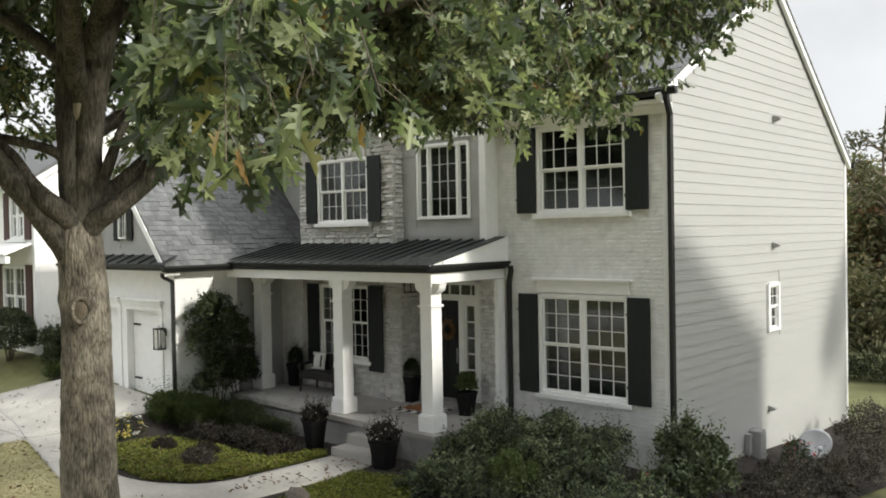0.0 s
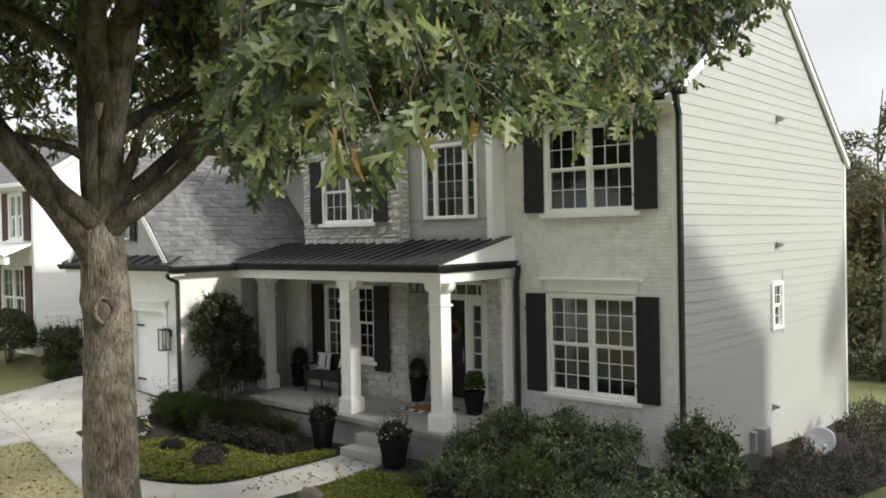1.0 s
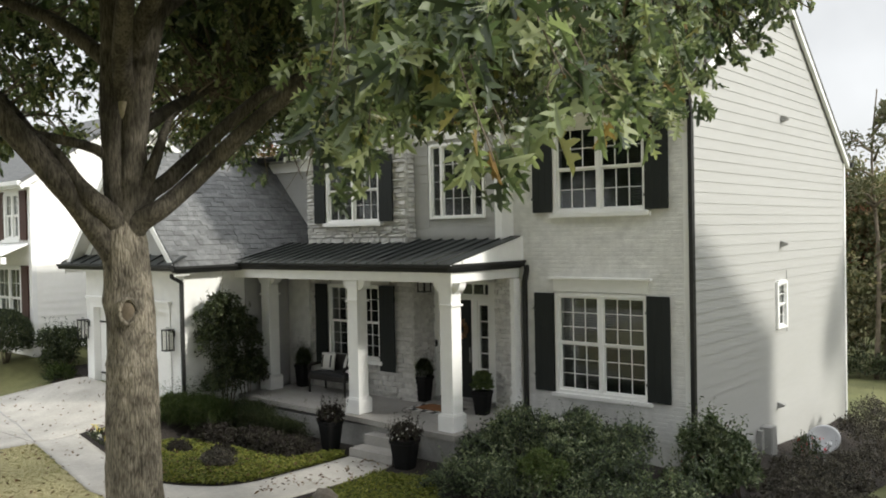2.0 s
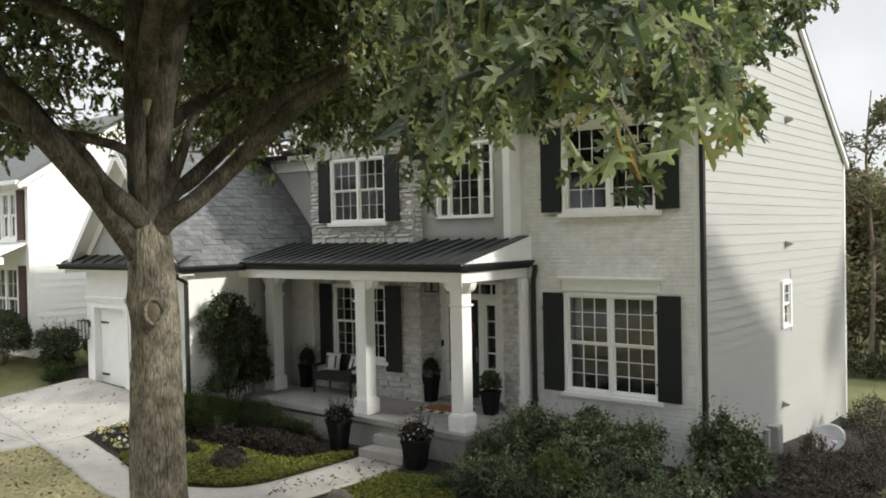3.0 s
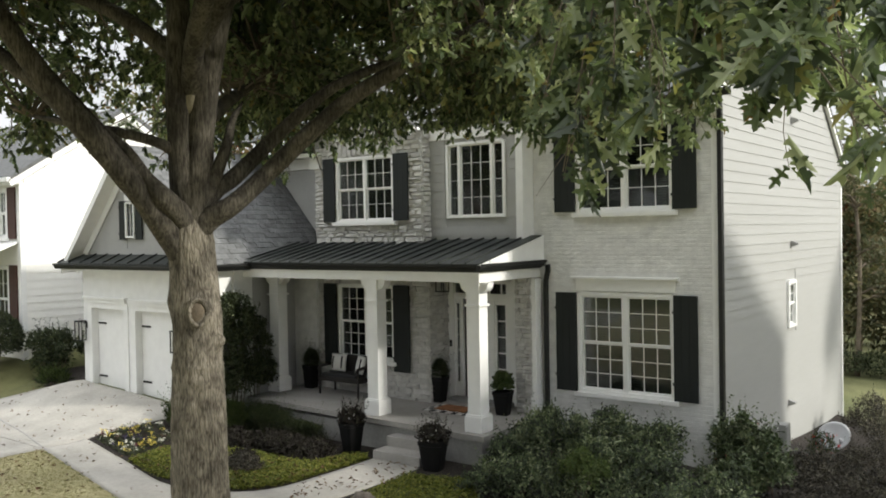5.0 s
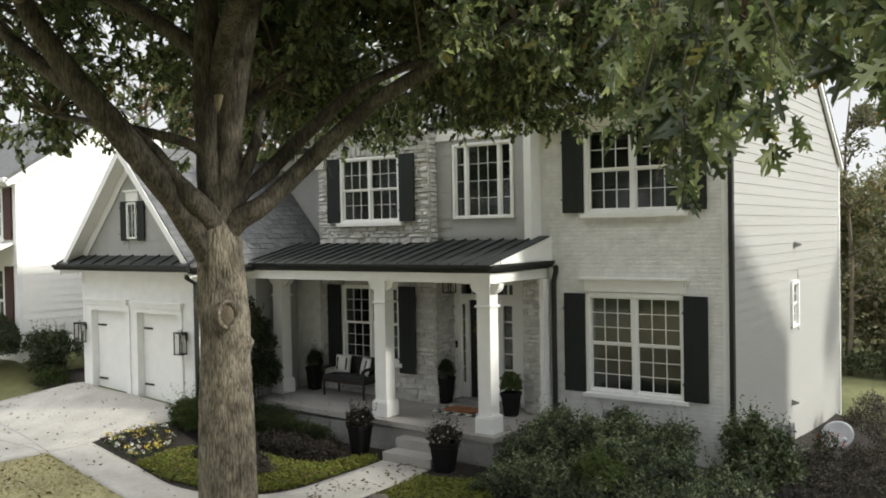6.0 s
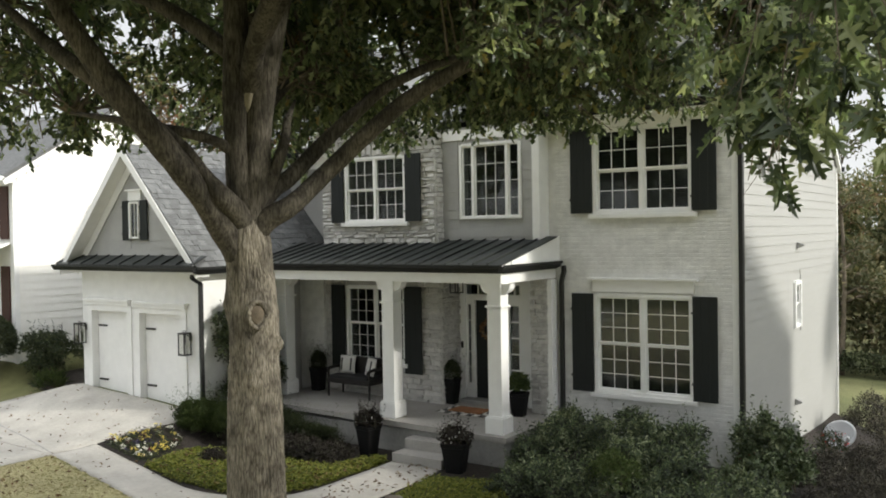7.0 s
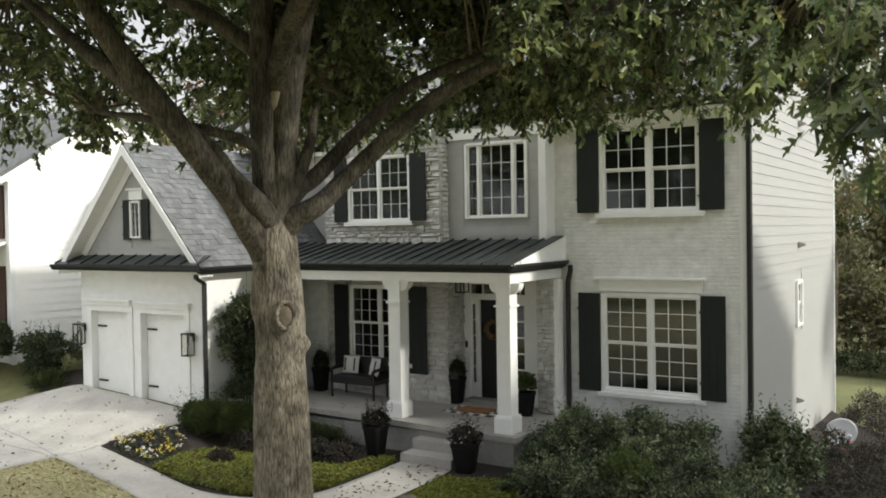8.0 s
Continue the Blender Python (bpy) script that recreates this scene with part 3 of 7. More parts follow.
# upper middle wall, with its window, and the stone bay
bm = wall_bm("y", MID_Y, WT, -5.85, -3.62, 3.6, 6.2, [MW])
wall_m = part("wall", bm, M["grey_siding"], house, "grey lap-sided wall over the porch")
z = 3.66
while z < 6.1:
    for s, e in free_runs(-5.85, -3.72, z, z + 0.18, [(MW[0] - 0.07, MW[1] + 0.07, MW[2] - 0.07, MW[3] + 0.07)]):
        lap_board("siding_board", M["grey_siding"], "y", MID_Y, s, e, z, 0.187, wall_m)
    z += 0.182
part("frieze", boxes((-5.85, -3.72, MID_Y - 0.04, MID_Y - 0.024, 5.96, 6.16)), M["trim"], house)

bm = wall_bm("y", STONE_Y + 0.05, WT, -8.78, -5.85, 3.55, 6.15, [SW])
box(bm, -6.1, -5.85, STONE_Y + 0.05 + WT, MID_Y + 0.3, 3.55, 6.15)
box(bm, -8.78, -8.53, STONE_Y + 0.05 + WT, 0.8, 3.55, 6.15)
prism(bm, [(-8.78, 6.15), (-5.85, 6.15), (-7.32, 7.6)], "y", STONE_Y + 0.05, STONE_Y + 0.05 + WT)
wall_b = part("wall", bm, M["mortar_dark"], house, "white-washed stacked stone bay")
stones = [chunk_mesh("stone", M["stone"], ch=0.13, seed=20 + k, rough=1.0) for k in range(8)]
rnd = random.Random(9)
pieces = []
for a, z, w, h in course_cells(-8.82, -5.81, 3.62, 6.15, [(SW[0] - 0.01, SW[1] + 0.01, SW[2] - 0.09, SW[3] + 0.30)], (0.05, 0.125), (0.14, 0.42), rnd, 0.006):
    pieces.append((rnd.choice(stones), turned("y", STONE_Y + 0.045 - rnd.uniform(0, 0.025), a, z, w, 0.10, h)))
for a, z, w, h in course_cells(STONE_Y + 0.02, MID_Y - 0.01, 3.62, 6.15, [], (0.075, 0.12), (0.12, 0.26), rnd, 0.006):
    pieces.append((rnd.choice(stones), turned("x", -5.84 + rnd.uniform(0, 0.03), a, z, w, 0.08, h)))
for k in range(13):   # soldier stones over the window
    w = (SW[1] - SW[0] + 0.24) / 13
    a = SW[0] - 0.12 + (k + 0.5) * w
    pieces.append((stones[k % 8], turned("y", STONE_Y + 0.01, a, SW[3] + 0.145 + 0.03 * math.sin(math.pi * (k + 0.5) / 13), w - 0.012, 0.11, 0.27)))
for a, z, w, h in course_cells(-8.0, -6.6, 6.15, 7.1, [], (0.085, 0.14), (0.18, 0.42), rnd, 0.006):
    if abs(a + 7.32) + w / 2 < (7.45 - z) / 0.99:
        pieces.append((rnd.choice(stones), turned("y", STONE_Y + 0.03, a, z, w, 0.10, h)))
lay("stone", pieces, wall_b, M["stone"])

# the bay's own small gable roof
bm = bmesh.new()
for sgn in (-1, 1):
    c, e = (-7.32, 7.82), ((-9.17, 5.98) if sgn < 0 else (-5.80, 6.31))
    prism(bm, [c, e, (e[0], e[1] - 0.07), (c[0], c[1] - 0.07)], "y", -1.02, 4.0)
part("roof", bm, M["shingle"], house, "small shingled gable over the stone bay")
for sgn in (-1, 1):
    c, e = (-7.32, 7.76), ((-9.15, 5.94) if sgn < 0 else (-5.80, 6.25))
    part("rake_board", prism(bmesh.new(), [c, e, (e[0], e[1] - 0.2), (c[0], c[1] - 0.2)], "y", -1.0, -0.96), M["trim"], house)
    part("soffit", prism(bmesh.new(), [(c[0], c[1] - 0.05), (e[0], e[1] - 0.05), (e[0], e[1] - 0.08), (c[0], c[1] - 0.08)], "y", -0.96, -0.68), M["trim"], house)
gutter([(-9.2, 0.6, 5.99), (-9.2, -1.0, 5.99)][::-1], house)
gutter([(-9.2, -1.02, 5.99), (-8.7, -1.02, 5.99)], house)
part("soffit", boxes((-9.15, -8.6, -0.95, 0.5, 5.80, 5.88), (-8.92, -8.62, -0.70, -0.42, 5.55, 5.80), bevel=0.005), M["trim"], house)

# wall behind the garage roof
wall_g = part("wall", boxes((-13.6, -8.7, 0.52, 0.75, 3.3, 6.0)), M["grey_siding"], house, "grey lap-sided wall above the garage")
z = 3.9
while z < 5.85:
    lap_board("siding_board", M["grey_siding"], "y", 0.52, -12.2, -8.75, z, 0.187, wall_g)
    z += 0.182
part("frieze", boxes((-13.6, -8.8, 0.44, 0.497, 5.68, 5.92)), M["trim"], house)
gutter([(-14.0, 0.12, 6.06), (-9.0, 0.12, 6.06)], house)

# windows
def window(name, hole, plane, axis, parent, cols, rows, sill=True, label="", head=None, blinds=True, units=2, upper=None, slim=1.0):
    """A window set into its opening: casing, sashes with their glazing bars, panes and a slatted blind behind."""
    a0, a1, z0, z1 = hole
    def b3(bm, u0, u1, d0, d1, w0, w1, bevel=0.0):
        if axis == "y":
            box(bm, u0, u1, plane + d0, plane + d1, w0, w1, bevel)
        else:
            box(bm, plane - d1, plane - d0, u0, u1, w0, w1, bevel)
    win = part(name, bmesh.new(), M["trim"], parent, label)
    c = 0.075 * slim
    for r in ((a0 - c * 0.4, a0 + c * 0.6, -0.035 * slim, 0.10, z0, z1), (a1 - c * 0.6, a1 + c * 0.4, -0.035 * slim, 0.10, z0, z1), (a0 + c * 0.6, a1 - c * 0.6, -0.035 * slim, 0.10, z1 - c * 0.6, z1 + c * 0.4), (a0 + c * 0.6, a1 - c * 0.6, -0.03 * slim, 0.10, z0, z0 + c * 0.7)):
        bm = bmesh.new()
        b3(bm, *r, bevel=0.006)
        part("casing", bm, M["trim"], win)
    if sill:
        bm = bmesh.new()
        b3(bm, a0 - 0.10, a1 + 0.10, -0.085, 0.04, z0 - 0.085, z0 - 0.002, 0.012)
        part("sill", bm, M["trim"], win, "white sill")
    u0, u1, v0, v1 = a0 + c * 0.6, a1 - c * 0.6, z0 + c * 0.7, z1 - c * 0.6
    spans = units if isinstance(units, list) else [(k / units, (k + 1) / units, cols) for k in range(units)]
    for n, (f0, f1, nc) in enumerate(spans):
        s0, s1 = u0 + (u1 - u0) * f0, u0 + (u1 - u0) * f1
        if n:
            bm = bmesh.new()
            b3(bm, s0 - 0.04 * slim, s0 + 0.04 * slim, -0.02 * slim, 0.09, v0, v1, 0.004)
            part("mullion", bm, M["trim"], win)
        levels = [(v0, v1, rows, 0.05 * slim)] if upper is None else [(v0, v0 + (v1 - v0) * upper, rows, 0.05), (v0 + (v1 - v0) * upper, v1, rows, 0.02)]
        for w0, w1, nr, d in levels:
            e0, e1 = s0 + (0.04 * slim if n else 0), s1 - (0.04 * slim if n < len(spans) - 1 else 0)
            bm, f = bmesh.new(), 0.032 * slim
            for r in ((e0, e0 + f, d - 0.02, d + 0.02, w0, w1), (e1 - f, e1, d - 0.02, d + 0.02, w0, w1), (e0 + f, e1 - f, d - 0.02, d + 0.02, w0, w0 + f * 1.2), (e0 + f, e1 - f, d - 0.02, d + 0.02, w1 - f, w1)):
                b3(bm, *r, bevel=0.004)
            g0, g1, h0, h1 = e0 + f, e1 - f, w0 + f * 1.2, w1 - f
            for k in range(1, nc):
                b3(bm, g0 + (g1 - g0) * k / nc - 0.0065 * slim, g0 + (g1 - g0) * k / nc + 0.0065 * slim, d - 0.012, d + 0.012, h0, h1)
            for k in range(1, nr):
                b3(bm, g0, g1, d - 0.010, d + 0.010, h0 + (h1 - h0) * k / nr - 0.0065 * slim, h0 + (h1 - h0) * k / nr + 0.0065 * slim)
            part("sash", bm, M["trim"], win, "white sash with glazing bars")
            bm = bmesh.new()
            b3(bm, g0 - 0.004, g1 + 0.004, d + 0.003, d + 0.009, h0 - 0.004, h1 + 0.004)
            part("pane", bm, M["glass"], win, "clear reflecting glass").visible_shadow = False
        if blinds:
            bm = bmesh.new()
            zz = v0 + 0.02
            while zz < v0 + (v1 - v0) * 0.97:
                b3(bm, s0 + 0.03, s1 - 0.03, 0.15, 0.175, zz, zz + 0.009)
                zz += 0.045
            tagged(part("blind", bm, M["blind"], win, "slatted blind coloured dark for the dim room"), kind="stuff")
    return win


def shutter(a0, a1, z0, z1, plane, parent, label="dark board-and-batten shutter"):
    """A closed board shutter standing a little off the wall, with hinges."""
    sh = part("shutter", bmesh.new(), M["shutter"], parent, label)
    n = 3
    for k in range(n):
        w = (a1 - a0) / n
        part("board", boxes((a0 + k * w + 0.001, a0 + (k + 1) * w - 0.001, plane - 0.045, plane - 0.018, z0, z1), bevel=0.004), M["shutter"], sh)
    for zz in (z0 + 0.16 * (z1 - z0), z1 - 0.16 * (z1 - z0)):
        part("batten", boxes((a0 + 0.01, a1 - 0.01, plane - 0.018, plane - 0.0, zz - 0.05, zz + 0.05)), M["shutter"], sh)
        part("hinge", boxes((a0 - 0.02, a0 + 0.03, plane - 0.05, plane - 0.01, zz - 0.02, zz + 0.02)), M["black"], sh, "black iron hinge")
    return sh


window("window", LW, 0.0, "y", house, 3, 3, label="paired white sash window with slatted blinds", upper=0.5)
window("window", UW, 0.0, "y", house, 3, 2, label="paired white sash window with slatted blinds", upper=0.5)
window("window", SW, STONE_Y - 0.02, "y", house, 3, 2, label="paired white sash window in the stone bay", upper=0.5, slim=0.75)
window("window", MW, MID_Y - 0.02, "y", house, 3, 4, sill=False, label="white picture window with narrow side lights", units=[(0, 0.2, 1), (0.2, 0.8, 3), (0.8, 1, 1)], blinds=False, slim=0.75)
window("window", SIDE_W, 0.01, "x", house, 2, 2, sill=False, label="small white sash window in the gable wall", units=1, upper=0.5, blinds=False)
for a0, a1 in ((-3.10, -2.67), (-0.79, -0.355)):
    shutter(a0, a1, 1.10, 2.94, -0.02, house)
    shutter(a0, a1, 4.44, 6.02, -0.02, house)
for a0, a1 in ((-8.50, -8.16), (-6.51, -6.12)):
    shutter(a0, a1, 4.36, 5.74, STONE_Y - 0.04, house)
hood = part("hood", boxes((-2.68, -0.76, -0.05, -0.005, 2.98, 3.20), bevel=0.004), M["trim"], house, "white panelled window hood")
part("cornice", boxes((-2.76, -0.69, -0.11, -0.005, 3.20, 3.245), bevel=0.01), M["trim"], hood)

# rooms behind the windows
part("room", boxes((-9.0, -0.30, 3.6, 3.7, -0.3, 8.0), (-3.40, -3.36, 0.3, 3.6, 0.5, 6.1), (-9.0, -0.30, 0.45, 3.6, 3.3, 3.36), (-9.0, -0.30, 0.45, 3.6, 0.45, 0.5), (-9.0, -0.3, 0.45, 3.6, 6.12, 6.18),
           (-8.6, -3.65, 0.1, 0.45, 6.14, 6.18), (-8.6, -3.65, -0.5, 3.6, 3.32, 3.35), (-9.0, -8.95, 0.3, 3.6, 0.5, 6.1)), M["room"], house, "interior walls coloured dark for the dim rooms")

# ---- porch ----
bm = bmesh.new()
n = 12
for k in range(n + 1):
    x = -9.3 + 6.0 * k / n
    for y, dz in ((-2.27, 0.0), (0.15, 0.0), (-2.27, -0.10), (0.15, -0.10)):
        bm.verts.new((x, y, porch_z(x) + dz))
bm.verts.ensure_lookup_table()
for k in range(n):
    a, b = k * 4, k * 4 + 4
    for q in ((0, 1), (3, 2)):
        bm.faces.new((bm.verts[a + q[0]], bm.verts[b + q[0]], bm.verts[b + q[1]], bm.verts[a + q[1]]))
    bm.faces.new((bm.verts[a], bm.verts[a + 2], bm.verts[b + 2], bm.verts[b]))
bm.faces.new([bm.verts[i] for i in (4 * n, 4 * n + 2, 4 * n + 3, 4 * n + 1)])
bmesh.ops.recalc_face_normals(bm, faces=bm.faces)
part("porch_floor", bm, M["porch_concrete"], house, "smooth concrete porch floor")
part("porch_base", boxes((-9.6, -3.38, -2.2, 0.1, -0.2, 0.50)), M["foundation"], house, "grey plastered porch base")
part("step", boxes((-5.28, -4.22, -2.5, -2.2, 0.0, 0.42), bevel=0.015), M["porch_concrete"], house, "concrete step")
part("step", boxes((-5.28, -4.22, -2.88, -2.5, 0.0, 0.245), bevel=0.015), M["porch_concrete"], house)

# porch walls
bm = wall_bm("y", STONE_Y + 0.10, WT, -9.6, -5.80, 0.55, 3.6, [PW])
box(bm, -6.05, -5.80, STONE_Y + 0.10 + WT, 0.4, 0.55, 3.6)
wall_p = part("wall", bm, M["mortar_dark"], house, "white-washed stacked stone porch wall")
rnd = random.Random(31)
pieces = []
for a, z, w, h in course_cells(-8.85, -5.77, 0.63, 3.25, [(PW[0] - 0.01, PW[1] + 0.01, PW[2] - 0.08, PW[3] + 0.03)], (0.07, 0.125), (0.16, 0.45), rnd, 0.006):
    pieces.append((rnd.choice(stones), turned("y", STONE_Y + 0.115 - rnd.uniform(0, 0.022), a, z, w, 0.09, h)))
for a, z, w, h in course_cells(STONE_Y + 0.08, DOOR_Y - 0.03, 0.63, 3.25, [], (0.07, 0.11), (0.12, 0.3), rnd, 0.006):
    pieces.append((rnd.choice(stones), turned("x", -5.79 + rnd.uniform(0, 0.025), a, z, w, 0.08, h)))
lay("stone", pieces, wall_p, M["stone"])
part("wall", boxes((-9.62, -8.86, STONE_Y + 0.02, STONE_Y + 0.10, 0.55, 3.5)), M["brick"], house)
window("window", PW, STONE_Y + 0.04, "y", house, 3, 3, label="paired white sash window under the porch", upper=0.5, slim=0.75)
shutter(-8.60, -8.23, 1.22, 3.02, STONE_Y + 0.02, house)
shutter(-6.62, -6.19, 1.22, 3.02, STONE_Y + 0.02, house)

# entrance
ent = part("wall", wall_bm("y", DOOR_Y + 0.05, 0.2, -5.95, -3.62, 0.55, 3.6, [(-5.62, -4.18, 0.6, 3.08)]), M["trim"], house, "white panelled entrance surround")
for r in ((-5.77, -5.62, DOOR_Y - 0.02, DOOR_Y + 0.05, 0.6, 3.2), (-4.33, -3.86, DOOR_Y - 0.02, DOOR_Y + 0.05, 0.6, 3.2), (-5.62, -4.18, DOOR_Y - 0.02, DOOR_Y + 0.12, 3.08, 3.2),
                     (-5.62, -4.18, DOOR_Y, DOOR_Y + 0.12, 2.72, 2.80), (-5.46, -5.40, DOOR_Y, DOOR_Y + 0.12, 0.6, 2.72), (-4.78, -4.63, DOOR_Y, DOOR_Y + 0.12, 0.6, 2.72)):
    part("casing", boxes(r, bevel=0.006), M["trim"], ent)
part("threshold", boxes((-5.62, -4.18, DOOR_Y - 0.28, DOOR_Y + 0.12, 0.6, 0.70), bevel=0.01), M["foundation"], ent, "grey stone threshold")
for s0, s1 in ((-5.62, -5.46), (-4.63, -4.33)):
    sl = part("side_light", boxes((s0, s0 + 0.045, DOOR_Y + 0.02, DOOR_Y + 0.09, 0.7, 2.72), (s1 - 0.045, s1, DOOR_Y + 0.02, DOOR_Y + 0.09, 0.7, 2.72), (s0 + 0.045, s1 - 0.045, DOOR_Y + 0.02, DOOR_Y + 0.09, 0.7, 1.0), (s0 + 0.045, s1 - 0.045, DOOR_Y + 0.02, DOOR_Y + 0.09, 2.62, 2.72),
                              *[(s0 + 0.045, s1 - 0.045, DOOR_Y + 0.04, DOOR_Y + 0.06, 1.0 + 0.324 * k - 0.014, 1.0 + 0.324 * k + 0.014) for k in range(1, 5)], bevel=0.003), M["trim"], ent, "narrow white side light")
    part("pane", boxes((s0 + 0.04, s1 - 0.04, DOOR_Y + 0.05, DOOR_Y + 0.056, 0.99, 2.63)), M["glass"], sl).visible_shadow = False
tr = part("transom", boxes((-5.62, -4.18, DOOR_Y + 0.02, DOOR_Y + 0.08, 2.80, 2.84), (-5.62, -4.18, DOOR_Y + 0.02, DOOR_Y + 0.08, 3.04, 3.08), *[(-5.62 + 0.288 * k - 0.012, -5.62 + 0.288 * k + 0.012, DOOR_Y + 0.03, DOOR_Y + 0.07, 2.84, 3.04) for k in range(0, 6)]), M["trim"], ent, "transom light over the door")
part("pane", boxes((-5.62, -4.18, DOOR_Y + 0.045, DOOR_Y + 0.051, 2.83, 3.05)), M["glass"], tr).visible_shadow = False
door = part("front_door", boxes((-5.40, -4.78, DOOR_Y + 0.06, DOOR_Y + 0.11, 0.70, 2.72), bevel=0.004), M["shutter"], house, "closed black panelled front door")
for x0, x1 in ((-5.33, -5.12), (-5.06, -4.85)):
    for z0, z1 in ((0.85, 1.35), (1.48, 2.58)):
        part("panel", boxes((x0, x1, DOOR_Y + 0.045, DOOR_Y + 0.062, z0, z1), bevel=0.008), M["shutter"], door)
part("handle", tube(bmesh.new(), [(-4.83, DOOR_Y + 0.0, 1.45), (-4.83, DOOR_Y + 0.0, 1.75)], [0.015, 0.015], 8), M["steel"], door, "steel pull handle")

# stone jamb beside the entrance and the pilaster at the wall
jamb = part("wall", boxes((-3.86, -3.50, -0.20, 0.2, 0.55, 3.3)), M["mortar_dark"], house, "stacked stone jamb beside the entrance")
pieces = []
for a, z, w, h in course_cells(-3.88, -3.50, 0.62, 3.2, [], (0.05, 0.10), (0.12, 0.30), rnd, 0.006):
    pieces.append((rnd.choice(stones), turned("y", -0.225 - rnd.uniform(0, 0.025), a, z, w, 0.08, h)))
lay("stone", pieces, jamb, M["stone"])
part("pilaster", boxes((-3.52, -3.42, -0.27, 0.0, 0.6, 3.2), (-3.54, -3.40, -0.285, 0.0, 0.6, 0.95), (-3.54, -3.40, -0.285, 0.0, 2.80, 2.84), bevel=0.006), M["trim"], house, "white pilaster")


def column(x, y, parent, half=False):
    """A square white post on a plinth, with a neck band and curved brackets under the beam."""
    z0 = porch_z(x)
    col = part("column", bmesh.new(), M["trim"], parent, "square white porch column")
    w = 0.135
    part("shaft", boxes((x - w, x + w, y - w, y + w, z0 + 0.30, 3.22), bevel=0.008), M["trim"], col)
    bm = boxes((x - w - 0.045, x + w + 0.045, y - w - 0.045, y + w + 0.045, z0, z0 + 0.28), (x - w - 0.03, x + w + 0.03, y - w - 0.03, y + w + 0.03, z0 + 0.28, z0 + 0.31), bevel=0.008)
    part("plinth", bm, M["trim"], col)
    part("neck_band", boxes((x - w - 0.03, x + w + 0.03, y - w - 0.03, y + w + 0.03, 2.80, 2.84), bevel=0.006), M["trim"], col)
    for sx, sy in ((1, 0), (-1, 0), (0, 1)):
        pts = [(0.0, 3.22), (0.0, 3.02)] + [(0.16 * math.sin(a), 3.20 - 0.16 * math.cos(a)) for a in np.linspace(0.1, 1.5, 6)] + [(0.17, 3.22)]
        bm = bmesh.new()
        if sx:
            prism(bm, [(x + sx * (w + p), q) for p, q in pts], "y", y - 0.09, y + 0.09)
        else:
            prism(bm, [(y + sy * (w + p), q) for p, q in pts], "x", x - 0.09, x + 0.09)
        part("bracket", bm, M["trim"], col)
    return col


column(-3.62, -1.94, house)
column(-5.95, -1.94, house)
column(-9.22, -1.42, house)
part("beam", boxes((-9.6, -3.46, -2.10, -1.78, 3.22, 3.42), (-3.78, -3.46, -1.78, 0.0, 3.22, 3.42), bevel=0.005), M["trim"], house, "white porch beam")
# ceiling out of view; grey instead of white to cut bounced light
part("porch_ceiling", boxes((-9.6, -3.5, -2.0, 0.3, 3.34, 3.38)), M["grey_siding"], house, "unseen porch ceiling greyed to cut bounced light")
gutter([(-9.45, -2.12, 3.55), (-3.40, -2.12, 3.55)], house)
gutter([(-3.42, -2.22, 3.55), (-3.42, 0.0, 3.55)], house)
part("fascia", boxes((-9.5, -3.44, -2.13, -2.06, 3.40, 3.56), (-3.48, -3.42, -2.06, 0.0, 3.40, 3.56)), M["black"], house)
downpipe([(-3.24, -0.10, 3.46), (-3.24, -0.09, 3.35), (-3.31, -0.06, 3.15), (-3.31, -0.06, 2.9), (-3.31, -0.06, 0.75), (-3.28, -0.16, 0.60)], house)

# standing-seam porch roof
P0, P1, PX0, PX1 = (-2.25, 3.55), (-0.10, 4.02), -10.3, -3.36
metal = part("roof", bmesh.new(), M["metal_roof"], house, "dark standing-seam metal porch roof")
n, wd = 24, (PX1 - PX0) / 24
sl = (P1[1] - P0[1]) / (P1[0] - P0[0])
for k in range(n):
    x0 = PX0 + k * wd
    y1 = P1[0] if x0 > -3.75 - wd * 0.5 else (MID_Y - 0.01 if x0 > -5.86 else STONE_Y + 0.06)
    bm = bmesh.new()
    z1 = P0[1] + (y1 - P0[0]) * sl
    prism(bm, [(P0[0], P0[1] - 0.02), (y1, z1 - 0.02), (y1, z1), (P0[0], P0[1])], "x", x0 + 0.001, x0 + wd - 0.001)
    prism(bm, [(P0[0], P0[1]), (y1, z1), (y1, z1 + 0.035), (P0[0], P0[1] + 0.035)], "x", x0 + 0.002, x0 + 0.022)
    part("panel", bm, M["metal_roof"], metal)
part("cheek", prism(bmesh.new(), [(P0[0] + 0.02, P0[1] - 0.02), (-0.005, P0[1] - 0.02), (-0.005, P1[1] - 0.0), (P1[0], P1[1] - 0.03)], "x", PX1 - 0.05, PX1 - 0.005), M["trim"], house, "white triangular porch roof end")
part("rib", prism(bmesh.new(), [(P0[0] + 0.35, P0[1] + 0.0), (-0.03, P0[1] + 0.0), (-0.03, P0[1] + 0.06), (P0[0] + 0.35, P0[1] + 0.06)], "x", PX1 - 0.005, PX1 + 0.01), M["trim"], house)

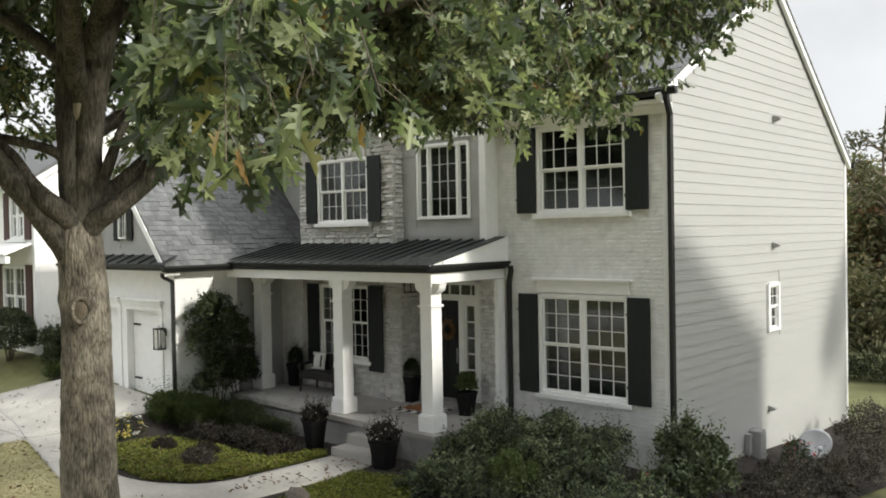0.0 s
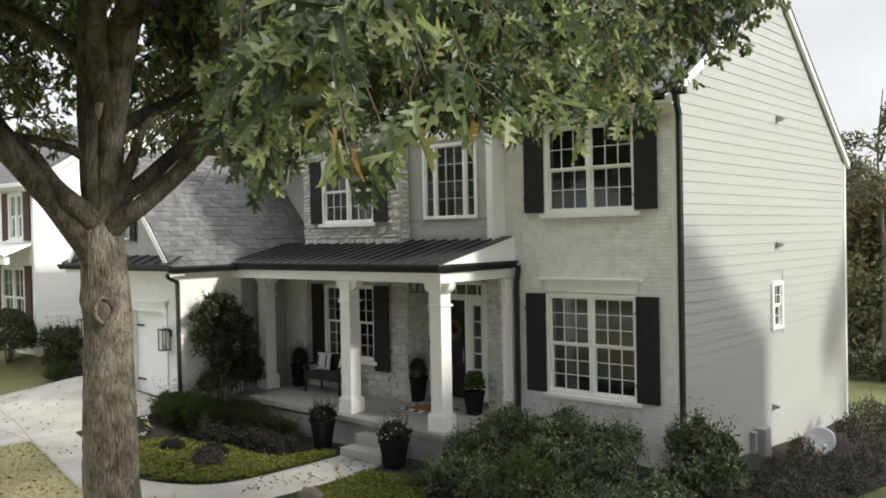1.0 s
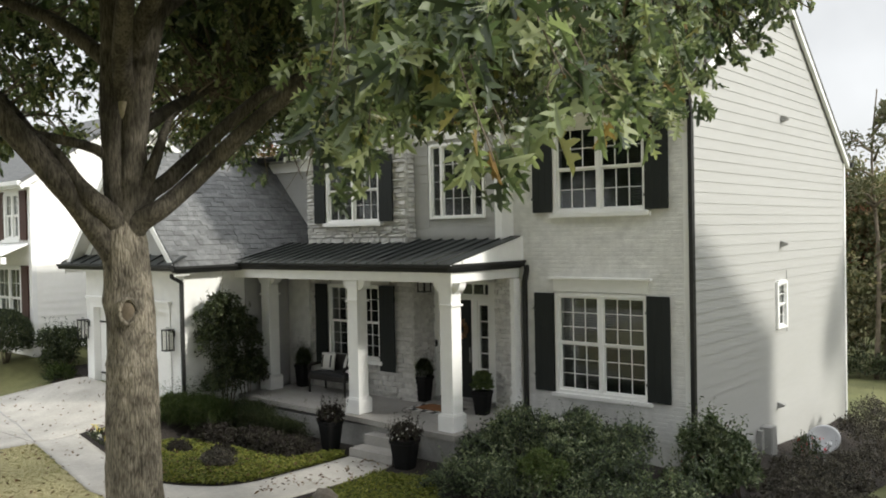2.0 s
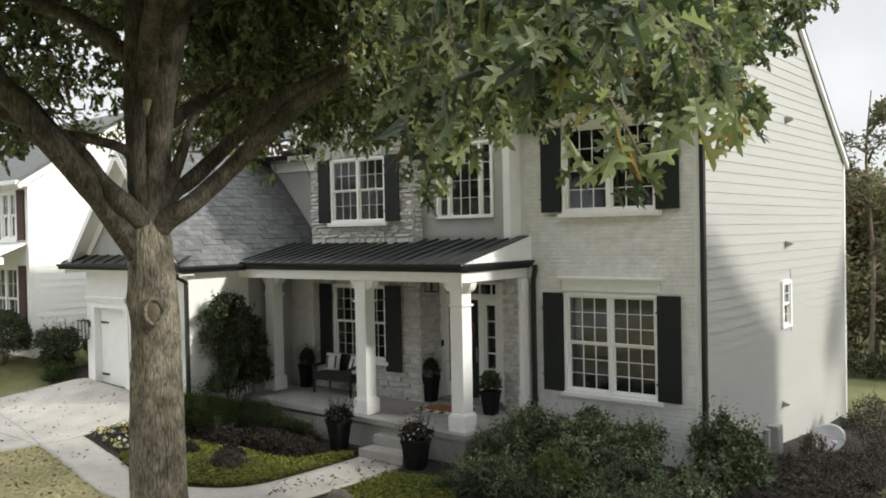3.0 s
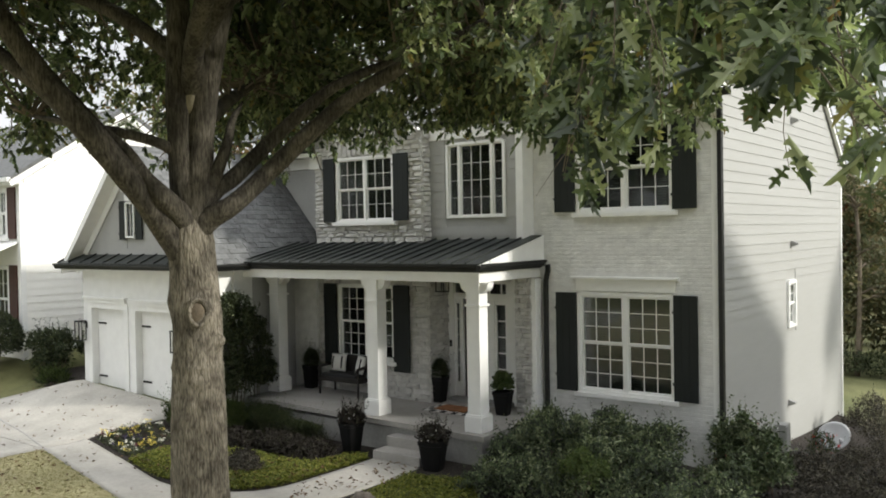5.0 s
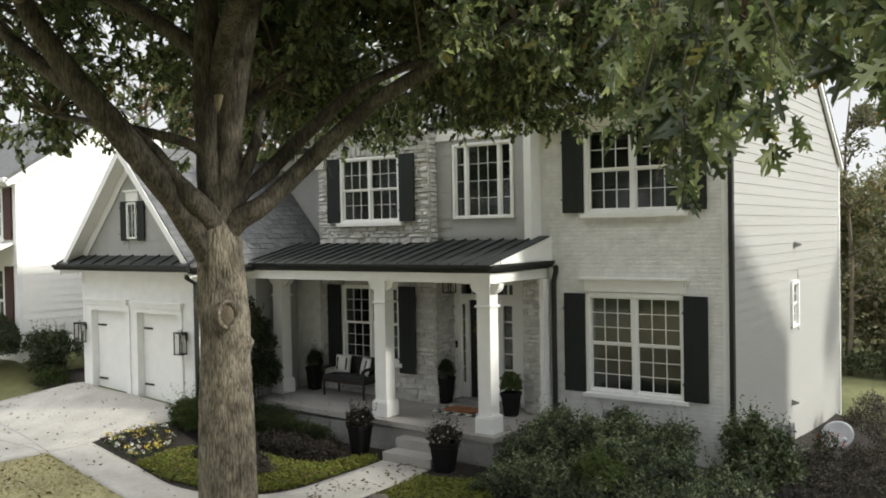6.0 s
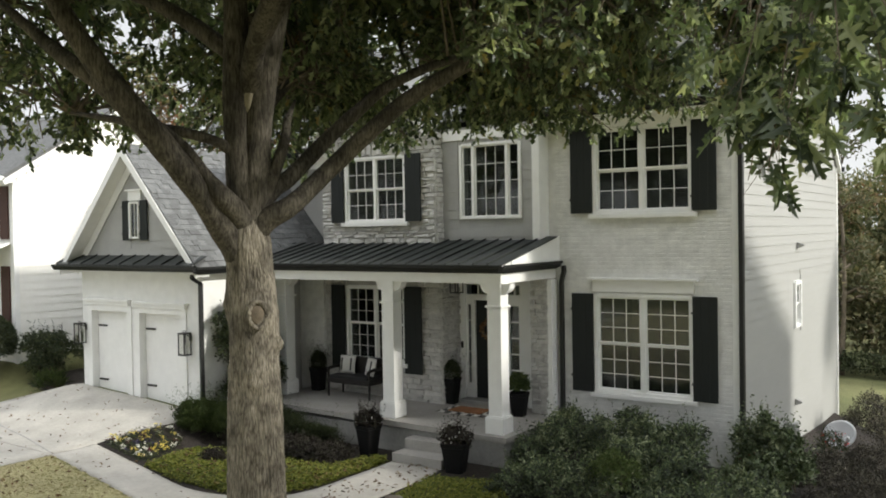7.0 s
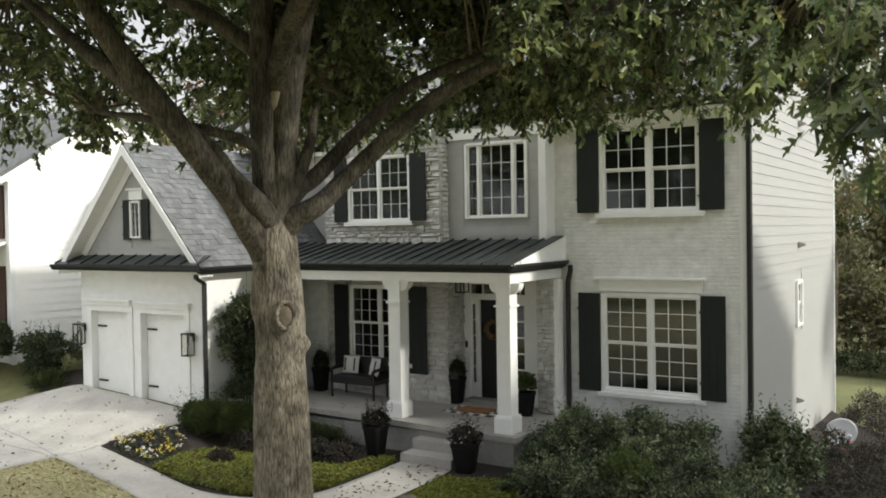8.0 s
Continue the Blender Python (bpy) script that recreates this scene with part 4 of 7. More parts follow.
# ---- garage ----
GX0, GX1, GPX, GPZ, GEZ = -13.55, -9.56, -11.60, 6.06, 3.50
D1, D2 = (-13.22, -11.92, 0.55, 2.56), (-11.56, -10.16, 0.55, 2.56)
part("wall", wall_bm("y", GAR_Y, WT, GX0, GX1, 0.1, 3.6, [D1, D2]), M["garage_brick"], house, "white painted brick garage front")
part("wall", boxes((GX1 - WT, GX1, GAR_Y + WT, -1.85, 0.1, 3.5)), M["garage_brick"], house, "white garage side wall behind the holly")
wall_e = part("wall", boxes((GX1 - WT, GX1 - 0.012, -1.85, 0.5, 0.1, 3.5)), M["grey_siding"], house, "grey lap-sided end wall of the porch")
z = 0.66
while z < 3.2:
    lap_board("siding_board", M["grey_siding"], "x", GX1 - 0.012, -1.85, STONE_Y + 0.02, z, 0.187, wall_e)
    z += 0.182
part("wall", boxes((GX0, GX0 + WT, GAR_Y + WT, 3.0, 0.1, 3.5)), M["brick"], house)
gab = part("wall", prism(bmesh.new(), [(GX0, 3.6), (GX1, 3.6), (GX1, 3.55), (GPX + 0.05, GPZ - 0.12), (GPX - 0.05, GPZ - 0.12), (GX0, 3.55)], "y", GAR_Y, GAR_Y + 0.2), M["grey_siding"], house, "grey lap-sided garage gable")
GW = (-11.72, -11.42, 4.10, 4.86)
GS = (GPZ - GEZ) / (GX1 + 0.22 - GPX)
z = 3.70
while z < GPZ - 0.5:
    half = (GPZ - 0.16 - z - 0.187) / GS
    for s, e in free_runs(GPX - half, GPX + half, z, z + 0.182, [(GW[0] - 0.05, GW[1] + 0.05, GW[2] - 0.05, GW[3] + 0.22)]):
        lap_board("siding_board", M["grey_siding"], "y", GAR_Y, s, e, z, 0.187, gab)
    z += 0.182
# black panel on the solid gable wall stands in for the unlit interior
part("backing", boxes((GW[0] + 0.01, GW[1] - 0.01, GAR_Y - 0.030, GAR_Y - 0.022, GW[2] + 0.01, GW[3] - 0.01)), M["black"], house, "black panel in place of the dark interior behind the window")
window("window", GW, GAR_Y - 0.075, "y", house, 2, 4, sill=False, label="small white gable window", units=1, blinds=False, slim=0.4)
part("hood", boxes((GW[0] - 0.06, GW[1] + 0.06, GAR_Y - 0.06, GAR_Y, 4.90, 5.10), (GW[0] - 0.12, GW[1] + 0.12, GAR_Y - 0.10, GAR_Y, 5.10, 5.14), bevel=0.006), M["trim"], house)
shutter(GW[0] - 0.26, GW[0] - 0.03, 4.06, 4.90, GAR_Y - 0.02, house)
shutter(GW[1] + 0.03, GW[1] + 0.26, 4.06, 4.90, GAR_Y - 0.02, house)

# garage roof with its shingles
def slope_z(x):
    return GPZ - GS * abs(x - GPX)


bm = bmesh.new()
for sgn in (-1, 1):
    e = GPX + sgn * (GX1 + 0.24 - GPX)
    prism(bm, [(GPX, GPZ), (e, slope_z(e)), (e, slope_z(e) - 0.10), (GPX, GPZ - 0.12)], "y", GAR_Y - 0.32, 0.50)
roof_g = part("roof", bm, M["shingle"], house, "steep grey shingled garage roof")
rnd = random.Random(17)
tabs = [chunk_mesh("shingle", M["shingle_piece"], ch=0.1, seed=50 + k, rough=0.3) for k in range(4)]
pieces = []
ln = math.hypot(GX1 + 0.24 - GPX, slope_z(GX1 + 0.24) - GPZ)
ang = math.atan2(GS, 1.0)
s = 0.06
while s < ln:
    y = GAR_Y - 0.33 - rnd.uniform(0, 0.2)
    while y < 0.46:
        w = rnd.uniform(0.10, 0.26)
        lo, hi = max(y, GAR_Y - 0.33), min(y + w, 0.48)
        if hi - lo > 0.03:
            x = GPX + s * math.cos(ang)
            m = Matrix.Translation((x, (lo + hi) / 2, GPZ - s * math.sin(ang) + 0.004)) @ Matrix.Rotation(ang, 4, "Y") @ Matrix.Rotation(radians(90), 4, "Z") @ Matrix.Rotation(radians(-90 - 3.0), 4, "X") @ Matrix.Diagonal((hi - lo - 0.002, rnd.choice((0.008, 0.010, 0.024)), 0.15, 1))
            pieces.append((rnd.choice(tabs), m))
        y += w
    s += 0.142
lay("shingle", pieces, roof_g, M["shingle"], near=lambda p: p.z < 5.2)
part("ridge_cap", prism(bmesh.new(), [(GPX - 0.13, slope_z(GPX - 0.13) + 0.01), (GPX, GPZ + 0.03), (GPX + 0.13, slope_z(GPX + 0.13) + 0.01), (GPX, GPZ + 0.005)], "y", GAR_Y - 0.33, 0.50), M["shingle"], house)
for sgn in (-1, 1):
    e = GPX + sgn * (GX1 + 0.22 - GPX)
    part("rake_board", prism(bmesh.new(), [(GPX, GPZ - 0.03), (e, slope_z(e) - 0.03), (e, slope_z(e) - 0.19), (GPX, GPZ - 0.24)], "y", GAR_Y - 0.35, GAR_Y - 0.31), M["trim"], house, "white rake board")
    part("rake_soffit", prism(bmesh.new(), [(GPX, GPZ - 0.13), (e, slope_z(e) - 0.12), (e, slope_z(e) - 0.17), (GPX, GPZ - 0.19)], "y", GAR_Y - 0.31, GAR_Y), M["trim"], house)
    part("frieze", prism(bmesh.new(), [(GPX, GPZ - 0.20), (e - sgn * 0.2, slope_z(e - sgn * 0.2) - 0.18), (e - sgn * 0.2, slope_z(e - sgn * 0.2) - 0.42), (GPX, GPZ - 0.46)], "y", GAR_Y - 0.045, GAR_Y - 0.025), M["trim"], house)
# pent roof across the gable foot
pent = part("roof", bmesh.new(), M["metal_roof"], house, "dark metal pent roof over the garage doors")
for k in range(10):
    wd = (GX1 - GX0 + 0.5) / 10
    x0 = GX0 - 0.3 + k * wd
    bm = bmesh.new()
    prism(bm, [(GAR_Y - 0.44, 3.56), (GAR_Y - 0.03, 3.74), (GAR_Y - 0.03, 3.72), (GAR_Y - 0.44, 3.54)], "x", x0, x0 + wd - 0.002)
    prism(bm, [(GAR_Y - 0.44, 3.56), (GAR_Y - 0.03, 3.74), (GAR_Y - 0.03, 3.77), (GAR_Y - 0.44, 3.59)], "x", x0, x0 + 0.02)
    part("panel", bm, M["metal_roof"], pent)
gutter([(GX0 - 0.32, GAR_Y - 0.42, 3.55), (GX1 + 0.30, GAR_Y - 0.42, 3.55)], house)
part("soffit", boxes((GX0 - 0.2, GX1 + 0.2, GAR_Y - 0.40, GAR_Y, 3.38, 3.44), (GX1, GX1 + 0.22, GAR_Y, 0.0, 3.36, 3.42), bevel=0.004), M["trim"], house)
gutter([(GX1 + 0.24, GAR_Y - 0.40, 3.52), (GX1 + 0.24, -2.1, 3.52)], house)
downpipe([(GX1 + 0.12, GAR_Y - 0.33, 3.45), (GX1 + 0.10, GAR_Y - 0.33, 3.3), (GX1 + 0.02, GAR_Y - 0.06, 3.18), (GX1 + 0.02, GAR_Y - 0.06, 3.0), (GX1 + 0.02, GAR_Y - 0.06, 0.5)], house)

for a0, a1, z0, z1 in (D1, D2):
    gd = part("garage_door", boxes((a0 + 0.004, a1 - 0.004, GAR_Y + 0.145, GAR_Y + 0.19, 0.4, z1 - 0.004)), M["trim"], house, "closed white carriage-style garage door")
    for k in range(8):
        w = (a1 - a0 - 0.07) / 8
        part("board", boxes((a0 + 0.035 + k * w + 0.0006, a0 + 0.035 + (k + 1) * w - 0.0006, GAR_Y + 0.138, GAR_Y + 0.147, 0.45, z1 - 0.035)), M["trim"], gd)
    for zz in (0.98, 2.18):
        part("strap_hinge", boxes((a0 + 0.07, a0 + 0.36, GAR_Y + 0.11, GAR_Y + 0.14, zz - 0.02, zz + 0.02), bevel=0.004), M["black"], gd, "black strap hinge")
    for r in ((a0 - 0.12, a0 + 0.03, GAR_Y - 0.03, GAR_Y - 0.003, 0.45, z1 + 0.1), (a1 - 0.03, a1 + 0.12, GAR_Y - 0.03, GAR_Y - 0.003, 0.45, z1 + 0.1), (a0 + 0.03, a1 - 0.03, GAR_Y - 0.03, GAR_Y - 0.003, z1 - 0.03, z1 + 0.1),
                         (a0 + 0.003, a0 + 0.03, GAR_Y - 0.003, GAR_Y + 0.14, 0.45, z1 - 0.03), (a1 - 0.03, a1 - 0.003, GAR_Y - 0.003, GAR_Y + 0.14, 0.45, z1 - 0.03), (a0 + 0.003, a1 - 0.003, GAR_Y - 0.003, GAR_Y + 0.14, z1 - 0.03, z1 - 0.003)):
        part("casing", boxes(r), M["trim"], gd)
part("cornice", boxes((D1[0] - 0.16, D1[1] + 0.08, GAR_Y - 0.07, GAR_Y, 2.66, 2.74), (D1[0] - 0.2, D1[1] + 0.12, GAR_Y - 0.11, GAR_Y, 2.74, 2.79), bevel=0.008), M["trim"], house)
part("cornice", boxes((D2[0] - 0.08, D2[1] + 0.14, GAR_Y - 0.07, GAR_Y, 2.64, 2.72), (D2[0] - 0.12, D2[1] + 0.18, GAR_Y - 0.11, GAR_Y, 2.72, 2.77), bevel=0.008), M["trim"], house)


# main roof shingles, in their courses
rnd = random.Random(23)
ang = math.atan(FSLOPE)
pieces = []
s = 0.05
tabs2 = [chunk_mesh("shingle", M["shingle"], ch=0.1, seed=70 + k, rough=0.3) for k in range(3)]
while s < math.hypot(RIDGE_Y + 0.42, RIDGE_Z - F0[1]) - 0.1:
    x = -13.5 - rnd.uniform(0, 0.3)
    while x < 0.10:
        w = rnd.uniform(0.24, 0.38)
        hi = min(x + w, 0.125)
        m = Matrix.Translation(((x + hi) / 2, F0[0] + s * math.cos(ang) - 0.05 * math.sin(ang), F0[1] + s * math.sin(ang) + 0.056 * math.cos(ang))) @ Matrix.Rotation(ang - radians(2), 4, "X") @ Matrix.Rotation(radians(-90), 4, "X") @ Matrix.Diagonal((hi - x - 0.002, rnd.choice((0.008, 0.010, 0.022)), 0.15, 1))
        pieces.append((rnd.choice(tabs2), m))
        x += w
    s += 0.142
lay("shingle", pieces, roof, M["shingle"], near=lambda p: p.x > -3.0 and p.z < 7.6)


# ---- plants ----
def leaf_template(kind):
    """Vertices and faces of one leaf along +y, 1 long, with a slight fold."""
    if kind == "oak":
        half = [(0.015, 0.10), (0.12, 0.14), (0.19, 0.22), (0.05, 0.27), (0.055, 0.36), (0.25, 0.41), (0.40, 0.53), (0.26, 0.53), (0.085, 0.53), (0.075, 0.63), (0.22, 0.70), (0.31, 0.84), (0.19, 0.80), (0.075, 0.79), (0.09, 0.91)]
        mid = [(0, 0), (0, 1.0)]
    elif kind == "oak_far":
        half = [(0.07, 0.28), (0.31, 0.47), (0.11, 0.61), (0.23, 0.82)]
        mid = [(0, 0), (0, 1.0)]
    elif kind == "blade":
        half = [(0.035, 0.4)]
        mid = [(0, 0), (0, 1.0)]
    else:
        half = [(0.22, 0.35), (0.20, 0.65)]
        mid = [(0, 0), (0, 1.0)]
    vs = [(x, y, 0.0) for x, y in mid] + [(x, y, 0.25 * x) for x, y in half] + [(-x, y, 0.25 * x) for x, y in half]
    n = len(half)
    faces = [[0] + [2 + i for i in range(n)] + [1], [1] + [2 + n + i for i in range(n)][::-1] + [0]]
    v = np.array(vs)
    v[:, 2] -= 0.18 * v[:, 1] ** 2
    return v, faces


def leaf_mesh(name, places, ways, ups, sizes, kind, material):
    """One mesh of many leaves: each at its place, pointing its way, with its upper side towards ups."""
    t, faces = leaf_template(kind)
    curl = np.random.default_rng(len(places)).uniform(-0.15, 0.75, (len(places), 2))   # each leaf droops and folds by its own amount
    p, w, u, s = (np.asarray(a, float) for a in (places, ways, ups, sizes))
    w = w / np.linalg.norm(w, axis=1)[:, None]
    x = np.cross(w, u)
    x /= np.linalg.norm(x, axis=1)[:, None] + 1e-9
    z = np.cross(x, w)
    bend = t[None, :, 2] - curl[:, :1] * t[None, :, 1] ** 2 * 0.7 + curl[:, 1:] * np.abs(t[None, :, 0]) * 0.45
    v = p[:, None] + s[:, None, None] * (t[None, :, 0, None] * (1.04 - 0.25 * curl[:, 1, None, None]) * x[:, None] + t[None, :, 1, None] * w[:, None] + bend[:, :, None] * z[:, None])
    k, n = len(t), len(p)
    loops = np.concatenate([np.array(f) for f in faces])
    allv = (loops[None] + (np.arange(n) * k)[:, None]).ravel()
    sizes_f = np.tile([len(f) for f in faces], n)
    me = bpy.data.meshes.new(name)
    me.vertices.add(n * k)
    me.vertices.foreach_set("co", v.ravel())
    me.loops.add(len(allv))
    me.loops.foreach_set("vertex_index", allv.astype(np.int32))
    me.polygons.add(len(sizes_f))
    me.polygons.foreach_set("loop_start", np.concatenate([[0], np.cumsum(sizes_f)[:-1]]).astype(np.int32))
    me.update(calc_edges=True)
    me.materials.append(material)
    return me


def unit(rng, n):
    d = rng.normal(size=(n, 3))
    return d / np.linalg.norm(d, axis=1)[:, None]


def bush_leaves(rng, blobs, n, size, kind, material, name="foliage", shell=0.55, upright=0.3, shoots=0, rough=0.28):
    """Leaves through the outer part of some rounded masses (x, y, z, rx, ry, rz), with an uneven outline."""
    b = np.array(blobs, float)
    vol = (b[:, 3] * b[:, 4] * b[:, 5]) ** (2 / 3)
    pick = rng.choice(len(b), size=n, p=vol / vol.sum())
    d = unit(rng, n)
    d[:, 2] = np.where(d[:, 2] < -0.5, -d[:, 2], d[:, 2])
    lump = np.array([noise.noise(Vector((*(d[i] * 2.6 + pick[i] * 5.0),))) + 0.6 * noise.noise(Vector((*(d[i] * 7.0 + pick[i] * 3.0),))) for i in range(n)])
    r = (shell + (1 - shell) * rng.random(n) ** 0.6) * (1 + rough * lump)
    p = b[pick, :3] + d * r[:, None] * b[pick, 3:]
    w = d * 0.7 + unit(rng, n) * 0.7 + np.array([0, 0, upright])
    up, sz = d + unit(rng, n) * 0.5 + np.array([0, 0, 0.6]), size * rng.uniform(0.65, 1.25, n)
    if shoots:   # young shoots that stand out of the mass
        k = rng.choice(len(b), size=shoots, p=vol / vol.sum())
        sd = unit(rng, shoots)
        sd[:, 2] = np.abs(sd[:, 2])
        way = sd * 0.5 + unit(rng, shoots) * 0.25 + np.array([0, 0, 0.8])
        way /= np.linalg.norm(way, axis=1)[:, None]
        ln = rng.uniform(2.0, 5.5, shoots) * size
        f = np.tile(np.linspace(0.05, 1.0, 9), shoots)
        k9, sd9, way9, ln9 = np.repeat(k, 9), np.repeat(sd, 9, 0), np.repeat(way, 9, 0), np.repeat(ln, 9)
        q = b[k9, :3] + sd9 * 0.9 * b[k9, 3:] + way9 * (ln9 * f)[:, None]
        ww = way9 * 0.6 + unit(rng, len(q)) * 0.8
        p, w = np.concatenate([p, q]), np.concatenate([w, ww])
        up, sz = np.concatenate([up, way9 + unit(rng, len(q)) * 0.4]), np.concatenate([sz, size * rng.uniform(0.6, 1.1, len(q)) * (1.1 - 0.4 * f)])
    return leaf_mesh(name, p, w, up, sz, kind, material)


def stems(rng, blobs, n, material, r=0.012):
    bm = bmesh.new()
    for k in range(n):
        b = blobs[k % len(blobs)]
        d = unit(rng, 1)[0] * 0.7
        x0, y0 = b[0] + d[0] * 0.15 * b[3], b[1] + d[1] * 0.15 * b[4]
        tip = (b[0] + d[0] * b[3], b[1] + d[1] * b[4], b[2] + abs(d[2]) * b[5] * 0.8)
        z0 = b[2] - b[5]
        tube(bm, [(x0, y0, z0), ((x0 * 2 + tip[0]) / 3, (y0 * 2 + tip[1]) / 3, (z0 + tip[2]) / 2), tip], [r, r * 0.7, r * 0.3], 5)
    return bm


def shrub(name, label, category, blobs, n, size, material, seed, kind="plain", group="", flowers=None, upright=0.3, shell=0.45, nst=14, shoots=-1, rough=0.42, clumps=0):
    """A bush: its stems, its leaves and, where it has them, its flowers. blobs stand on z = 0 of the bush's own place."""
    rng = np.random.default_rng(seed)
    x0, y0 = blobs[0][0], blobs[0][1]
    z0 = gz(x0, y0)
    t = thing(name, label, category, pose(x0, y0, z0), group)
    local = [(b[0] - x0, b[1] - y0, b[2], b[3], b[4], b[5]) for b in blobs]
    low = [(b[0], b[1], b[2], b[3], b[4], b[2] + 0.02) for b in local]
    tagged(part("stem", stems(rng, low, nst, M["twig"]), M["twig"], t, "thin brown stems"), kind="stuff")
    mass = list(local)
    if clumps:   # the mass breaks up into many leafy clumps with dark gaps between them
        mass = [(*b[:3], *(0.72 * q for q in b[3:])) for b in local]
        for b in local:
            for d in unit(rng, clumps):
                d[2] = abs(d[2]) * 1.1 - 0.25
                k, r = rng.uniform(0.72, 1.0), rng.uniform(0.24, 0.40) * (b[3] * b[4] * b[5]) ** (1 / 3)
                mass.append((b[0] + d[0] * b[3] * k, b[1] + d[1] * b[4] * k, max(0.03, b[2] + d[2] * b[5] * k), r, r, r * rng.uniform(0.8, 1.25)))
    tagged(part("foliage", bush_leaves(rng, mass, n, size, kind, material, shell=shell, upright=upright, shoots=n // 110 if shoots < 0 else shoots, rough=rough), material, t), kind="stuff")
    if flowers:
        m, cnt, sz = flowers
        tagged(part("flower", bush_leaves(rng, local, cnt * 5, sz, "plain", m, "flower", shell=0.97), m, t), kind="stuff")
    return t


GREEN = leaf_mat("shrub_leaf", [(0.0, (0.037, 0.041, 0.032)), (0.25, (0.063, 0.081, 0.056)), (0.55, (0.112, 0.144, 0.081)), (0.88, (0.189, 0.222, 0.120)), (1.0, (0.354, 0.378, 0.256))], 0.5, 0.4, patch=0.45)
FRESH = leaf_mat("fresh_shrub_leaf", [(0.0, (0.048, 0.078, 0.020)), (0.5, (0.10, 0.142, 0.042)), (1.0, (0.18, 0.21, 0.08))], 0.5, 0.3)
BRIGHT = leaf_mat("bright_shrub_leaf", [(0.0, (0.028, 0.046, 0.014)), (0.5, (0.058, 0.086, 0.027)), (1.0, (0.12, 0.145, 0.052))], 0.5, 0.25)
DARK = leaf_mat("dark_shrub_leaf", [(0.0, (0.018, 0.026, 0.011)), (0.6, (0.042, 0.056, 0.024)), (1.0, (0.11, 0.125, 0.06))], 0.45, 0.25)
PLUM = leaf_mat("plum_shrub_leaf", [(0.0, (0.013, 0.010, 0.009)), (0.6, (0.030, 0.024, 0.020)), (0.9, (0.042, 0.042, 0.026)), (1.0, (0.058, 0.05, 0.038))], 0.7, 0.2)
SMOKE = leaf_mat("grey_plum_shrub_leaf", [(0.0, (0.036, 0.031, 0.028)), (0.6, (0.079, 0.070, 0.060)), (0.9, (0.114, 0.108, 0.077)), (1.0, (0.156, 0.138, 0.108))], 0.7, 0.2, patch=0.3)
CAMELLIA = leaf_mat("camellia_leaf", [(0.0, (0.036, 0.054, 0.024)), (0.55, (0.088, 0.117, 0.054)), (0.9, (0.158, 0.188, 0.098)), (1.0, (0.255, 0.278, 0.165))], 0.34, 0.25, 0.4, patch=0.3)
LIME = leaf_mat("lime_ground_cover", [(0.0, (0.050, 0.065, 0.012)), (0.5, (0.15, 0.17, 0.028)), (1.0, (0.25, 0.25, 0.06))], 0.6, 0.3)
GRASS = leaf_mat("grass_blade", [(0.0, (0.24, 0.225, 0.10)), (0.5, (0.34, 0.31, 0.16)), (1.0, (0.44, 0.39, 0.22))], 0.7, 0.25)
FALLEN = leaf_mat("fallen_leaf", [(0.0, (0.05, 0.03, 0.018)), (0.4, (0.11, 0.06, 0.035)), (0.8, (0.17, 0.10, 0.05)), (1.0, (0.24, 0.16, 0.08))], 0.8, 0.1)
# far wood colours lightened to put distance haze into them
WOODS = leaf_mat("far_wood_leaf", [(0.0, (0.065, 0.078, 0.040)), (0.4, (0.14, 0.148, 0.078)), (0.75, (0.21, 0.195, 0.11)), (1.0, (0.29, 0.225, 0.13))], 0.8, 0.35)
WOODS2 = leaf_mat("autumn_wood_leaf", [(0.0, (0.06, 0.055, 0.03)), (0.5, (0.14, 0.10, 0.055)), (0.8, (0.20, 0.12, 0.07)), (1.0, (0.24, 0.10, 0.06))], 0.8, 0.3)


def petal(name, col):
    return leaf_mat(name, [(0.0, tuple(c * 0.8 for c in col)), (1.0, col)], 0.6, 0.2)


# the oak
oak = thing("oak_tree", "tall oak with rough grey-brown bark and green leaves turning yellow", "tree", pose(0, 0, 0))
TR = smooth_path([(-2.54, -8.70, 0.0, 0.43), (-2.55, -8.71, 0.6, 0.335), (-2.56, -8.71, 1.45, 0.295), (-2.56, -8.71, 2.2, 0.272), (-2.56, -8.72, 2.9, 0.258), (-2.56, -8.72, 3.4, 0.250), (-2.58, -8.73, 3.8, 0.236), (-2.58, -8.74, 4.06, 0.222), (-2.58, -8.745, 4.22, 0.195), (-2.59, -8.75, 4.36, 0.14), (-2.60, -8.76, 4.46, 0.04)], 6)
TR = [Vector(p) for p in TR]
TR = [TR[0]] + [TR[i] + (TR[i + 1] - TR[i]) * k / 6 for i in range(len(TR) - 1) for k in range(1, 7)]
bm = tube(bmesh.new(), [p[:3] for p in TR], [p[3] for p in TR], 150, 0.03)
KNOBS = [(-0.58, 3.33, 0.5, 0.17, 0.030), (0.25, 3.02, 0.20, 0.085, 0.085), (-2.35, 3.42, 0.25, 0.14, 0.035), (-0.75, 2.62, 0.45, 0.05, 0.018), (-0.55, 2.6, 0.16, 0.55, 0.016), (-0.2, 3.3, 0.3, 0.1, 0.02), (-2.3, 2.2, 0.5, 0.3, 0.015), (-0.9, 2.75, 2.2, 0.03, 0.012)]
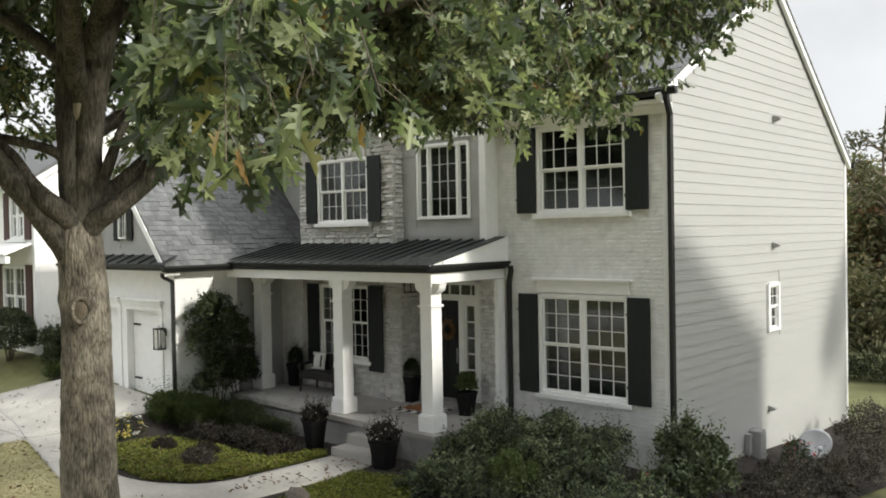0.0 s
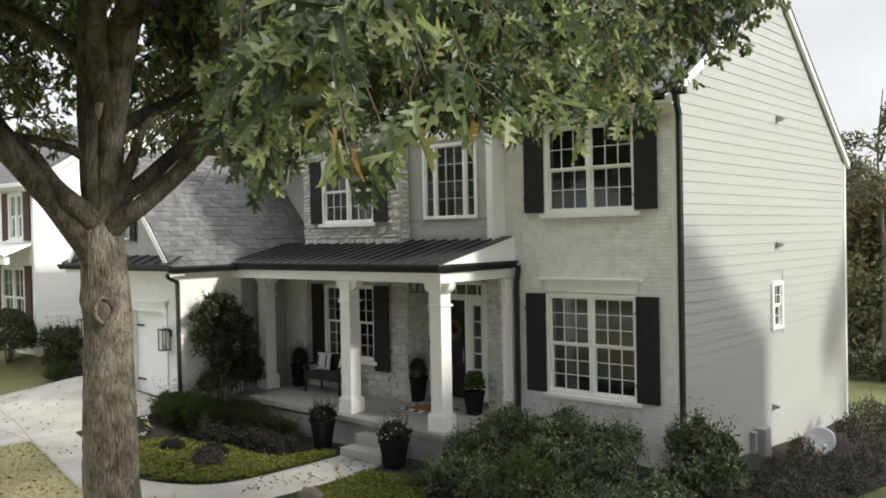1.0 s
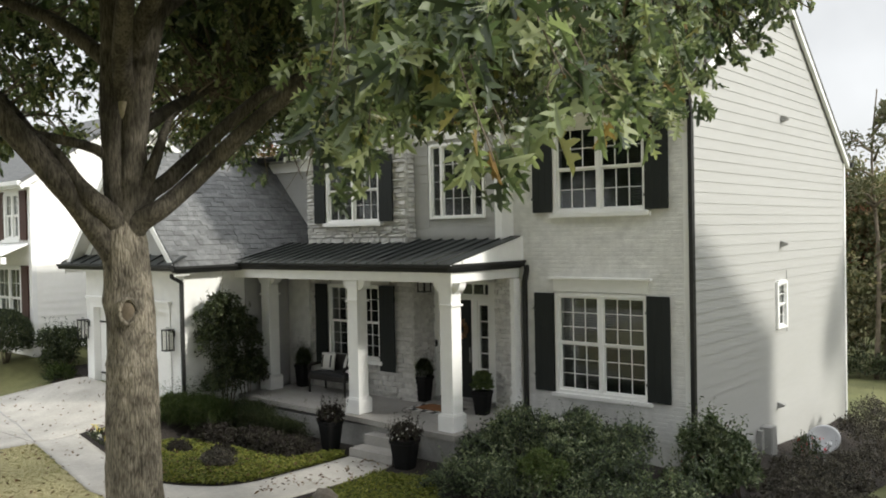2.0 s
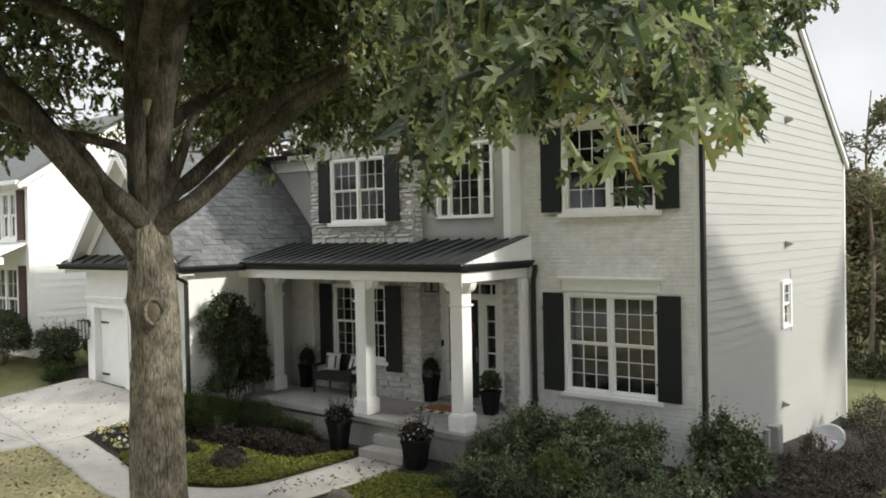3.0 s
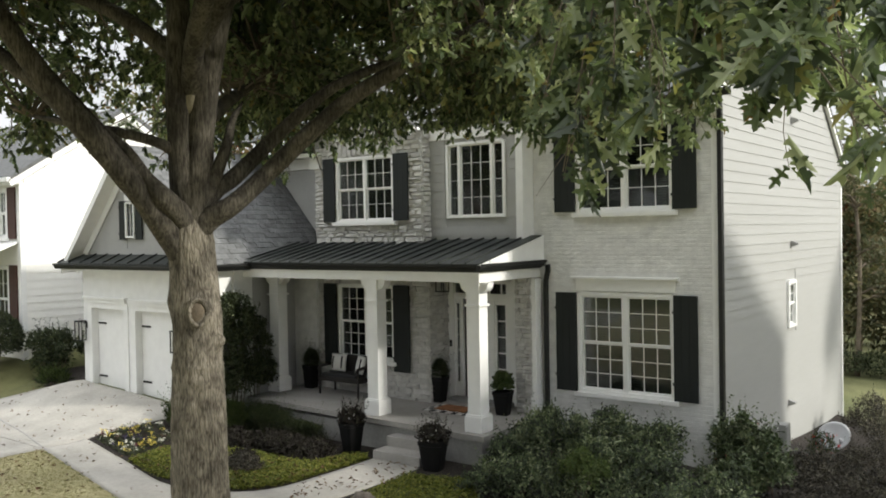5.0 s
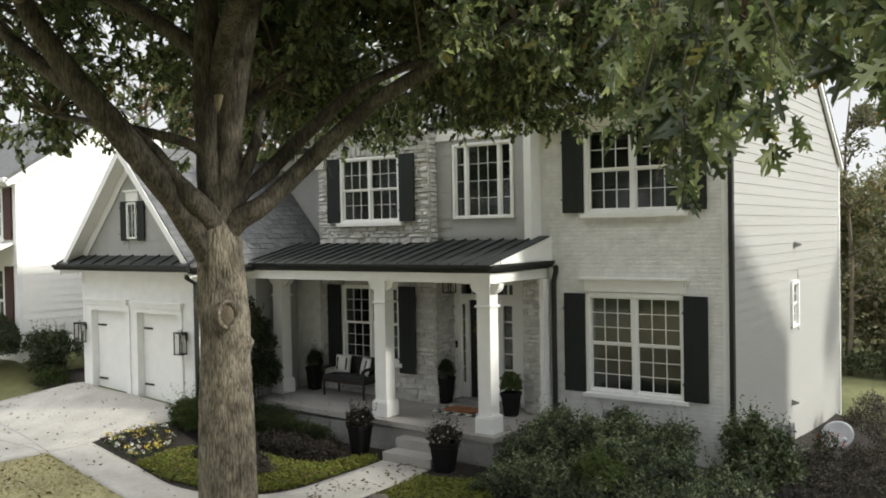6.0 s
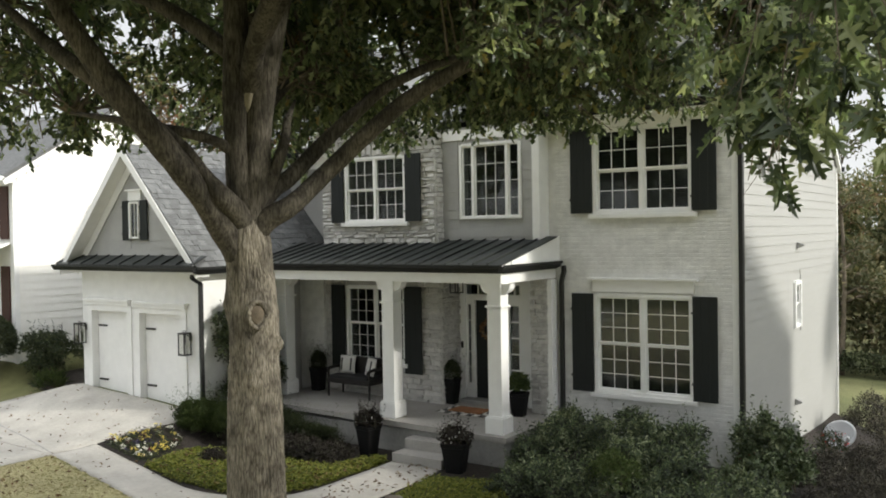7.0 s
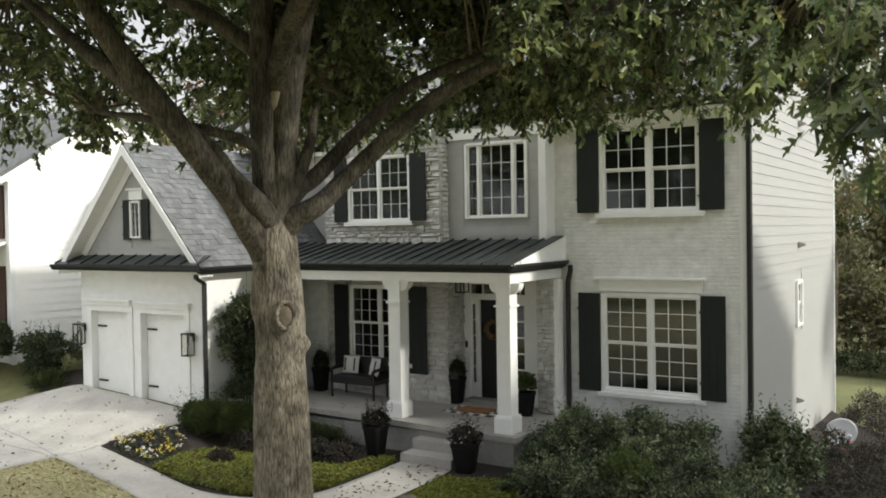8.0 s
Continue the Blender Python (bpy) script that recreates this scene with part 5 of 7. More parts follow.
for v in bm.verts:   # bark plates between long furrows, and wider folds
    a = math.atan2(v.co.y + 8.7, v.co.x + 2.56)
    c, sn = math.cos(a), math.sin(a)
    ridge = abs(noise.noise(Vector((c * 12, sn * 12, v.co.z * 3.4)))) + 0.7 * abs(noise.noise(Vector((c * 22, sn * 22, v.co.z * 8.0))))
    f = 0.011 * min(ridge, 0.5) - 0.003 + 0.020 * noise.noise(Vector((c * 1.6, sn * 1.6, v.co.z * 1.5))) + 0.006 * noise.noise(Vector((c * 4, sn * 4, v.co.z * 9.0)))
    for ka, kz, kw, kh, kd in KNOBS:   # swellings round healed knots
        da = (a - ka + math.pi) % (2 * math.pi) - math.pi
        f += kd * math.exp(-(da / kw) ** 2 - ((v.co.z - kz) / kh) ** 2)
    v.co.x += c * f
    v.co.y += sn * f
part("trunk", bm, M["bark"], oak, "furrowed grey-brown trunk")
BOUGHS = [
    [(-2.59, -8.75, 4.15, 0.17), (-2.61, -8.78, 4.5, 0.158), (-2.63, -8.80, 4.85, 0.142), (-2.65, -8.82, 5.4, 0.125), (-2.65, -8.81, 5.95, 0.125), (-2.66, -8.79, 6.6, 0.12), (-2.74, -8.82, 8.0, 0.10), (-2.78, -8.84, 9.6, 0.05)],
    [(-2.57, -8.73, 4.0, 0.18), (-2.55, -8.71, 4.4, 0.165), (-2.52, -8.68, 4.8, 0.15), (-2.49, -8.64, 5.35, 0.138), (-2.44, -8.57, 5.95, 0.138), (-2.36, -8.46, 6.6, 0.13), (-2.2, -8.38, 7.4, 0.11), (-1.95, -8.3, 8.8, 0.05)],
    [(-2.58, -8.76, 3.62, 0.14), (-2.62, -8.84, 3.92, 0.15), (-2.66, -8.98, 4.18, 0.145), (-2.68, -9.22, 4.50, 0.138), (-2.78, -9.50, 4.87, 0.13), (-2.94, -9.84, 5.34, 0.125), (-3.14, -10.12, 5.8, 0.11), (-3.32, -10.35, 6.3, 0.09), (-3.8, -10.6, 7.4, 0.04)],
    [(-2.58, -8.75, 4.18, 0.15), (-2.55, -8.96, 4.38, 0.125), (-2.53, -9.14, 4.53, 0.105), (-2.62, -9.25, 4.72, 0.068), (-2.80, -9.36, 5.0, 0.055), (-2.98, -9.52, 5.22, 0.045), (-3.4, -9.6, 5.6, 0.035), (-4.2, -9.6, 6.0, 0.02)],
    [(-2.57, -8.73, 4.10, 0.14), (-2.40, -8.66, 4.28, 0.125), (-2.16, -8.52, 4.44, 0.105), (-2.00, -8.20, 4.76, 0.096), (-1.66, -7.96, 5.14, 0.09), (-1.2, -7.65, 5.58, 0.08), (-0.3, -7.15, 6.1, 0.065), (0.8, -6.5, 6.6, 0.04), (2.0, -5.6, 6.6, 0.02)],
    [(-2.58, -8.72, 4.38, 0.14), (-2.45, -8.52, 4.60, 0.10), (-2.36, -8.34, 4.74, 0.088), (-2.21, -7.98, 5.11, 0.08), (-2.0, -7.72, 5.42, 0.072), (-1.75, -7.3, 5.8, 0.06), (-1.4, -6.3, 6.2, 0.045), (-1.6, -4.6, 6.3, 0.02)],
    [(-2.50, -8.66, 4.45, 0.10), (-2.38, -8.55, 4.80, 0.072), (-2.33, -8.45, 5.10, 0.055), (-2.42, -8.3, 5.35, 0.04), (-2.6, -8.0, 5.6, 0.014)],
    [(-2.94, -9.80, 5.28, 0.10), (-3.30, -9.95, 5.62, 0.09), (-3.75, -10.1, 5.95, 0.075), (-4.5, -10.2, 6.5, 0.04)],
    [(-2.62, -8.72, 5.2, 0.10), (-2.9, -8.2, 5.45, 0.09), (-3.5, -7.4, 5.8, 0.075), (-4.2, -6.2, 6.3, 0.05), (-5.0, -4.9, 6.6, 0.025)],
    [(-2.58, -8.70, 5.6, 0.12), (-2.1, -9.0, 6.1, 0.10), (-1.2, -9.4, 6.6, 0.08), (0.3, -9.9, 6.8, 0.06), (2.0, -10.4, 6.2, 0.04), (3.3, -10.8, 5.5, 0.022)],
    [(-2.56, -8.68, 6.0, 0.11), (-1.6, -8.7, 6.9, 0.09), (0.0, -8.7, 7.2, 0.06), (1.8, -8.6, 6.7, 0.04), (3.3, -8.8, 5.8, 0.02)],
    [(-2.62, -8.68, 5.9, 0.10), (-3.6, -9.0, 6.6, 0.08), (-5.0, -9.3, 7.1, 0.05), (-6.8, -9.0, 7.2, 0.025)],
    [(-2.56, -8.66, 6.3, 0.09), (-2.6, -7.4, 7.2, 0.07), (-2.7, -5.6, 7.4, 0.045), (-2.6, -3.6, 6.7, 0.02)],
    [(-2.64, -8.80, 4.95, 0.075), (-2.72, -9.02, 5.08, 0.055), (-2.95, -9.32, 5.18, 0.05), (-3.6, -9.5, 5.32, 0.04), (-4.9, -9.2, 5.55, 0.02)],
]
skeleton = []
for limb in BOUGHS:
    path = smooth_path(limb, 7)
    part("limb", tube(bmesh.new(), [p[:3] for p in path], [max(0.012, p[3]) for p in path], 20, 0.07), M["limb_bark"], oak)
    skeleton += [(p[:3], p[3]) for p in path[len(path) // 4:] if p[2] > 4.75]
kn, ku = Vector((math.cos(-0.58), math.sin(-0.58), 0)), Vector((-math.sin(-0.58), math.cos(-0.58), 0))
kc = Vector((-2.57, -8.72, 3.33)) + kn * 0.286
rim = [kc + ku * (0.088 * math.cos(a)) + Vector((0, 0, 0.118 * math.sin(a) + 0.02 * math.sin(a) ** 3)) - kn * (0.012 * math.cos(a) ** 2) for a in np.linspace(0, 2 * math.pi, 29)]
part("knot", tube(bmesh.new(), rim, [0.026 + 0.007 * math.sin(3 * k) for k in range(29)], 8, 0.35), M["bark"], oak, "healed knot on the trunk")
bm = bmesh.new()
bmesh.ops.create_uvsphere(bm, u_segments=20, v_segments=12, radius=1.0)
for v in bm.verts:
    d = v.co.copy()
    v.co = kc - kn * 0.02 + ku * (d.x * 0.082) + Vector((0, 0, d.z * 0.108)) + kn * (d.y * 0.035)
part("knot", bm, M["knot"], oak, "smooth darker healed face of the knot")

bm = bmesh.new()
bmesh.ops.create_uvsphere(bm, u_segments=16, v_segments=14, radius=1.0)
for v in bm.verts:
    d = v.co.copy()
    v.co = Vector((-2.52, -8.74, 5.68)) + Vector((0.6, 0.8, 0)) * (d.x * 0.085 * (0.75 - 0.25 * d.z)) + Vector((0.8, -0.6, 0)) * (d.y * 0.085) + Vector((0.02, 0.022, 0.30)) * d.z
    v.co += Vector((0.8, -0.6, 0)) * 0.012 * noise.noise(v.co * 14)
part("scar", bm, M["scar"], oak, "pale bare wood where the two leaders part")

rng = np.random.default_rng(5)
sk = np.array([s[0] for s in skeleton])


def low_edge(x, y):
    """The underside of the crown: it hangs lower on the side away from the house."""
    z = 5.85 - 1.05 * sstep(1.2, 3.4, x) * sstep(-5.0, -8.5, y) - 0.15 * sstep(-1.0, 3.0, x)
    z += 0.75 * sstep(0.8, 2.6, x) * sstep(-6.8, -3.6, y)
    z -= 0.14 * sstep(-6.5, -5.0, y)
    return z + 0.35 * sstep(2.6, 1.0, math.hypot(x + 2.6, y + 8.7)) - 0.45 * sstep(-4.0, -6.0, x)


targets = []
while len(targets) < 900:
    a, r = rng.uniform(0, 2 * math.pi), 7.3 * math.sqrt(rng.uniform(0.03, 1.0))
    x, y = -2.2 + r * math.cos(a), -8.4 + r * 0.92 * math.sin(a)
    side = (x - 6.77) * -0.57 + (y + 13.23) * 0.82
    if side < 2.5 or (x > 3.6 and y > -8.0) or x > 4.1 or y > -2.0 or (y < -11.9 and x > -2) or (y > -3.2 and x > 0.5 and rng.random() < 0.6):
        continue
    z = low_edge(x, y) + 3.4 * rng.random() ** 1.4
    if math.hypot(r / 7.6, (z - 6.0) / 4.6) > 1.0:
        continue
    targets.append((x, y, z, 0))
while len(targets) < 1200:   # the side towards the house hangs densest
    x, y = rng.uniform(-6.5, 2.2), rng.uniform(-6.8, -2.3)
    targets.append((x, y, low_edge(x, y) - 0.1 + 1.5 * rng.random() ** 1.3, 0))
while len(targets) < 1480:   # extra dense layers over the house side, added to darken the crown below
    x, y = rng.uniform(-6.5, 1.8), rng.uniform(-7.4, -2.6)
    targets.append((x, y, low_edge(x, y) + 1.2 + 2.2 * rng.random(), 2))
while len(targets) < 2130:   # high, closed crown above the view, added to shade the trunk
    a, r = rng.uniform(0, 2 * math.pi), 4.4 * math.sqrt(rng.random())
    targets.append((-3.3 + r * math.cos(a), -8.6 + r * math.sin(a), 7.2 + 3.6 * rng.random() * (1 - (r / 6.5) ** 2), 2))
while len(targets) < 3000:   # unseen leaves above the view on the street side, added to block the sky
    x, y = rng.uniform(-6.5, 2.4), rng.uniform(-14.4, -8.8)
    d = 0.79 * (y + 14.2) - 0.61 * (x - 5.0)
    if 0.2 < d < 9.0 and math.hypot(x + 2.5, y + 8.7) < 7.0:
        targets.append((x, y, 4.9 + 0.31 * d + 2.2 * rng.random(), 2))
targets = [t for t in targets if not (t[0] > 1.4 and t[1] < -7.2 and t[2] < 6.4) and not (t[0] > 1.6 and t[1] < -5.0 and rng.random() < 0.5)]
SPRAYS = [(4.38, -11.55, 4.42), (4.35, -11.35, 4.45), (4.15, -11.45, 4.55), (3.65, -11.3, 4.50), (3.75, -11.5, 4.70), (3.95, -11.2, 4.85), (3.12, -11.34, 4.24), (3.2, -11.2, 4.45), (3.0, -11.1, 4.65), (3.3, -10.7, 4.8), (3.95, -10.2, 4.92),
          (4.05, -9.55, 4.68), (4.0, -9.9, 4.85), (3.9, -8.75, 4.85), (3.75, -8.4, 5.0), (3.4, -9.0, 5.0), (3.0, -10.9, 4.35), (3.4, -9.3, 5.05), (2.6, -10.4, 5.15), (2.3, -5.0, 5.75), (2.7, -3.5, 6.5), (0.2, -3.8, 5.85), (-2.4, -2.4, 5.9), (-5.1, -8.9, 5.32), (-5.6, -8.8, 5.6), (-5.0, -9.1, 5.2), (-4.95, -8.85, 5.4), (3.12, -11.3, 4.22), (3.16, -11.2, 4.36), (3.05, -11.35, 4.3), (4.6, -11.75, 4.3), (4.2, -11.5, 4.75), (2.0, -11.3, 5.0), (-4.3, -3.8, 5.9), (-0.8, -4.2, 5.65)]
targets += [(*s, 1) for s in SPRAYS] + [(s[0] + rng.normal() * 0.17, s[1] + rng.normal() * 0.17, s[2] + abs(rng.normal()) * 0.30, 1) for s in SPRAYS for _ in range(1)]


def trunk_view(x, y, z):
    """The camera's view of the trunk, below the high crown, kept free of leaves."""
    d = 0.79 * (y + 14.2) - 0.61 * (x - 5.0)
    return (x + 0.945 * y < -7.85 or x + 1.885 * y < -18.0) and d < 9.2 and z < 4.2 + 0.31 * d


def view_wedge(x, y):
    """A wedge from the camera's starting place, thinned of leaves to fit its view."""
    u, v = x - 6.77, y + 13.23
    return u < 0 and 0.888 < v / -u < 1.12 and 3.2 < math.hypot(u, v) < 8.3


def sun_core(x, y, z):
    """The narrow shaft through which the low sun falls on the middle of the trunk."""
    up = z - 0.54 * (x + 2.4)
    return x > -2.0 and abs(y + 8.75 - 0.325 * (x + 2.4)) < 0.36 and 1.6 < up < 4.0


def sun_gap(x, y, z):
    """Gaps in the outer crown through which low sunlight reaches the trunk."""
    return x > -1.0 and abs(y + 8.72 - 0.325 * (x + 2.5)) < 0.75 and z < 4.3 + 0.54 * (x + 2.3)


targets = [t for t in targets if not (sun_gap(*t[:3]) and rng.random() < 0.8) and not (t[2] < 7.0 and view_wedge(t[0], t[1]) and rng.random() < 0.92)]
targets = [t for t in targets if not trunk_view(*t[:3]) and not (t[0] < -3.5 and rng.random() < 0.42)]
twigs, P, W, U, S = bmesh.new(), [], [], [], []
for x, y, z, hang in targets:
    top, hang = hang == 2, hang == 1
    t = np.array((x, y, z))
    d2 = ((sk - t) ** 2).sum(1) + 0.6 * np.maximum(0, sk[:, 2] - z) ** 2
    o = sk[int(np.argmin(d2))]
    ln = np.linalg.norm(t - o)
    midp = (o + t) / 2 + np.array([0, 0, 0.16 * ln + (0.25 if hang else 0)]) + rng.normal(size=3) * 0.06 * ln
    path = smooth_path([(*o, 0.02), (*midp, 0.013), (*t, 0.005)], 6)
    tube(twigs, [p[:3] for p in path[::2]], [min(0.009 if hang else 0.03, 0.006 + 0.010 * ln) * (1 - 0.8 * i / len(path)) for i in range(0, len(path), 2)], 4)
    pts = np.array([p[:3] for p in path])
    for _ in range(int(rng.integers(7, 11)) if top else int(rng.integers(9, 15)) - 2 * hang):
        f = rng.uniform(0.5 if hang else 0.35, 1.0) ** 0.7 * (len(pts) - 1)
        i = min(int(f), len(pts) - 2)
        q = pts[i] + (pts[i + 1] - pts[i]) * (f - i)
        dr = (t - o) / ln * 0.5 + unit(rng, 1)[0] * 0.9 + np.array([0, 0, -0.5 if hang else -0.1])
        dr /= np.linalg.norm(dr)
        tl = rng.uniform(0.18, 0.42) if not hang else rng.uniform(0.12, 0.30)
        e = q + dr * tl
        if not top:
            tube(twigs, [q, q + dr * tl * 0.5 + unit(rng, 1)[0] * 0.025, e], [0.0022, 0.0016, 0.001] if hang else [0.004, 0.003, 0.002], 3, cap=False)
        for k in range(int(rng.integers(3, 5)) if top else int(rng.integers(4, 8))):
            g = q + dr * tl * rng.uniform(0.35, 1.05)
            w = dr * 0.5 + unit(rng, 1)[0] * 0.8 + np.array([0, 0, -0.45])
            if trunk_view(*g) or (sun_core(*g) and rng.random() < 0.75):
                continue
            P.append(g)
            W.append(w)
            U.append(np.array([0.25, -0.2, 0.8]) + unit(rng, 1)[0] * 0.95)
            S.append(rng.uniform(0.085, 0.16) * (2.1 if top else 1.0))
P, W, U, S = np.array(P), np.array(W), np.array(U), np.array(S)
near = (P[:, 0] > 1.5) & (P[:, 1] < -7.0)
tagged(part("twig", twigs, M["twig"], oak, "thin leafy twigs"), kind="stuff")
tagged(part("crown", leaf_mesh("crown", P[near], W[near], U[near], S[near], "oak", OAK), OAK, oak, "hanging lobed green leaves"), kind="stuff")
tagged(part("crown", leaf_mesh("crown", P[~near], W[~near], U[~near], S[~near], "oak_far", OAK), OAK, oak, "dark green leafy crown"), kind="stuff")

# shrubs along the gabled block
shrub("shrub", "broad grey-green evergreen shrub below the window", "shrub", [(-2.50, -1.70, 0.40, 0.66, 0.70, 0.50), (-2.75, -2.2, 0.28, 0.42, 0.45, 0.38)], 7225, 0.071, GREEN, 1, rough=0.5, shell=0.25, clumps=22, group="foundation shrubs", flowers=None)
shrub("shrub", "broad grey-green evergreen shrub below the window", "shrub", [(-1.55, -1.35, 0.44, 0.72, 0.68, 0.56), (-1.2, -2.1, 0.30, 0.55, 0.55, 0.42)], 7225, 0.071, GREEN, 2, rough=0.5, shell=0.25, clumps=22, group="foundation shrubs")
shrub("shrub", "broad grey-green evergreen shrub beside the corner", "shrub", [(-0.65, -1.15, 0.4, 0.55, 0.55, 0.55), (-0.5, -1.9, 0.25, 0.5, 0.5, 0.4)], 4420, 0.071, GREEN, 3, rough=0.5, shell=0.25, clumps=22, group="foundation shrubs")
shrub("shrub", "low grey-green shrub in the front bed", "shrub", [(-1.95, -3.1, 0.16, 0.8, 0.7, 0.34), (-2.5, -3.4, 0.10, 0.45, 0.45, 0.26), (-1.3, -3.0, 0.15, 0.7, 0.6, 0.40)], 7650, 0.063, GREEN, 4, rough=0.5, shell=0.25, clumps=22, group="foundation shrubs")
shrub("shrub", "low bright green shrub in the front bed", "shrub", [(-1.02, -3.1, 0.36, 0.38, 0.38, 0.36)], 4200, 0.045, FRESH, 5, clumps=10)
shrub("shrub", "low grey-green shrub in the front bed", "shrub", [(-0.2, -2.6, 0.1, 0.8, 0.8, 0.40), (0.7, -2.6, 0.1, 0.8, 0.8, 0.35)], 5525, 0.063, GREEN, 6, rough=0.5, shell=0.25, clumps=22, group="foundation shrubs")
shrub("camellia", "glossy dark camellia with a few pink flowers", "shrub", [(0.55, -0.45, 0.42, 0.42, 0.42, 0.52), (0.55, -0.45, 0.88, 0.16, 0.18, 0.34), (0.20, -0.6, 0.66, 0.20, 0.20, 0.34), (0.90, -0.35, 0.50, 0.26, 0.28, 0.34), (0.5, -0.9, 0.26, 0.45, 0.40, 0.36), (0.75, -0.2, 0.7, 0.16, 0.16, 0.3), (1.02, -0.55, 0.3, 0.3, 0.3, 0.34)], 7800, 0.092, CAMELLIA, 7, flowers=(petal("pink_petal", (0.45, 0.10, 0.10)), 5, 0.05), upright=0.7, shell=0.25, shoots=170, clumps=10)
shrub("plum_shrub", "dark plum-brown leafless-looking shrub beside the wall", "shrub", [(1.40, 0.9, 0.10, 0.48, 0.55, 0.20), (1.40, 2.1, 0.08, 0.48, 0.6, 0.17), (1.5, 0.0, 0.05, 0.45, 0.5, 0.2), (1.55, -0.75, 0.08, 0.5, 0.5, 0.24), (2.2, 0.1, 0.10, 0.5, 0.6, 0.26), (2.1, 1.2, 0.10, 0.5, 0.6, 0.24), (0.95, 0.45, 0.06, 0.4, 0.5, 0.16), (1.2, -0.5, 0.06, 0.35, 0.4, 0.2), (0.9, 1.5, 0.05, 0.4, 0.6, 0.13), (0.85, 2.4, 0.05, 0.4, 0.5, 0.12)], 19000, 0.05, SMOKE, 8, group="plum shrubs", shell=0.3, clumps=12)
shrub("plum_shrub", "dark plum-brown shrub beside the wall", "shrub", [(1.75, 3.4, 0.24, 0.55, 0.8, 0.36), (1.75, 5.0, 0.42, 0.60, 0.8, 0.52), (1.3, 6.8, 0.45, 0.7, 1.0, 0.5)], 11000, 0.05, SMOKE, 9, group="plum shrubs", shell=0.3, clumps=14)
shrub("rose_bush", "small rose bush with red flowers beside the dish", "shrub", [(0.85, 3.3, 0.32, 0.3, 0.35, 0.30)], 700, 0.05, DARK, 10, flowers=(petal("red_petal", (0.50, 0.02, 0.03)), 5, 0.06), upright=0.6)

# planting before the porch and the garage
shrub("trained_holly", "tall upright evergreen shrub trained against the garage wall", "shrub", [(-9.2, -2.65, 0.75, 0.34, 0.58, 0.75), (-9.2, -2.6, 1.5, 0.36, 0.74, 0.65), (-9.2, -2.75, 2.15, 0.30, 0.58, 0.42), (-9.15, -2.1, 0.8, 0.3, 0.4, 0.7), (-9.2, -2.2, 1.9, 0.25, 0.3, 0.3)], 15000, 0.065, DARK, 11, upright=0.2, shell=0.3, rough=0.5, clumps=18)
shrub("juniper", "bright green spreading juniper beside the garage", "shrub", [(-9.3, -3.75, 0.15, 0.6, 0.38, 0.34), (-8.7, -3.5, 0.15, 0.55, 0.4, 0.34)], 15000, 0.10, BRIGHT, 12, kind="blade", upright=0.9)
# juniper in darker leaves, which put the porch bed's shade into the colour
shrub("juniper", "green spreading juniper before the porch", "shrub", [(-8.1, -2.85, 0.2, 0.75, 0.4, 0.42), (-7.2, -2.75, 0.14, 0.5, 0.3, 0.26)], 10000, 0.10, DARK, 13, kind="blade", upright=0.8)
shrub("heather_mound", "low dark plum mound in the front bed", "shrub", [(-8.0, -3.75, 0.12, 0.5, 0.34, 0.22), (-7.2, -3.4, 0.10, 0.5, 0.38, 0.22), (-6.4, -3.25, 0.08, 0.45, 0.34, 0.2), (-6.45, -3.7, 0.10, 0.5, 0.25, 0.22)], 12000, 0.05, PLUM, 14, group="plum mounds", shell=0.4)
MOUNDS = ((-7.73, -4.79), (-6.85, -4.48))
for k, (x, y) in enumerate(MOUNDS):
    shrub("thyme_mound", "small dark round mound set in the ground cover", "shrub", [(x, y, 0.07, 0.25, 0.22, 0.15)], 2200, 0.035, PLUM, 20 + k, group="dark mounds", nst=5)

shrub("heather_mound", "low grey-plum mound set in the ground cover", "shrub", [(-6.2, -5.05, 0.09, 0.3, 0.26, 0.18)], 3200, 0.04, SMOKE, 22, group="plum mounds", nst=6)

# the beds
def in_poly(pts):
    n = len(pts)
    def test(x, y):
        c = False
        for i in range(n):
            (x0, y0), (x1, y1) = pts[i], pts[i - 1]
            if (y0 > y) != (y1 > y) and x < (x1 - x0) * (y - y0) / (y1 - y0) + x0:
                c = not c
        return c
    return test


BED = in_poly(WALK_IN + [(-5.3, -2.2), (-9.6, -2.2)] + DRIVE_IN[:4])
RBED = in_poly([(-4.22, -2.2), (-4.13, -4.1), (-4.13, -5.2), (-4.15, -5.9), (-2.5, -5.4), (0.0, -4.3), (1.6, -3.4), (1.9, 1.0), (2.1, 3.0), (2.1, 8.5), (0.0, 8.5), (0.0, 0.0), (-3.4, 0.0), (-3.4, -2.2)])
COVER = in_poly([(-8.25, -5.80), (-7.25, -6.13), (-6.4, -6.31), (-5.78, -6.15), (-5.32, -5.72), (-5.17, -5.1), (-5.25, -4.0), (-5.33, -2.95), (-5.6, -2.75), (-5.84, -3.03), (-5.86, -3.8), (-6.44, -3.88), (-7.15, -3.88), (-7.87, -4.05), (-8.4, -4.02), (-8.72, -4.4), (-8.62, -5.0), (-8.4, -5.4)])
PANSY = in_poly([(-10.17, -5.32), (-9.26, -5.5), (-8.5, -5.70), (-8.75, -5.0), (-9.0, -4.4), (-9.62, -4.25), (-9.9, -4.65), (-10.1, -5.05)])
sheet("flower_bed", M["soil"], BED, -11.4, -4.6, -6.4, -2.2, 0.06, 0.018, "dark mulched bed before the porch", "flower bed")
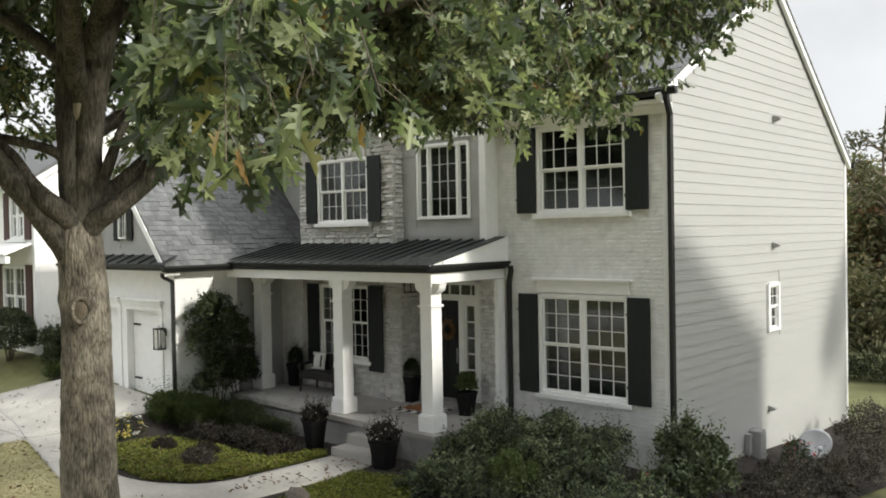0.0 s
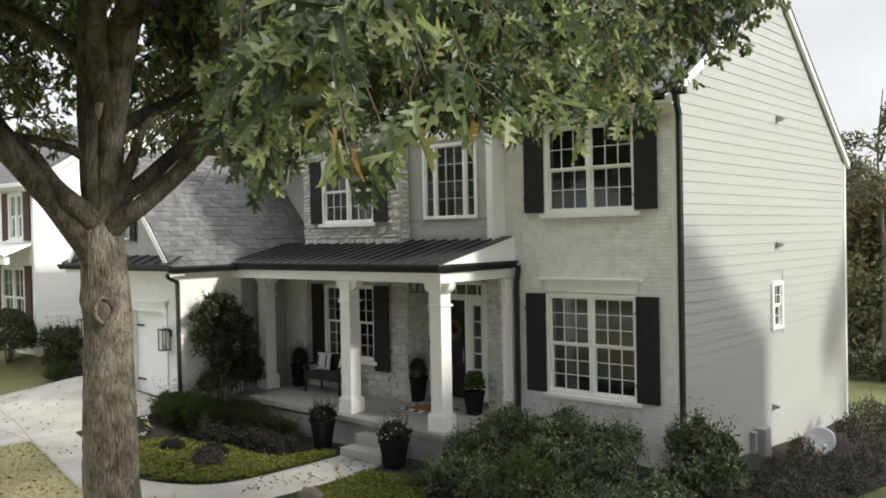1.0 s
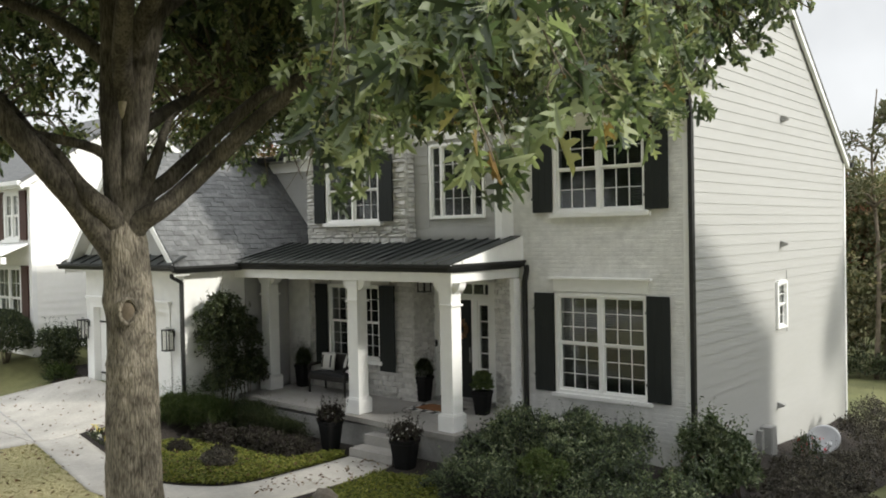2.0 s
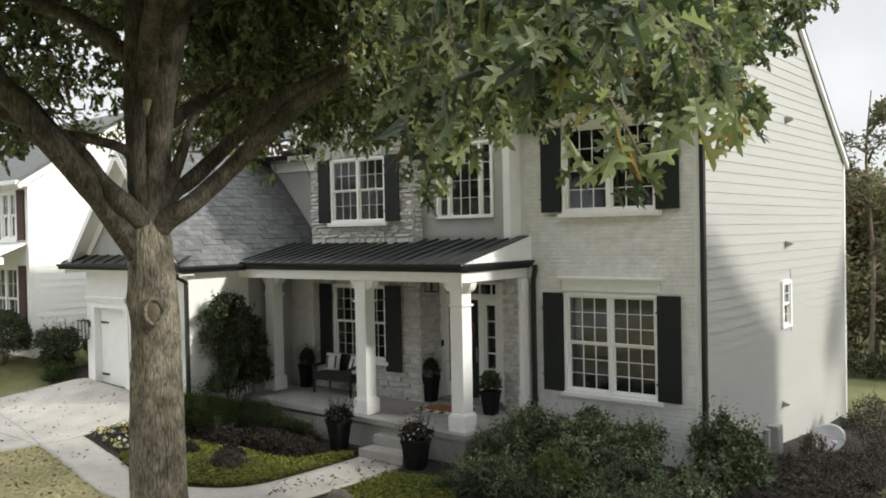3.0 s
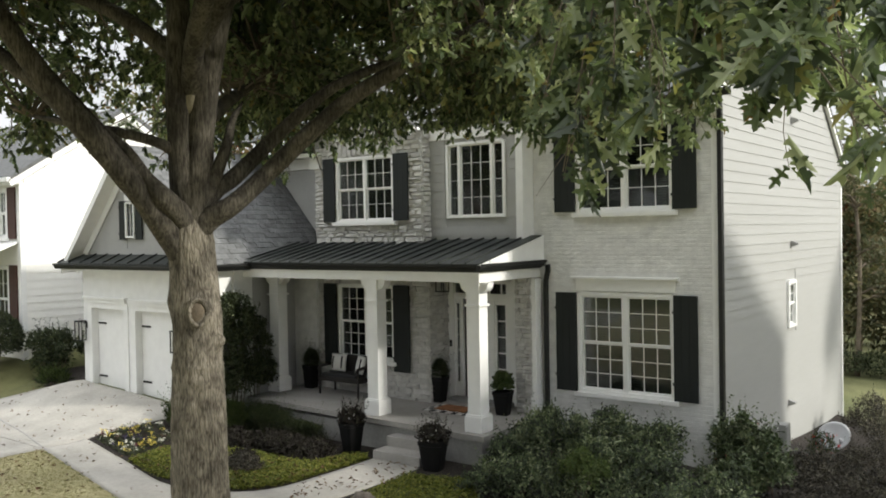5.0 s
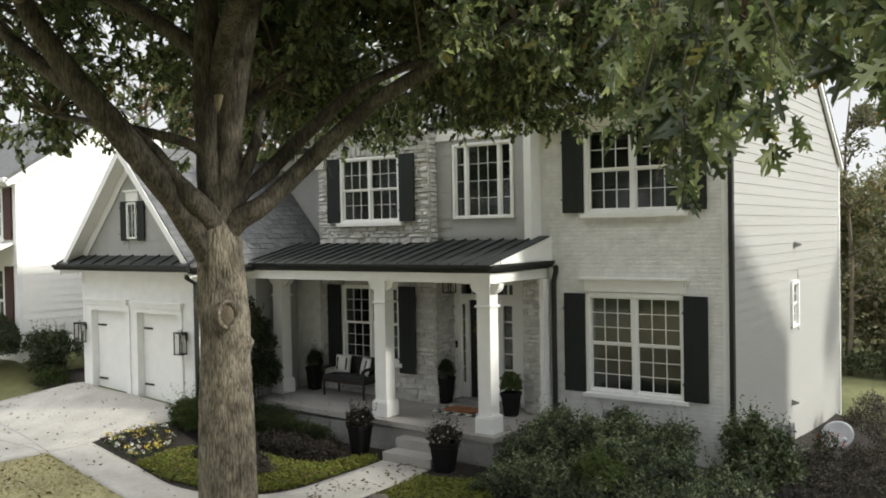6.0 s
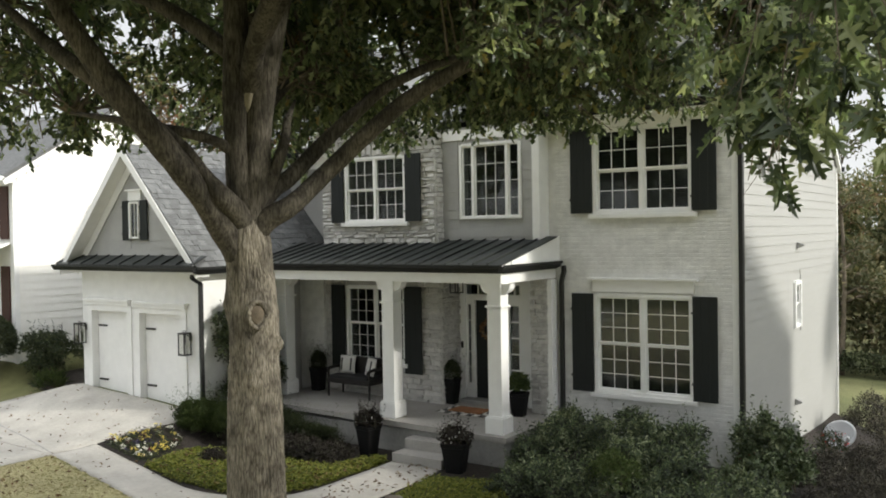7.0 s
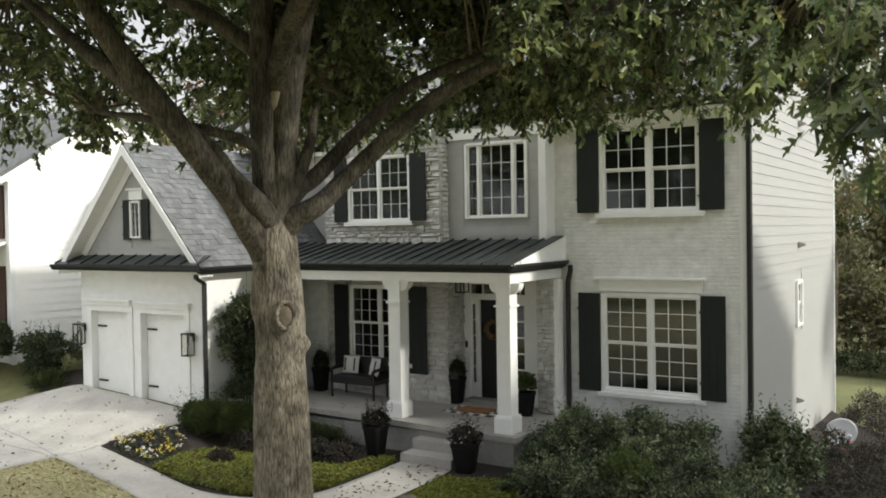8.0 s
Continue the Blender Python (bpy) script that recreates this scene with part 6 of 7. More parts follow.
sheet("flower_bed", M["soil"], RBED, -4.4, 2.6, -5.8, 8.6, 0.09, 0.018, "dark mulched bed along the house", "flower bed")


def carpet(name, test, x0, x1, y0, y1, n, size, material, label, category, seed, lift=0.02, flat=0.6, kind="plain", high=0.05):
    """Low leaves strewn over a piece of the ground."""
    rng = np.random.default_rng(seed)
    xy = [(x, y) for x, y in zip(rng.uniform(x0, x1, n * 3), rng.uniform(y0, y1, n * 3)) if test(x, y)][:n]
    p = np.array([(x, y, gz(x, y) + lift) for x, y in xy])
    p[:, 2] += high * rng.random(len(p))
    w = unit(rng, len(p))
    w[:, 2] = np.abs(w[:, 2]) * (1 - flat) + 0.02
    up = np.array([0, 0, 1.0]) + unit(rng, len(p)) * 0.3
    return tagged(part(name, leaf_mesh(name, p, w, up, size * rng.uniform(0.6, 1.3, len(p)), kind, material), material, None), label, category, kind="stuff")


carpet("ground_cover", lambda x, y: COVER(x, y) and min(math.hypot(x - mx, y - my) for mx, my in MOUNDS) > 0.27, -9, -4.8, -6.2, -2.8, 24000, 0.06, LIME, "lime-green creeping ground cover with fallen leaves", "ground cover", 41, high=0.07)
carpet("ground_cover", in_poly([(-4.1, -3.4), (-3.95, -4.5), (-3.75, -5.5), (-2.4, -5.2), (-2.2, -4.0), (-3.1, -3.0)]), -4.5, -2.1, -5.6, -2.8, 6000, 0.06, LIME, "lime-green ground cover beside the walk", "ground cover", 42, high=0.06)
prng = random.Random(57)
PLANTS = []   # pansy plants: place and colour
for attempt in range(900):
    px, py = prng.uniform(-10.3, -8.4), prng.uniform(-5.75, -4.1)
    if PANSY(px, py) and all(math.hypot(px - q[0], py - q[1]) > 0.135 for q in PLANTS):
        PLANTS.append((px, py, prng.choice(("white", "white", "yellow", "yellow", "white", "yellow", "violet", "burgundy"))))


def near_plant(colour, reach):
    return lambda x, y: PANSY(x, y) and any(math.hypot(x - q[0], y - q[1]) < reach for q in PLANTS if colour in (None, q[2]))


for k, (nm, col) in enumerate((("white", (0.75, 0.74, 0.68)), ("yellow", (0.72, 0.58, 0.14)), ("violet", (0.06, 0.04, 0.13)), ("burgundy", (0.12, 0.03, 0.04)))):
    carpet("pansies", near_plant(nm, 0.06), -10.4, -8.4, -5.8, -4.1, 1100, 0.055, petal(nm + "_petal", col), nm + " pansies in the mulched bed", "flowers", 50 + k, lift=0.09, flat=0.5, high=0.06)
carpet("pansy_leaves", near_plant(None, 0.09), -10.4, -8.4, -5.8, -4.1, 2600, 0.045, DARK, "low dark pansy foliage", "flowers", 58, high=0.1, flat=0.3)

LAWN = in_poly([(x, y - 0.03) for x, y in WALK_OUT[:7]] + [(-4.15, -5.95), (-2.5, -5.45), (1.6, -3.6), (2.0, -3.3), (7.9, -3.3), (7.9, -24), (-10.9, -24), (-10.35, -7.2)])
sheet("front_lawn", M["lawn"], LAWN, -11.28, 7.92, -24, -3.3, 0.12, 0.012, "dry straw-coloured front lawn with fallen leaves", "lawn")
carpet("lawn_grass", lambda x, y: LAWN(x, y) and y < -6.2, -10.4, -6, -9.5, -6.2, 30000, 0.036, GRASS, "short dry grass blades", "grass", 61, kind="blade", flat=0.45, high=0.0)
carpet("fallen_leaves", lambda x, y: LAWN(x, y), -14, 0, -10, -5.0, 700, 0.085, FALLEN, "brown fallen oak leaves on the lawn", "fallen leaves", 62, kind="oak_far", flat=0.95, lift=0.03, high=0.02)
carpet("fallen_leaves", lambda x, y: y < -2.9 and not LAWN(x, y) and not BED(x, y) and not RBED(x, y), -15, -3.8, -7.3, -3.5, 190, 0.06, FALLEN, "brown fallen oak leaves on the concrete", "fallen leaves", 63, kind="oak_far", flat=0.96, lift=0.05, high=0.01)
carpet("fallen_leaves", COVER, -9, -4.8, -6.2, -3, 260, 0.08, FALLEN, "brown fallen oak leaves in the ground cover", "fallen leaves", 64, kind="oak_far", flat=0.9, lift=0.09, high=0.02)

carpet("fallen_leaves", in_poly([(-5.2, -2.9), (-4.2, -2.9), (-4.0, -4.2), (-4.6, -5.6), (-5.0, -5.0)]), -5.4, -3.8, -5.8, -2.8, 80, 0.075, FALLEN, "red-brown fallen oak leaves on the walk before the steps", "fallen leaves", 65, kind="oak_far", flat=0.96, lift=0.05, high=0.01)


def boulder(x, y, r, h, seed):
    bm = bmesh.new()
    bmesh.ops.create_icosphere(bm, subdivisions=4, radius=1.0)
    for v in bm.verts:
        d = v.co.normalized()
        k = 1 + 0.22 * noise.noise(d * 1.6 + Vector((seed, 0, 0))) + 0.08 * noise.noise(d * 5)
        v.co = Vector((d.x * r * k, d.y * r * 0.8 * k, max(-0.4, d.z) * h * k))
    for f in bm.faces:
        f.smooth = True
    ob = part("boulder", bm, M["rock"], None)
    ob.location = (x, y, gz(x, y) + h * 0.25)
    return tagged(ob, "rounded brown-grey boulder in the bed", "rock")


boulder(-6.4, -4.98, 0.29, 0.2, 3.0)
boulder(-3.62, -5.0, 0.22, 0.17, 8.0)

# ---- porch furniture and planters ----
def planter(name, label, m, h, r0, r1, plant, seed, group=""):
    """A tall tapered black planter with soil and a plant in it."""
    rng = np.random.default_rng(seed)
    t = thing(name, label, "planter", m, group)
    bm = bmesh.new()
    ring = []
    for z, r in ((0.0, r0 * 0.96), (0.02, r0), (h - 0.07, r1 * 0.97), (h - 0.06, r1 * 1.04), (h, r1 * 1.05), (h, r1 * 0.9), (h - 0.06, r1 * 0.88)):
        ring.append([bm.verts.new((r * (abs(math.cos(a)) ** 0.35) * math.copysign(1, math.cos(a)), r * (abs(math.sin(a)) ** 0.35) * math.copysign(1, math.sin(a)), z)) for a in np.linspace(0, 2 * math.pi, 24, endpoint=False) + 0.13])
    for a, b in zip(ring, ring[1:]):
        for k in range(24):
            bm.faces.new((a[k], a[(k + 1) % 24], b[(k + 1) % 24], b[k]))
    bm.faces.new(ring[0][::-1])
    bm.faces.new(ring[-1])
    part("pot", bm, M["black_pot"], t, "tapered black pot")
    if plant == "boxwood":
        bl = [(0, 0, h + 0.06, r1 * 1.05, r1 * 1.05, 0.20), (0.03, 0.0, h + 0.16, r1 * 0.8, r1 * 0.8, 0.16)]
        tagged(part("foliage", bush_leaves(rng, bl, 1900, 0.085, "blade", DARK, upright=0.9, shoots=40, rough=0.4), DARK, t, "feathery dark evergreen"), kind="stuff")
    elif plant == "fern":
        bl = [(0, 0, h + 0.14, r1 * 1.15, r1 * 1.15, 0.2)]
        tagged(part("foliage", bush_leaves(rng, bl, 1500, 0.06, "plain", BRIGHT, upright=0.7), BRIGHT, t, "fresh green leaves"), kind="stuff")
    elif plant == "mixed":
        bl = [(0, 0, h + 0.07, r1 * 1.2, r1 * 1.2, 0.14)]
        tagged(part("foliage", bush_leaves(rng, bl, 900, 0.06, "plain", PLUM, upright=0.5, shoots=34, rough=0.55), PLUM, t, "dark plum foliage"), kind="stuff")
        wh = petal("white_bloom", (0.7, 0.68, 0.66))
        tagged(part("flower", bush_leaves(rng, bl, 26, 0.05, "plain", wh, "flower", shell=1.0), wh, t, "white flowers"), kind="stuff")
    return t


planter("planter", "tapered black planter with dark plum foliage and white flowers", pose(-3.98, -2.80, 0.05, 0, 0, 12), 0.52, 0.15, 0.215, "mixed", 81, "step planters")
planter("planter", "tapered black planter with dark plum foliage beside the steps", pose(-5.95, -2.70, 0.08, 0, 0, -8), 0.55, 0.13, 0.19, "mixed", 82, "step planters")
planter("planter", "tall black planter with a dark evergreen beside the door", pose(-5.70, -0.33, porch_z(-5.70), 0, 0, 5), 0.52, 0.13, 0.18, "boxwood", 83, "door planters")
planter("planter", "tall black planter with fresh green leaves beside the door", pose(-3.98, -0.58, porch_z(-3.98), 0, 0, 9), 0.45, 0.12, 0.17, "fern", 84, "door planters")
planter("planter", "tall black planter in the porch corner", pose(-8.88, -0.80, porch_z(-8.88), 0, 0, 0), 0.50, 0.12, 0.155, "boxwood", 85)

bench = thing("settee", "dark wicker settee with white cushions on the porch", "bench", pose(-7.72, -0.90, porch_z(-7.72)))
part("seat", boxes((-0.58, 0.58, -0.28, 0.26, 0.30, 0.40), bevel=0.02), M["wicker"], bench)
part("backrest", boxes((-0.58, 0.58, 0.20, 0.27, 0.40, 0.82), bevel=0.03), M["wicker"], bench)
part("seat_cushion", boxes((-0.50, 0.50, -0.27, 0.20, 0.40, 0.47), bevel=0.025), M["dark_cloth"], bench, "dark grey seat cushion")
for x in (-0.55, 0.55):
    part("armrest", tube(bmesh.new(), smooth_path([(x, 0.24, 0.60), (x, 0.0, 0.61), (x, -0.24, 0.59), (x, -0.29, 0.52)], 4), [0.035] * 13, 8), M["wicker"], bench)
    for y in (-0.25, 0.22):
        part("leg", tube(bmesh.new(), [(x, y, 0.0), (x, y, 0.3), (x, y, 0.58)], [0.022, 0.026, 0.026], 8), M["wicker"], bench)


def pillow(m, label):
    bm = bmesh.new()
    n = 12
    for sgn in (1, -1):
        g = [[bm.verts.new(((i / n - 0.5) * 0.40 * (1 - 0.06 * math.cos(math.pi * (j / n - 0.5))), sgn * 0.075 * (max(0.0, math.sin(math.pi * i / n) * math.sin(math.pi * j / n)) ** 0.5), (j / n) * 0.38)) for j in range(n + 1)] for i in range(n + 1)]
        for i in range(n):
            for j in range(n):
                bm.faces.new((g[i][j], g[i + 1][j], g[i + 1][j + 1], g[i][j + 1])).smooth = True
    bmesh.ops.remove_doubles(bm, verts=bm.verts, dist=1e-4)
    bmesh.ops.recalc_face_normals(bm, faces=bm.faces)
    t = part("pillow", bm, M["white_cloth"], None)
    t.matrix_basis = m
    for x in (-0.11, 0.11):
        part("stripe", boxes((x - 0.012, x + 0.012, -0.074, -0.05, 0.06, 0.32)), M["dark_cloth"], t, "dark woven stripe")
    return tagged(t, label, "pillow", "settee pillows")


pillow(pose(-7.97, -0.90, porch_z(-7.97) + 0.47, -12, 0, 8), "white pillow with two dark stripes on the settee")
pillow(pose(-7.36, -0.92, porch_z(-7.36) + 0.47, -14, 0, -24), "white pillow with two dark stripes leaning on the armrest")

rug = thing("rug", "black and white checked rug before the front door", "rug", pose(-5.02, -0.80, porch_z(-5.02) + 0.002))
for i in range(9):
    for j in range(5):
        part("square", boxes((-0.585 + i * 0.13, -0.455 + i * 0.13, -0.35 + j * 0.14, -0.21 + j * 0.14, 0.0, 0.008)), M["white_cloth"] if (i + j) % 2 else M["dark_cloth"], rug)
mat_ob = part("doormat", boxes((-0.36, 0.36, -0.21, 0.21, 0.0, 0.022), bevel=0.006), M["coir"], None)
mat_ob.location = (-4.98, -0.76, porch_z(-4.96) + 0.011)
tagged(mat_ob, "reddish-brown coir doormat on the rug", "doormat")

wreath = thing("wreath", "round orange-brown autumn wreath on the front door", "wreath", pose(-5.07, DOOR_Y + 0.02, 2.12))
ring = [(0.15 * math.cos(a), 0, 0.15 * math.sin(a)) for a in np.linspace(0, 2 * math.pi, 25)]
part("ring", tube(bmesh.new(), ring, [0.035] * 25, 8, 0.3), M["twig"], wreath)
rng = np.random.default_rng(77)
aa = rng.uniform(0, 2 * math.pi, 420)
WRE = leaf_mat("wreath_leaf", [(0.0, (0.10, 0.05, 0.02)), (0.6, (0.24, 0.12, 0.05)), (1.0, (0.35, 0.22, 0.10))], 0.7, 0.2)
pp = np.stack([0.155 * np.cos(aa), -0.02 - 0.02 * rng.random(420), 0.155 * np.sin(aa)], 1) + rng.normal(size=(420, 3)) * [0.022, 0.008, 0.022]
tagged(part("leaves", leaf_mesh("leaves", pp, unit(rng, 420), unit(rng, 420) + [0, -1, 0], rng.uniform(0.035, 0.06, 420), "plain", WRE), WRE, wreath), kind="stuff")


def wall_lantern(m, group, label="tall black glass box lantern on the wall"):
    t = thing("wall_lantern", label, "lamp", m, group)
    w, h = 0.085, 0.42
    part("back_plate", boxes((-0.035, 0.035, -0.02, 0.0, h - 0.16, h - 0.02), bevel=0.004), M["black"], t)
    part("arm", boxes((-0.02, 0.02, -0.09, -0.02, h - 0.06, h - 0.03)), M["black"], t)
    for x in (-w, w):
        for y in (-0.075 - 2 * w, -0.075):
            part("bar", boxes((x - 0.009, x + 0.009, y - 0.009, y + 0.009, 0.0, h)), M["black"], t)
    part("base", boxes((-w - 0.012, w + 0.012, -0.087 - 2 * w, -0.063, -0.015, 0.008)), M["black"], t)
    part("top", boxes((-w - 0.012, w + 0.012, -0.087 - 2 * w, -0.063, h - 0.008, h + 0.02)), M["black"], t)
    part("loop", tube(bmesh.new(), [(-0.04, -0.16, h + 0.02), (-0.04, -0.16, h + 0.06), (0.04, -0.16, h + 0.06), (0.04, -0.16, h + 0.02)], [0.006] * 4, 6), M["black"], t)
    part("glass", boxes((-w + 0.004, w - 0.004, -0.071 - 2 * w, -0.079, 0.01, h - 0.01)), M["lantern_glass"], t).visible_shadow = False
    part("candle", lathe(bmesh.new(), [(0.016, 0.0), (0.016, 0.16), (0.010, 0.165), (0.012, 0.21), (0.002, 0.25)], 10, 0, -0.16), M["trim"], t, "white candle lamp")
    return t


lamp = wall_lantern(pose(-9.93, GAR_Y, 1.76), "garage lanterns")
copy_thing(lamp, pose(-13.44, GAR_Y, 1.80))
pend = thing("hanging_lantern", "black glass lantern hanging from the porch ceiling", "lamp", pose(-5.25, -0.75, 2.94))
for x in (-0.09, 0.09):
    for y in (-0.09, 0.09):
        part("bar", boxes((x - 0.008, x + 0.008, y - 0.008, y + 0.008, 0.0, 0.26)), M["black"], pend)
part("base", boxes((-0.1, 0.1, -0.1, 0.1, -0.012, 0.006)), M["black"], pend)
part("top", boxes((-0.1, 0.1, -0.1, 0.1, 0.254, 0.272)), M["black"], pend)
part("rod", tube(bmesh.new(), [(0, 0, 0.27), (0, 0, 0.41)], [0.008, 0.008], 8), M["black"], pend)
part("doorbell", boxes((-5.72, -5.67, DOOR_Y - 0.045, DOOR_Y - 0.02, 1.72, 1.86), bevel=0.005), M["black"], house, "small black doorbell")

# ---- fittings on the gable wall ----
def vent(y, z):
    t = part("wall_vent", prism(bmesh.new(), [(0.0, 0.0), (0.14, -0.05), (0.14, -0.08), (0.0, -0.13)], "y", -0.06, 0.06), M["steel"], None)
    t.matrix_basis = pose(0.012, y, z)
    return tagged(t, "small grey hooded vent on the gable wall", "vent", "gable vents")


vent(4.55, 6.38)
vent(4.45, 3.80)
vent(4.15, 0.52)
ub = thing("utility_box", "grey electricity meter and service box on the wall", "utility box", pose(0.012, 3.22, -0.60))
part("box", boxes((0.0, 0.22, -0.14, 0.16, 0.0, 0.80), bevel=0.012), M["steel"], ub)
part("door", boxes((0.22, 0.232, -0.12, 0.14, 0.04, 0.76), bevel=0.004), M["steel"], ub)
part("meter", tube(bmesh.new(), [(0.0, 0.34, 0.22), (0.12, 0.34, 0.22), (0.16, 0.34, 0.22)], [0.085, 0.085, 0.06], 16), M["steel"], ub, "round glass-faced meter")
part("conduit", tube(bmesh.new(), [(0.05, -0.26, -0.2), (0.05, -0.26, 0.70)], [0.03, 0.03], 8), M["steel"], ub)
part("box", boxes((0.0, 0.10, -0.32, -0.18, 0.38, 0.76), bevel=0.01), M["steel"], ub)

dish = thing("satellite_dish", "round pale grey satellite dish on a thin pole", "dish", pose(0.83, 4.32, gz(0.83, 4.32)))
dz = -0.17 - gz(0.83, 4.32)
bm = bmesh.new()
rows = []
for k in range(8):
    r = 0.325 * k / 7
    rows.append([bm.verts.new((r * math.cos(a), r * 0.86 * math.sin(a), 0.34 * r * r)) for a in np.linspace(0, 2 * math.pi, 32, endpoint=False)])
for a, b in zip(rows, rows[1:]):
    for k in range(32):
        bm.faces.new((a[k], a[(k + 1) % 32], b[(k + 1) % 32], b[k])).smooth = True
bmesh.ops.remove_doubles(bm, verts=bm.verts, dist=1e-4)
bmesh.ops.solidify(bm, geom=bm.faces[:], thickness=0.012)
reflector = part("reflector", bm, M["dish"], dish)
reflector.matrix_basis = look((0, 0, dz), (-1.2, 3.4, dz - 0.8)) @ pose(0, 0, 0, 0, 0, 20)
part("pole", tube(bmesh.new(), [(0, 0, -0.15), (0, 0, dz - 0.06), (0.0, 0.04, dz)], [0.022] * 3, 10), M["steel"], dish, "grey steel pole")
part("arm", tube(bmesh.new(), [(0, -0.02, dz - 0.28), (0.14, -0.24, dz - 0.16), (0.22, -0.36, dz - 0.02)], [0.014] * 3, 8), M["steel"], dish)
part("receiver", tube(bmesh.new(), [(0.22, -0.36, dz - 0.04), (0.20, -0.31, dz + 0.02)], [0.035, 0.045], 10), M["dish"], dish)

# ---- the house next door ----
nb = thing("neighbor_house", "white lap-sided two-storey house with grey gabled roof", "house")
NX, NY0, NY1, NPY, NPZ, NEZ = -16.4, -3.33, 2.45, -0.44, 7.55, 5.75
bm = wall_bm("x", NX, -0.25, NY0, NY1, 0.2, NEZ)
prism(bm, [(NY0, NEZ), (NY1, NEZ), (NPY, NPZ)], "x", NX - 0.25, NX)
nbw = part("wall", bm, M["white_siding"], nb, "sunlit white lap-sided gable wall")
z = 0.4
while z < NPZ - 0.3:
    k = 1.0 if z + 0.2 < NEZ else max(0.02, (NPZ - z - 0.2) / (NPZ - NEZ))
    lap_board("siding_board", M["white_siding"], "x", NX, NPY + (NY0 + 0.1 - NPY) * k, NPY + (NY1 - 0.1 - NPY) * k, z, 0.195, nbw)
    z += 0.19
NW1, NW2 = (-17.85, -17.0, 4.15, 5.38), (-18.4, -17.0, 1.75, 3.42)
part("wall", wall_bm("y", NY0, 0.25, -26.0, NX - 0.25, 0.2, NEZ, [NW1, NW2]), M["white_siding"], nb)
part("wall", boxes((-26.0, NX - 0.25, NY1 - 0.25, NY1, 0.2, NEZ), (-26.0, -25.75, NY0 + 0.25, NY1 - 0.25, 0.2, NEZ)), M["white_siding"], nb)
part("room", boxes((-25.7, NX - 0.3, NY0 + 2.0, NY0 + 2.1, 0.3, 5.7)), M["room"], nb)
window("window", NW1, NY0 - 0.01, "y", nb, 2, 2, label="white sash window", units=2, upper=0.5, blinds=False)
window("window", NW2, NY0 - 0.01, "y", nb, 2, 2, label="white sash window", units=2, upper=0.5, blinds=False)
for z0, z1 in ((4.12, 5.42), (1.72, 3.46)):
    part("shutter", boxes((NW1[1] + 0.05, NW1[1] + 0.42, NY0 - 0.05, NY0 - 0.01, z0, z1), bevel=0.01), M["red_shutter"], nb, "red-brown shutter")
    part("shutter", boxes((NW1[0] - 0.42, NW1[0] - 0.05, NY0 - 0.05, NY0 - 0.01, z0, z1) if z0 > 3 else (NW2[0] - 0.42, NW2[0] - 0.05, NY0 - 0.05, NY0 - 0.01, z0, z1), bevel=0.01), M["red_shutter"], nb)
for p, q in (((NY0 - 0.3, NEZ - 0.16), (NPY, NPZ + 0.03)), ((NPY, NPZ + 0.03), (NY1 + 0.3, NEZ - 0.16))):
    part("roof", slab(bmesh.new(), p, q, -26.2, NX + 0.22, 0.09), M["shingle"], nb, "grey shingled roof")
    part("rake_board", slab(bmesh.new(), (p[0], p[1] - 0.17), (q[0], q[1] - 0.17), NX + 0.03, NX + 0.2, 0.16), M["trim"], nb)
part("soffit", boxes((-26.0, NX + 0.1, NY0 - 0.28, NY0 - 0.0, 5.48, 5.54), bevel=0.004), M["trim"], nb)
part("gutter", boxes((-26.2, NX + 0.2, NY0 - 0.42, NY0 - 0.3, 5.52, 5.64), bevel=0.02), M["trim"], nb, "white gutter")
part("corner_board", boxes((NX - 0.1, NX + 0.03, NY0 - 0.03, NY0 + 0.1, 0.2, 5.5)), M["trim"], nb)
part("roof", slab(bmesh.new(), (NY0 - 0.75, 3.72), (NY0, 4.02), -26.0, NX - 0.1, 0.05), M["trim"], nb, "white shed roof over the lower window")
part("beam", boxes((-26.0, NX - 0.12, NY0 - 0.72, NY0 - 0.6, 3.52, 3.70)), M["trim"], nb)
shrub("clipped_bush", "clipped round green bush before the white house", "shrub", [(-16.6, -4.0, 0.68, 0.74, 0.66, 0.66)], 11000, 0.065, DARK, 91, shell=0.75, shoots=0, rough=0.08)
shrub("shrub", "dark green leafy shrub beside the driveway", "shrub", [(-15.6, -3.0, 0.62, 0.62, 0.6, 0.46), (-15.25, -3.1, 0.5, 0.4, 0.4, 0.36), (-15.5, -3.2, 0.35, 0.4, 0.4, 0.3)], 5200, 0.075, DARK, 92, clumps=14)
shrub("shrub", "dark green hedge behind the driveway", "shrub", [(-15.2, -1.7, 0.55, 0.75, 0.8, 0.58)], 4200, 0.06, DARK, 93, shell=0.7, shoots=10, rough=0.12)
shrub("daylily", "clump of green strap leaves at the garage corner", "plant", [(-14.7, -3.55, 0.08, 0.35, 0.3, 0.22)], 420, 0.22, BRIGHT, 94, kind="blade", upright=0.9, nst=3)
sheet("flower_bed", M["soil"], in_poly([(-13.7, -3.0), (-13.8, -3.6), (-14.6, -3.75), (-15.8, -3.5), (-16.2, -2.8), (-15, -1.2), (-13.7, -1.2)]), -16.3, -13.6, -3.9, -1.1, 0.12, 0.018, "dark mulched bed at the garage corner", "flower bed")

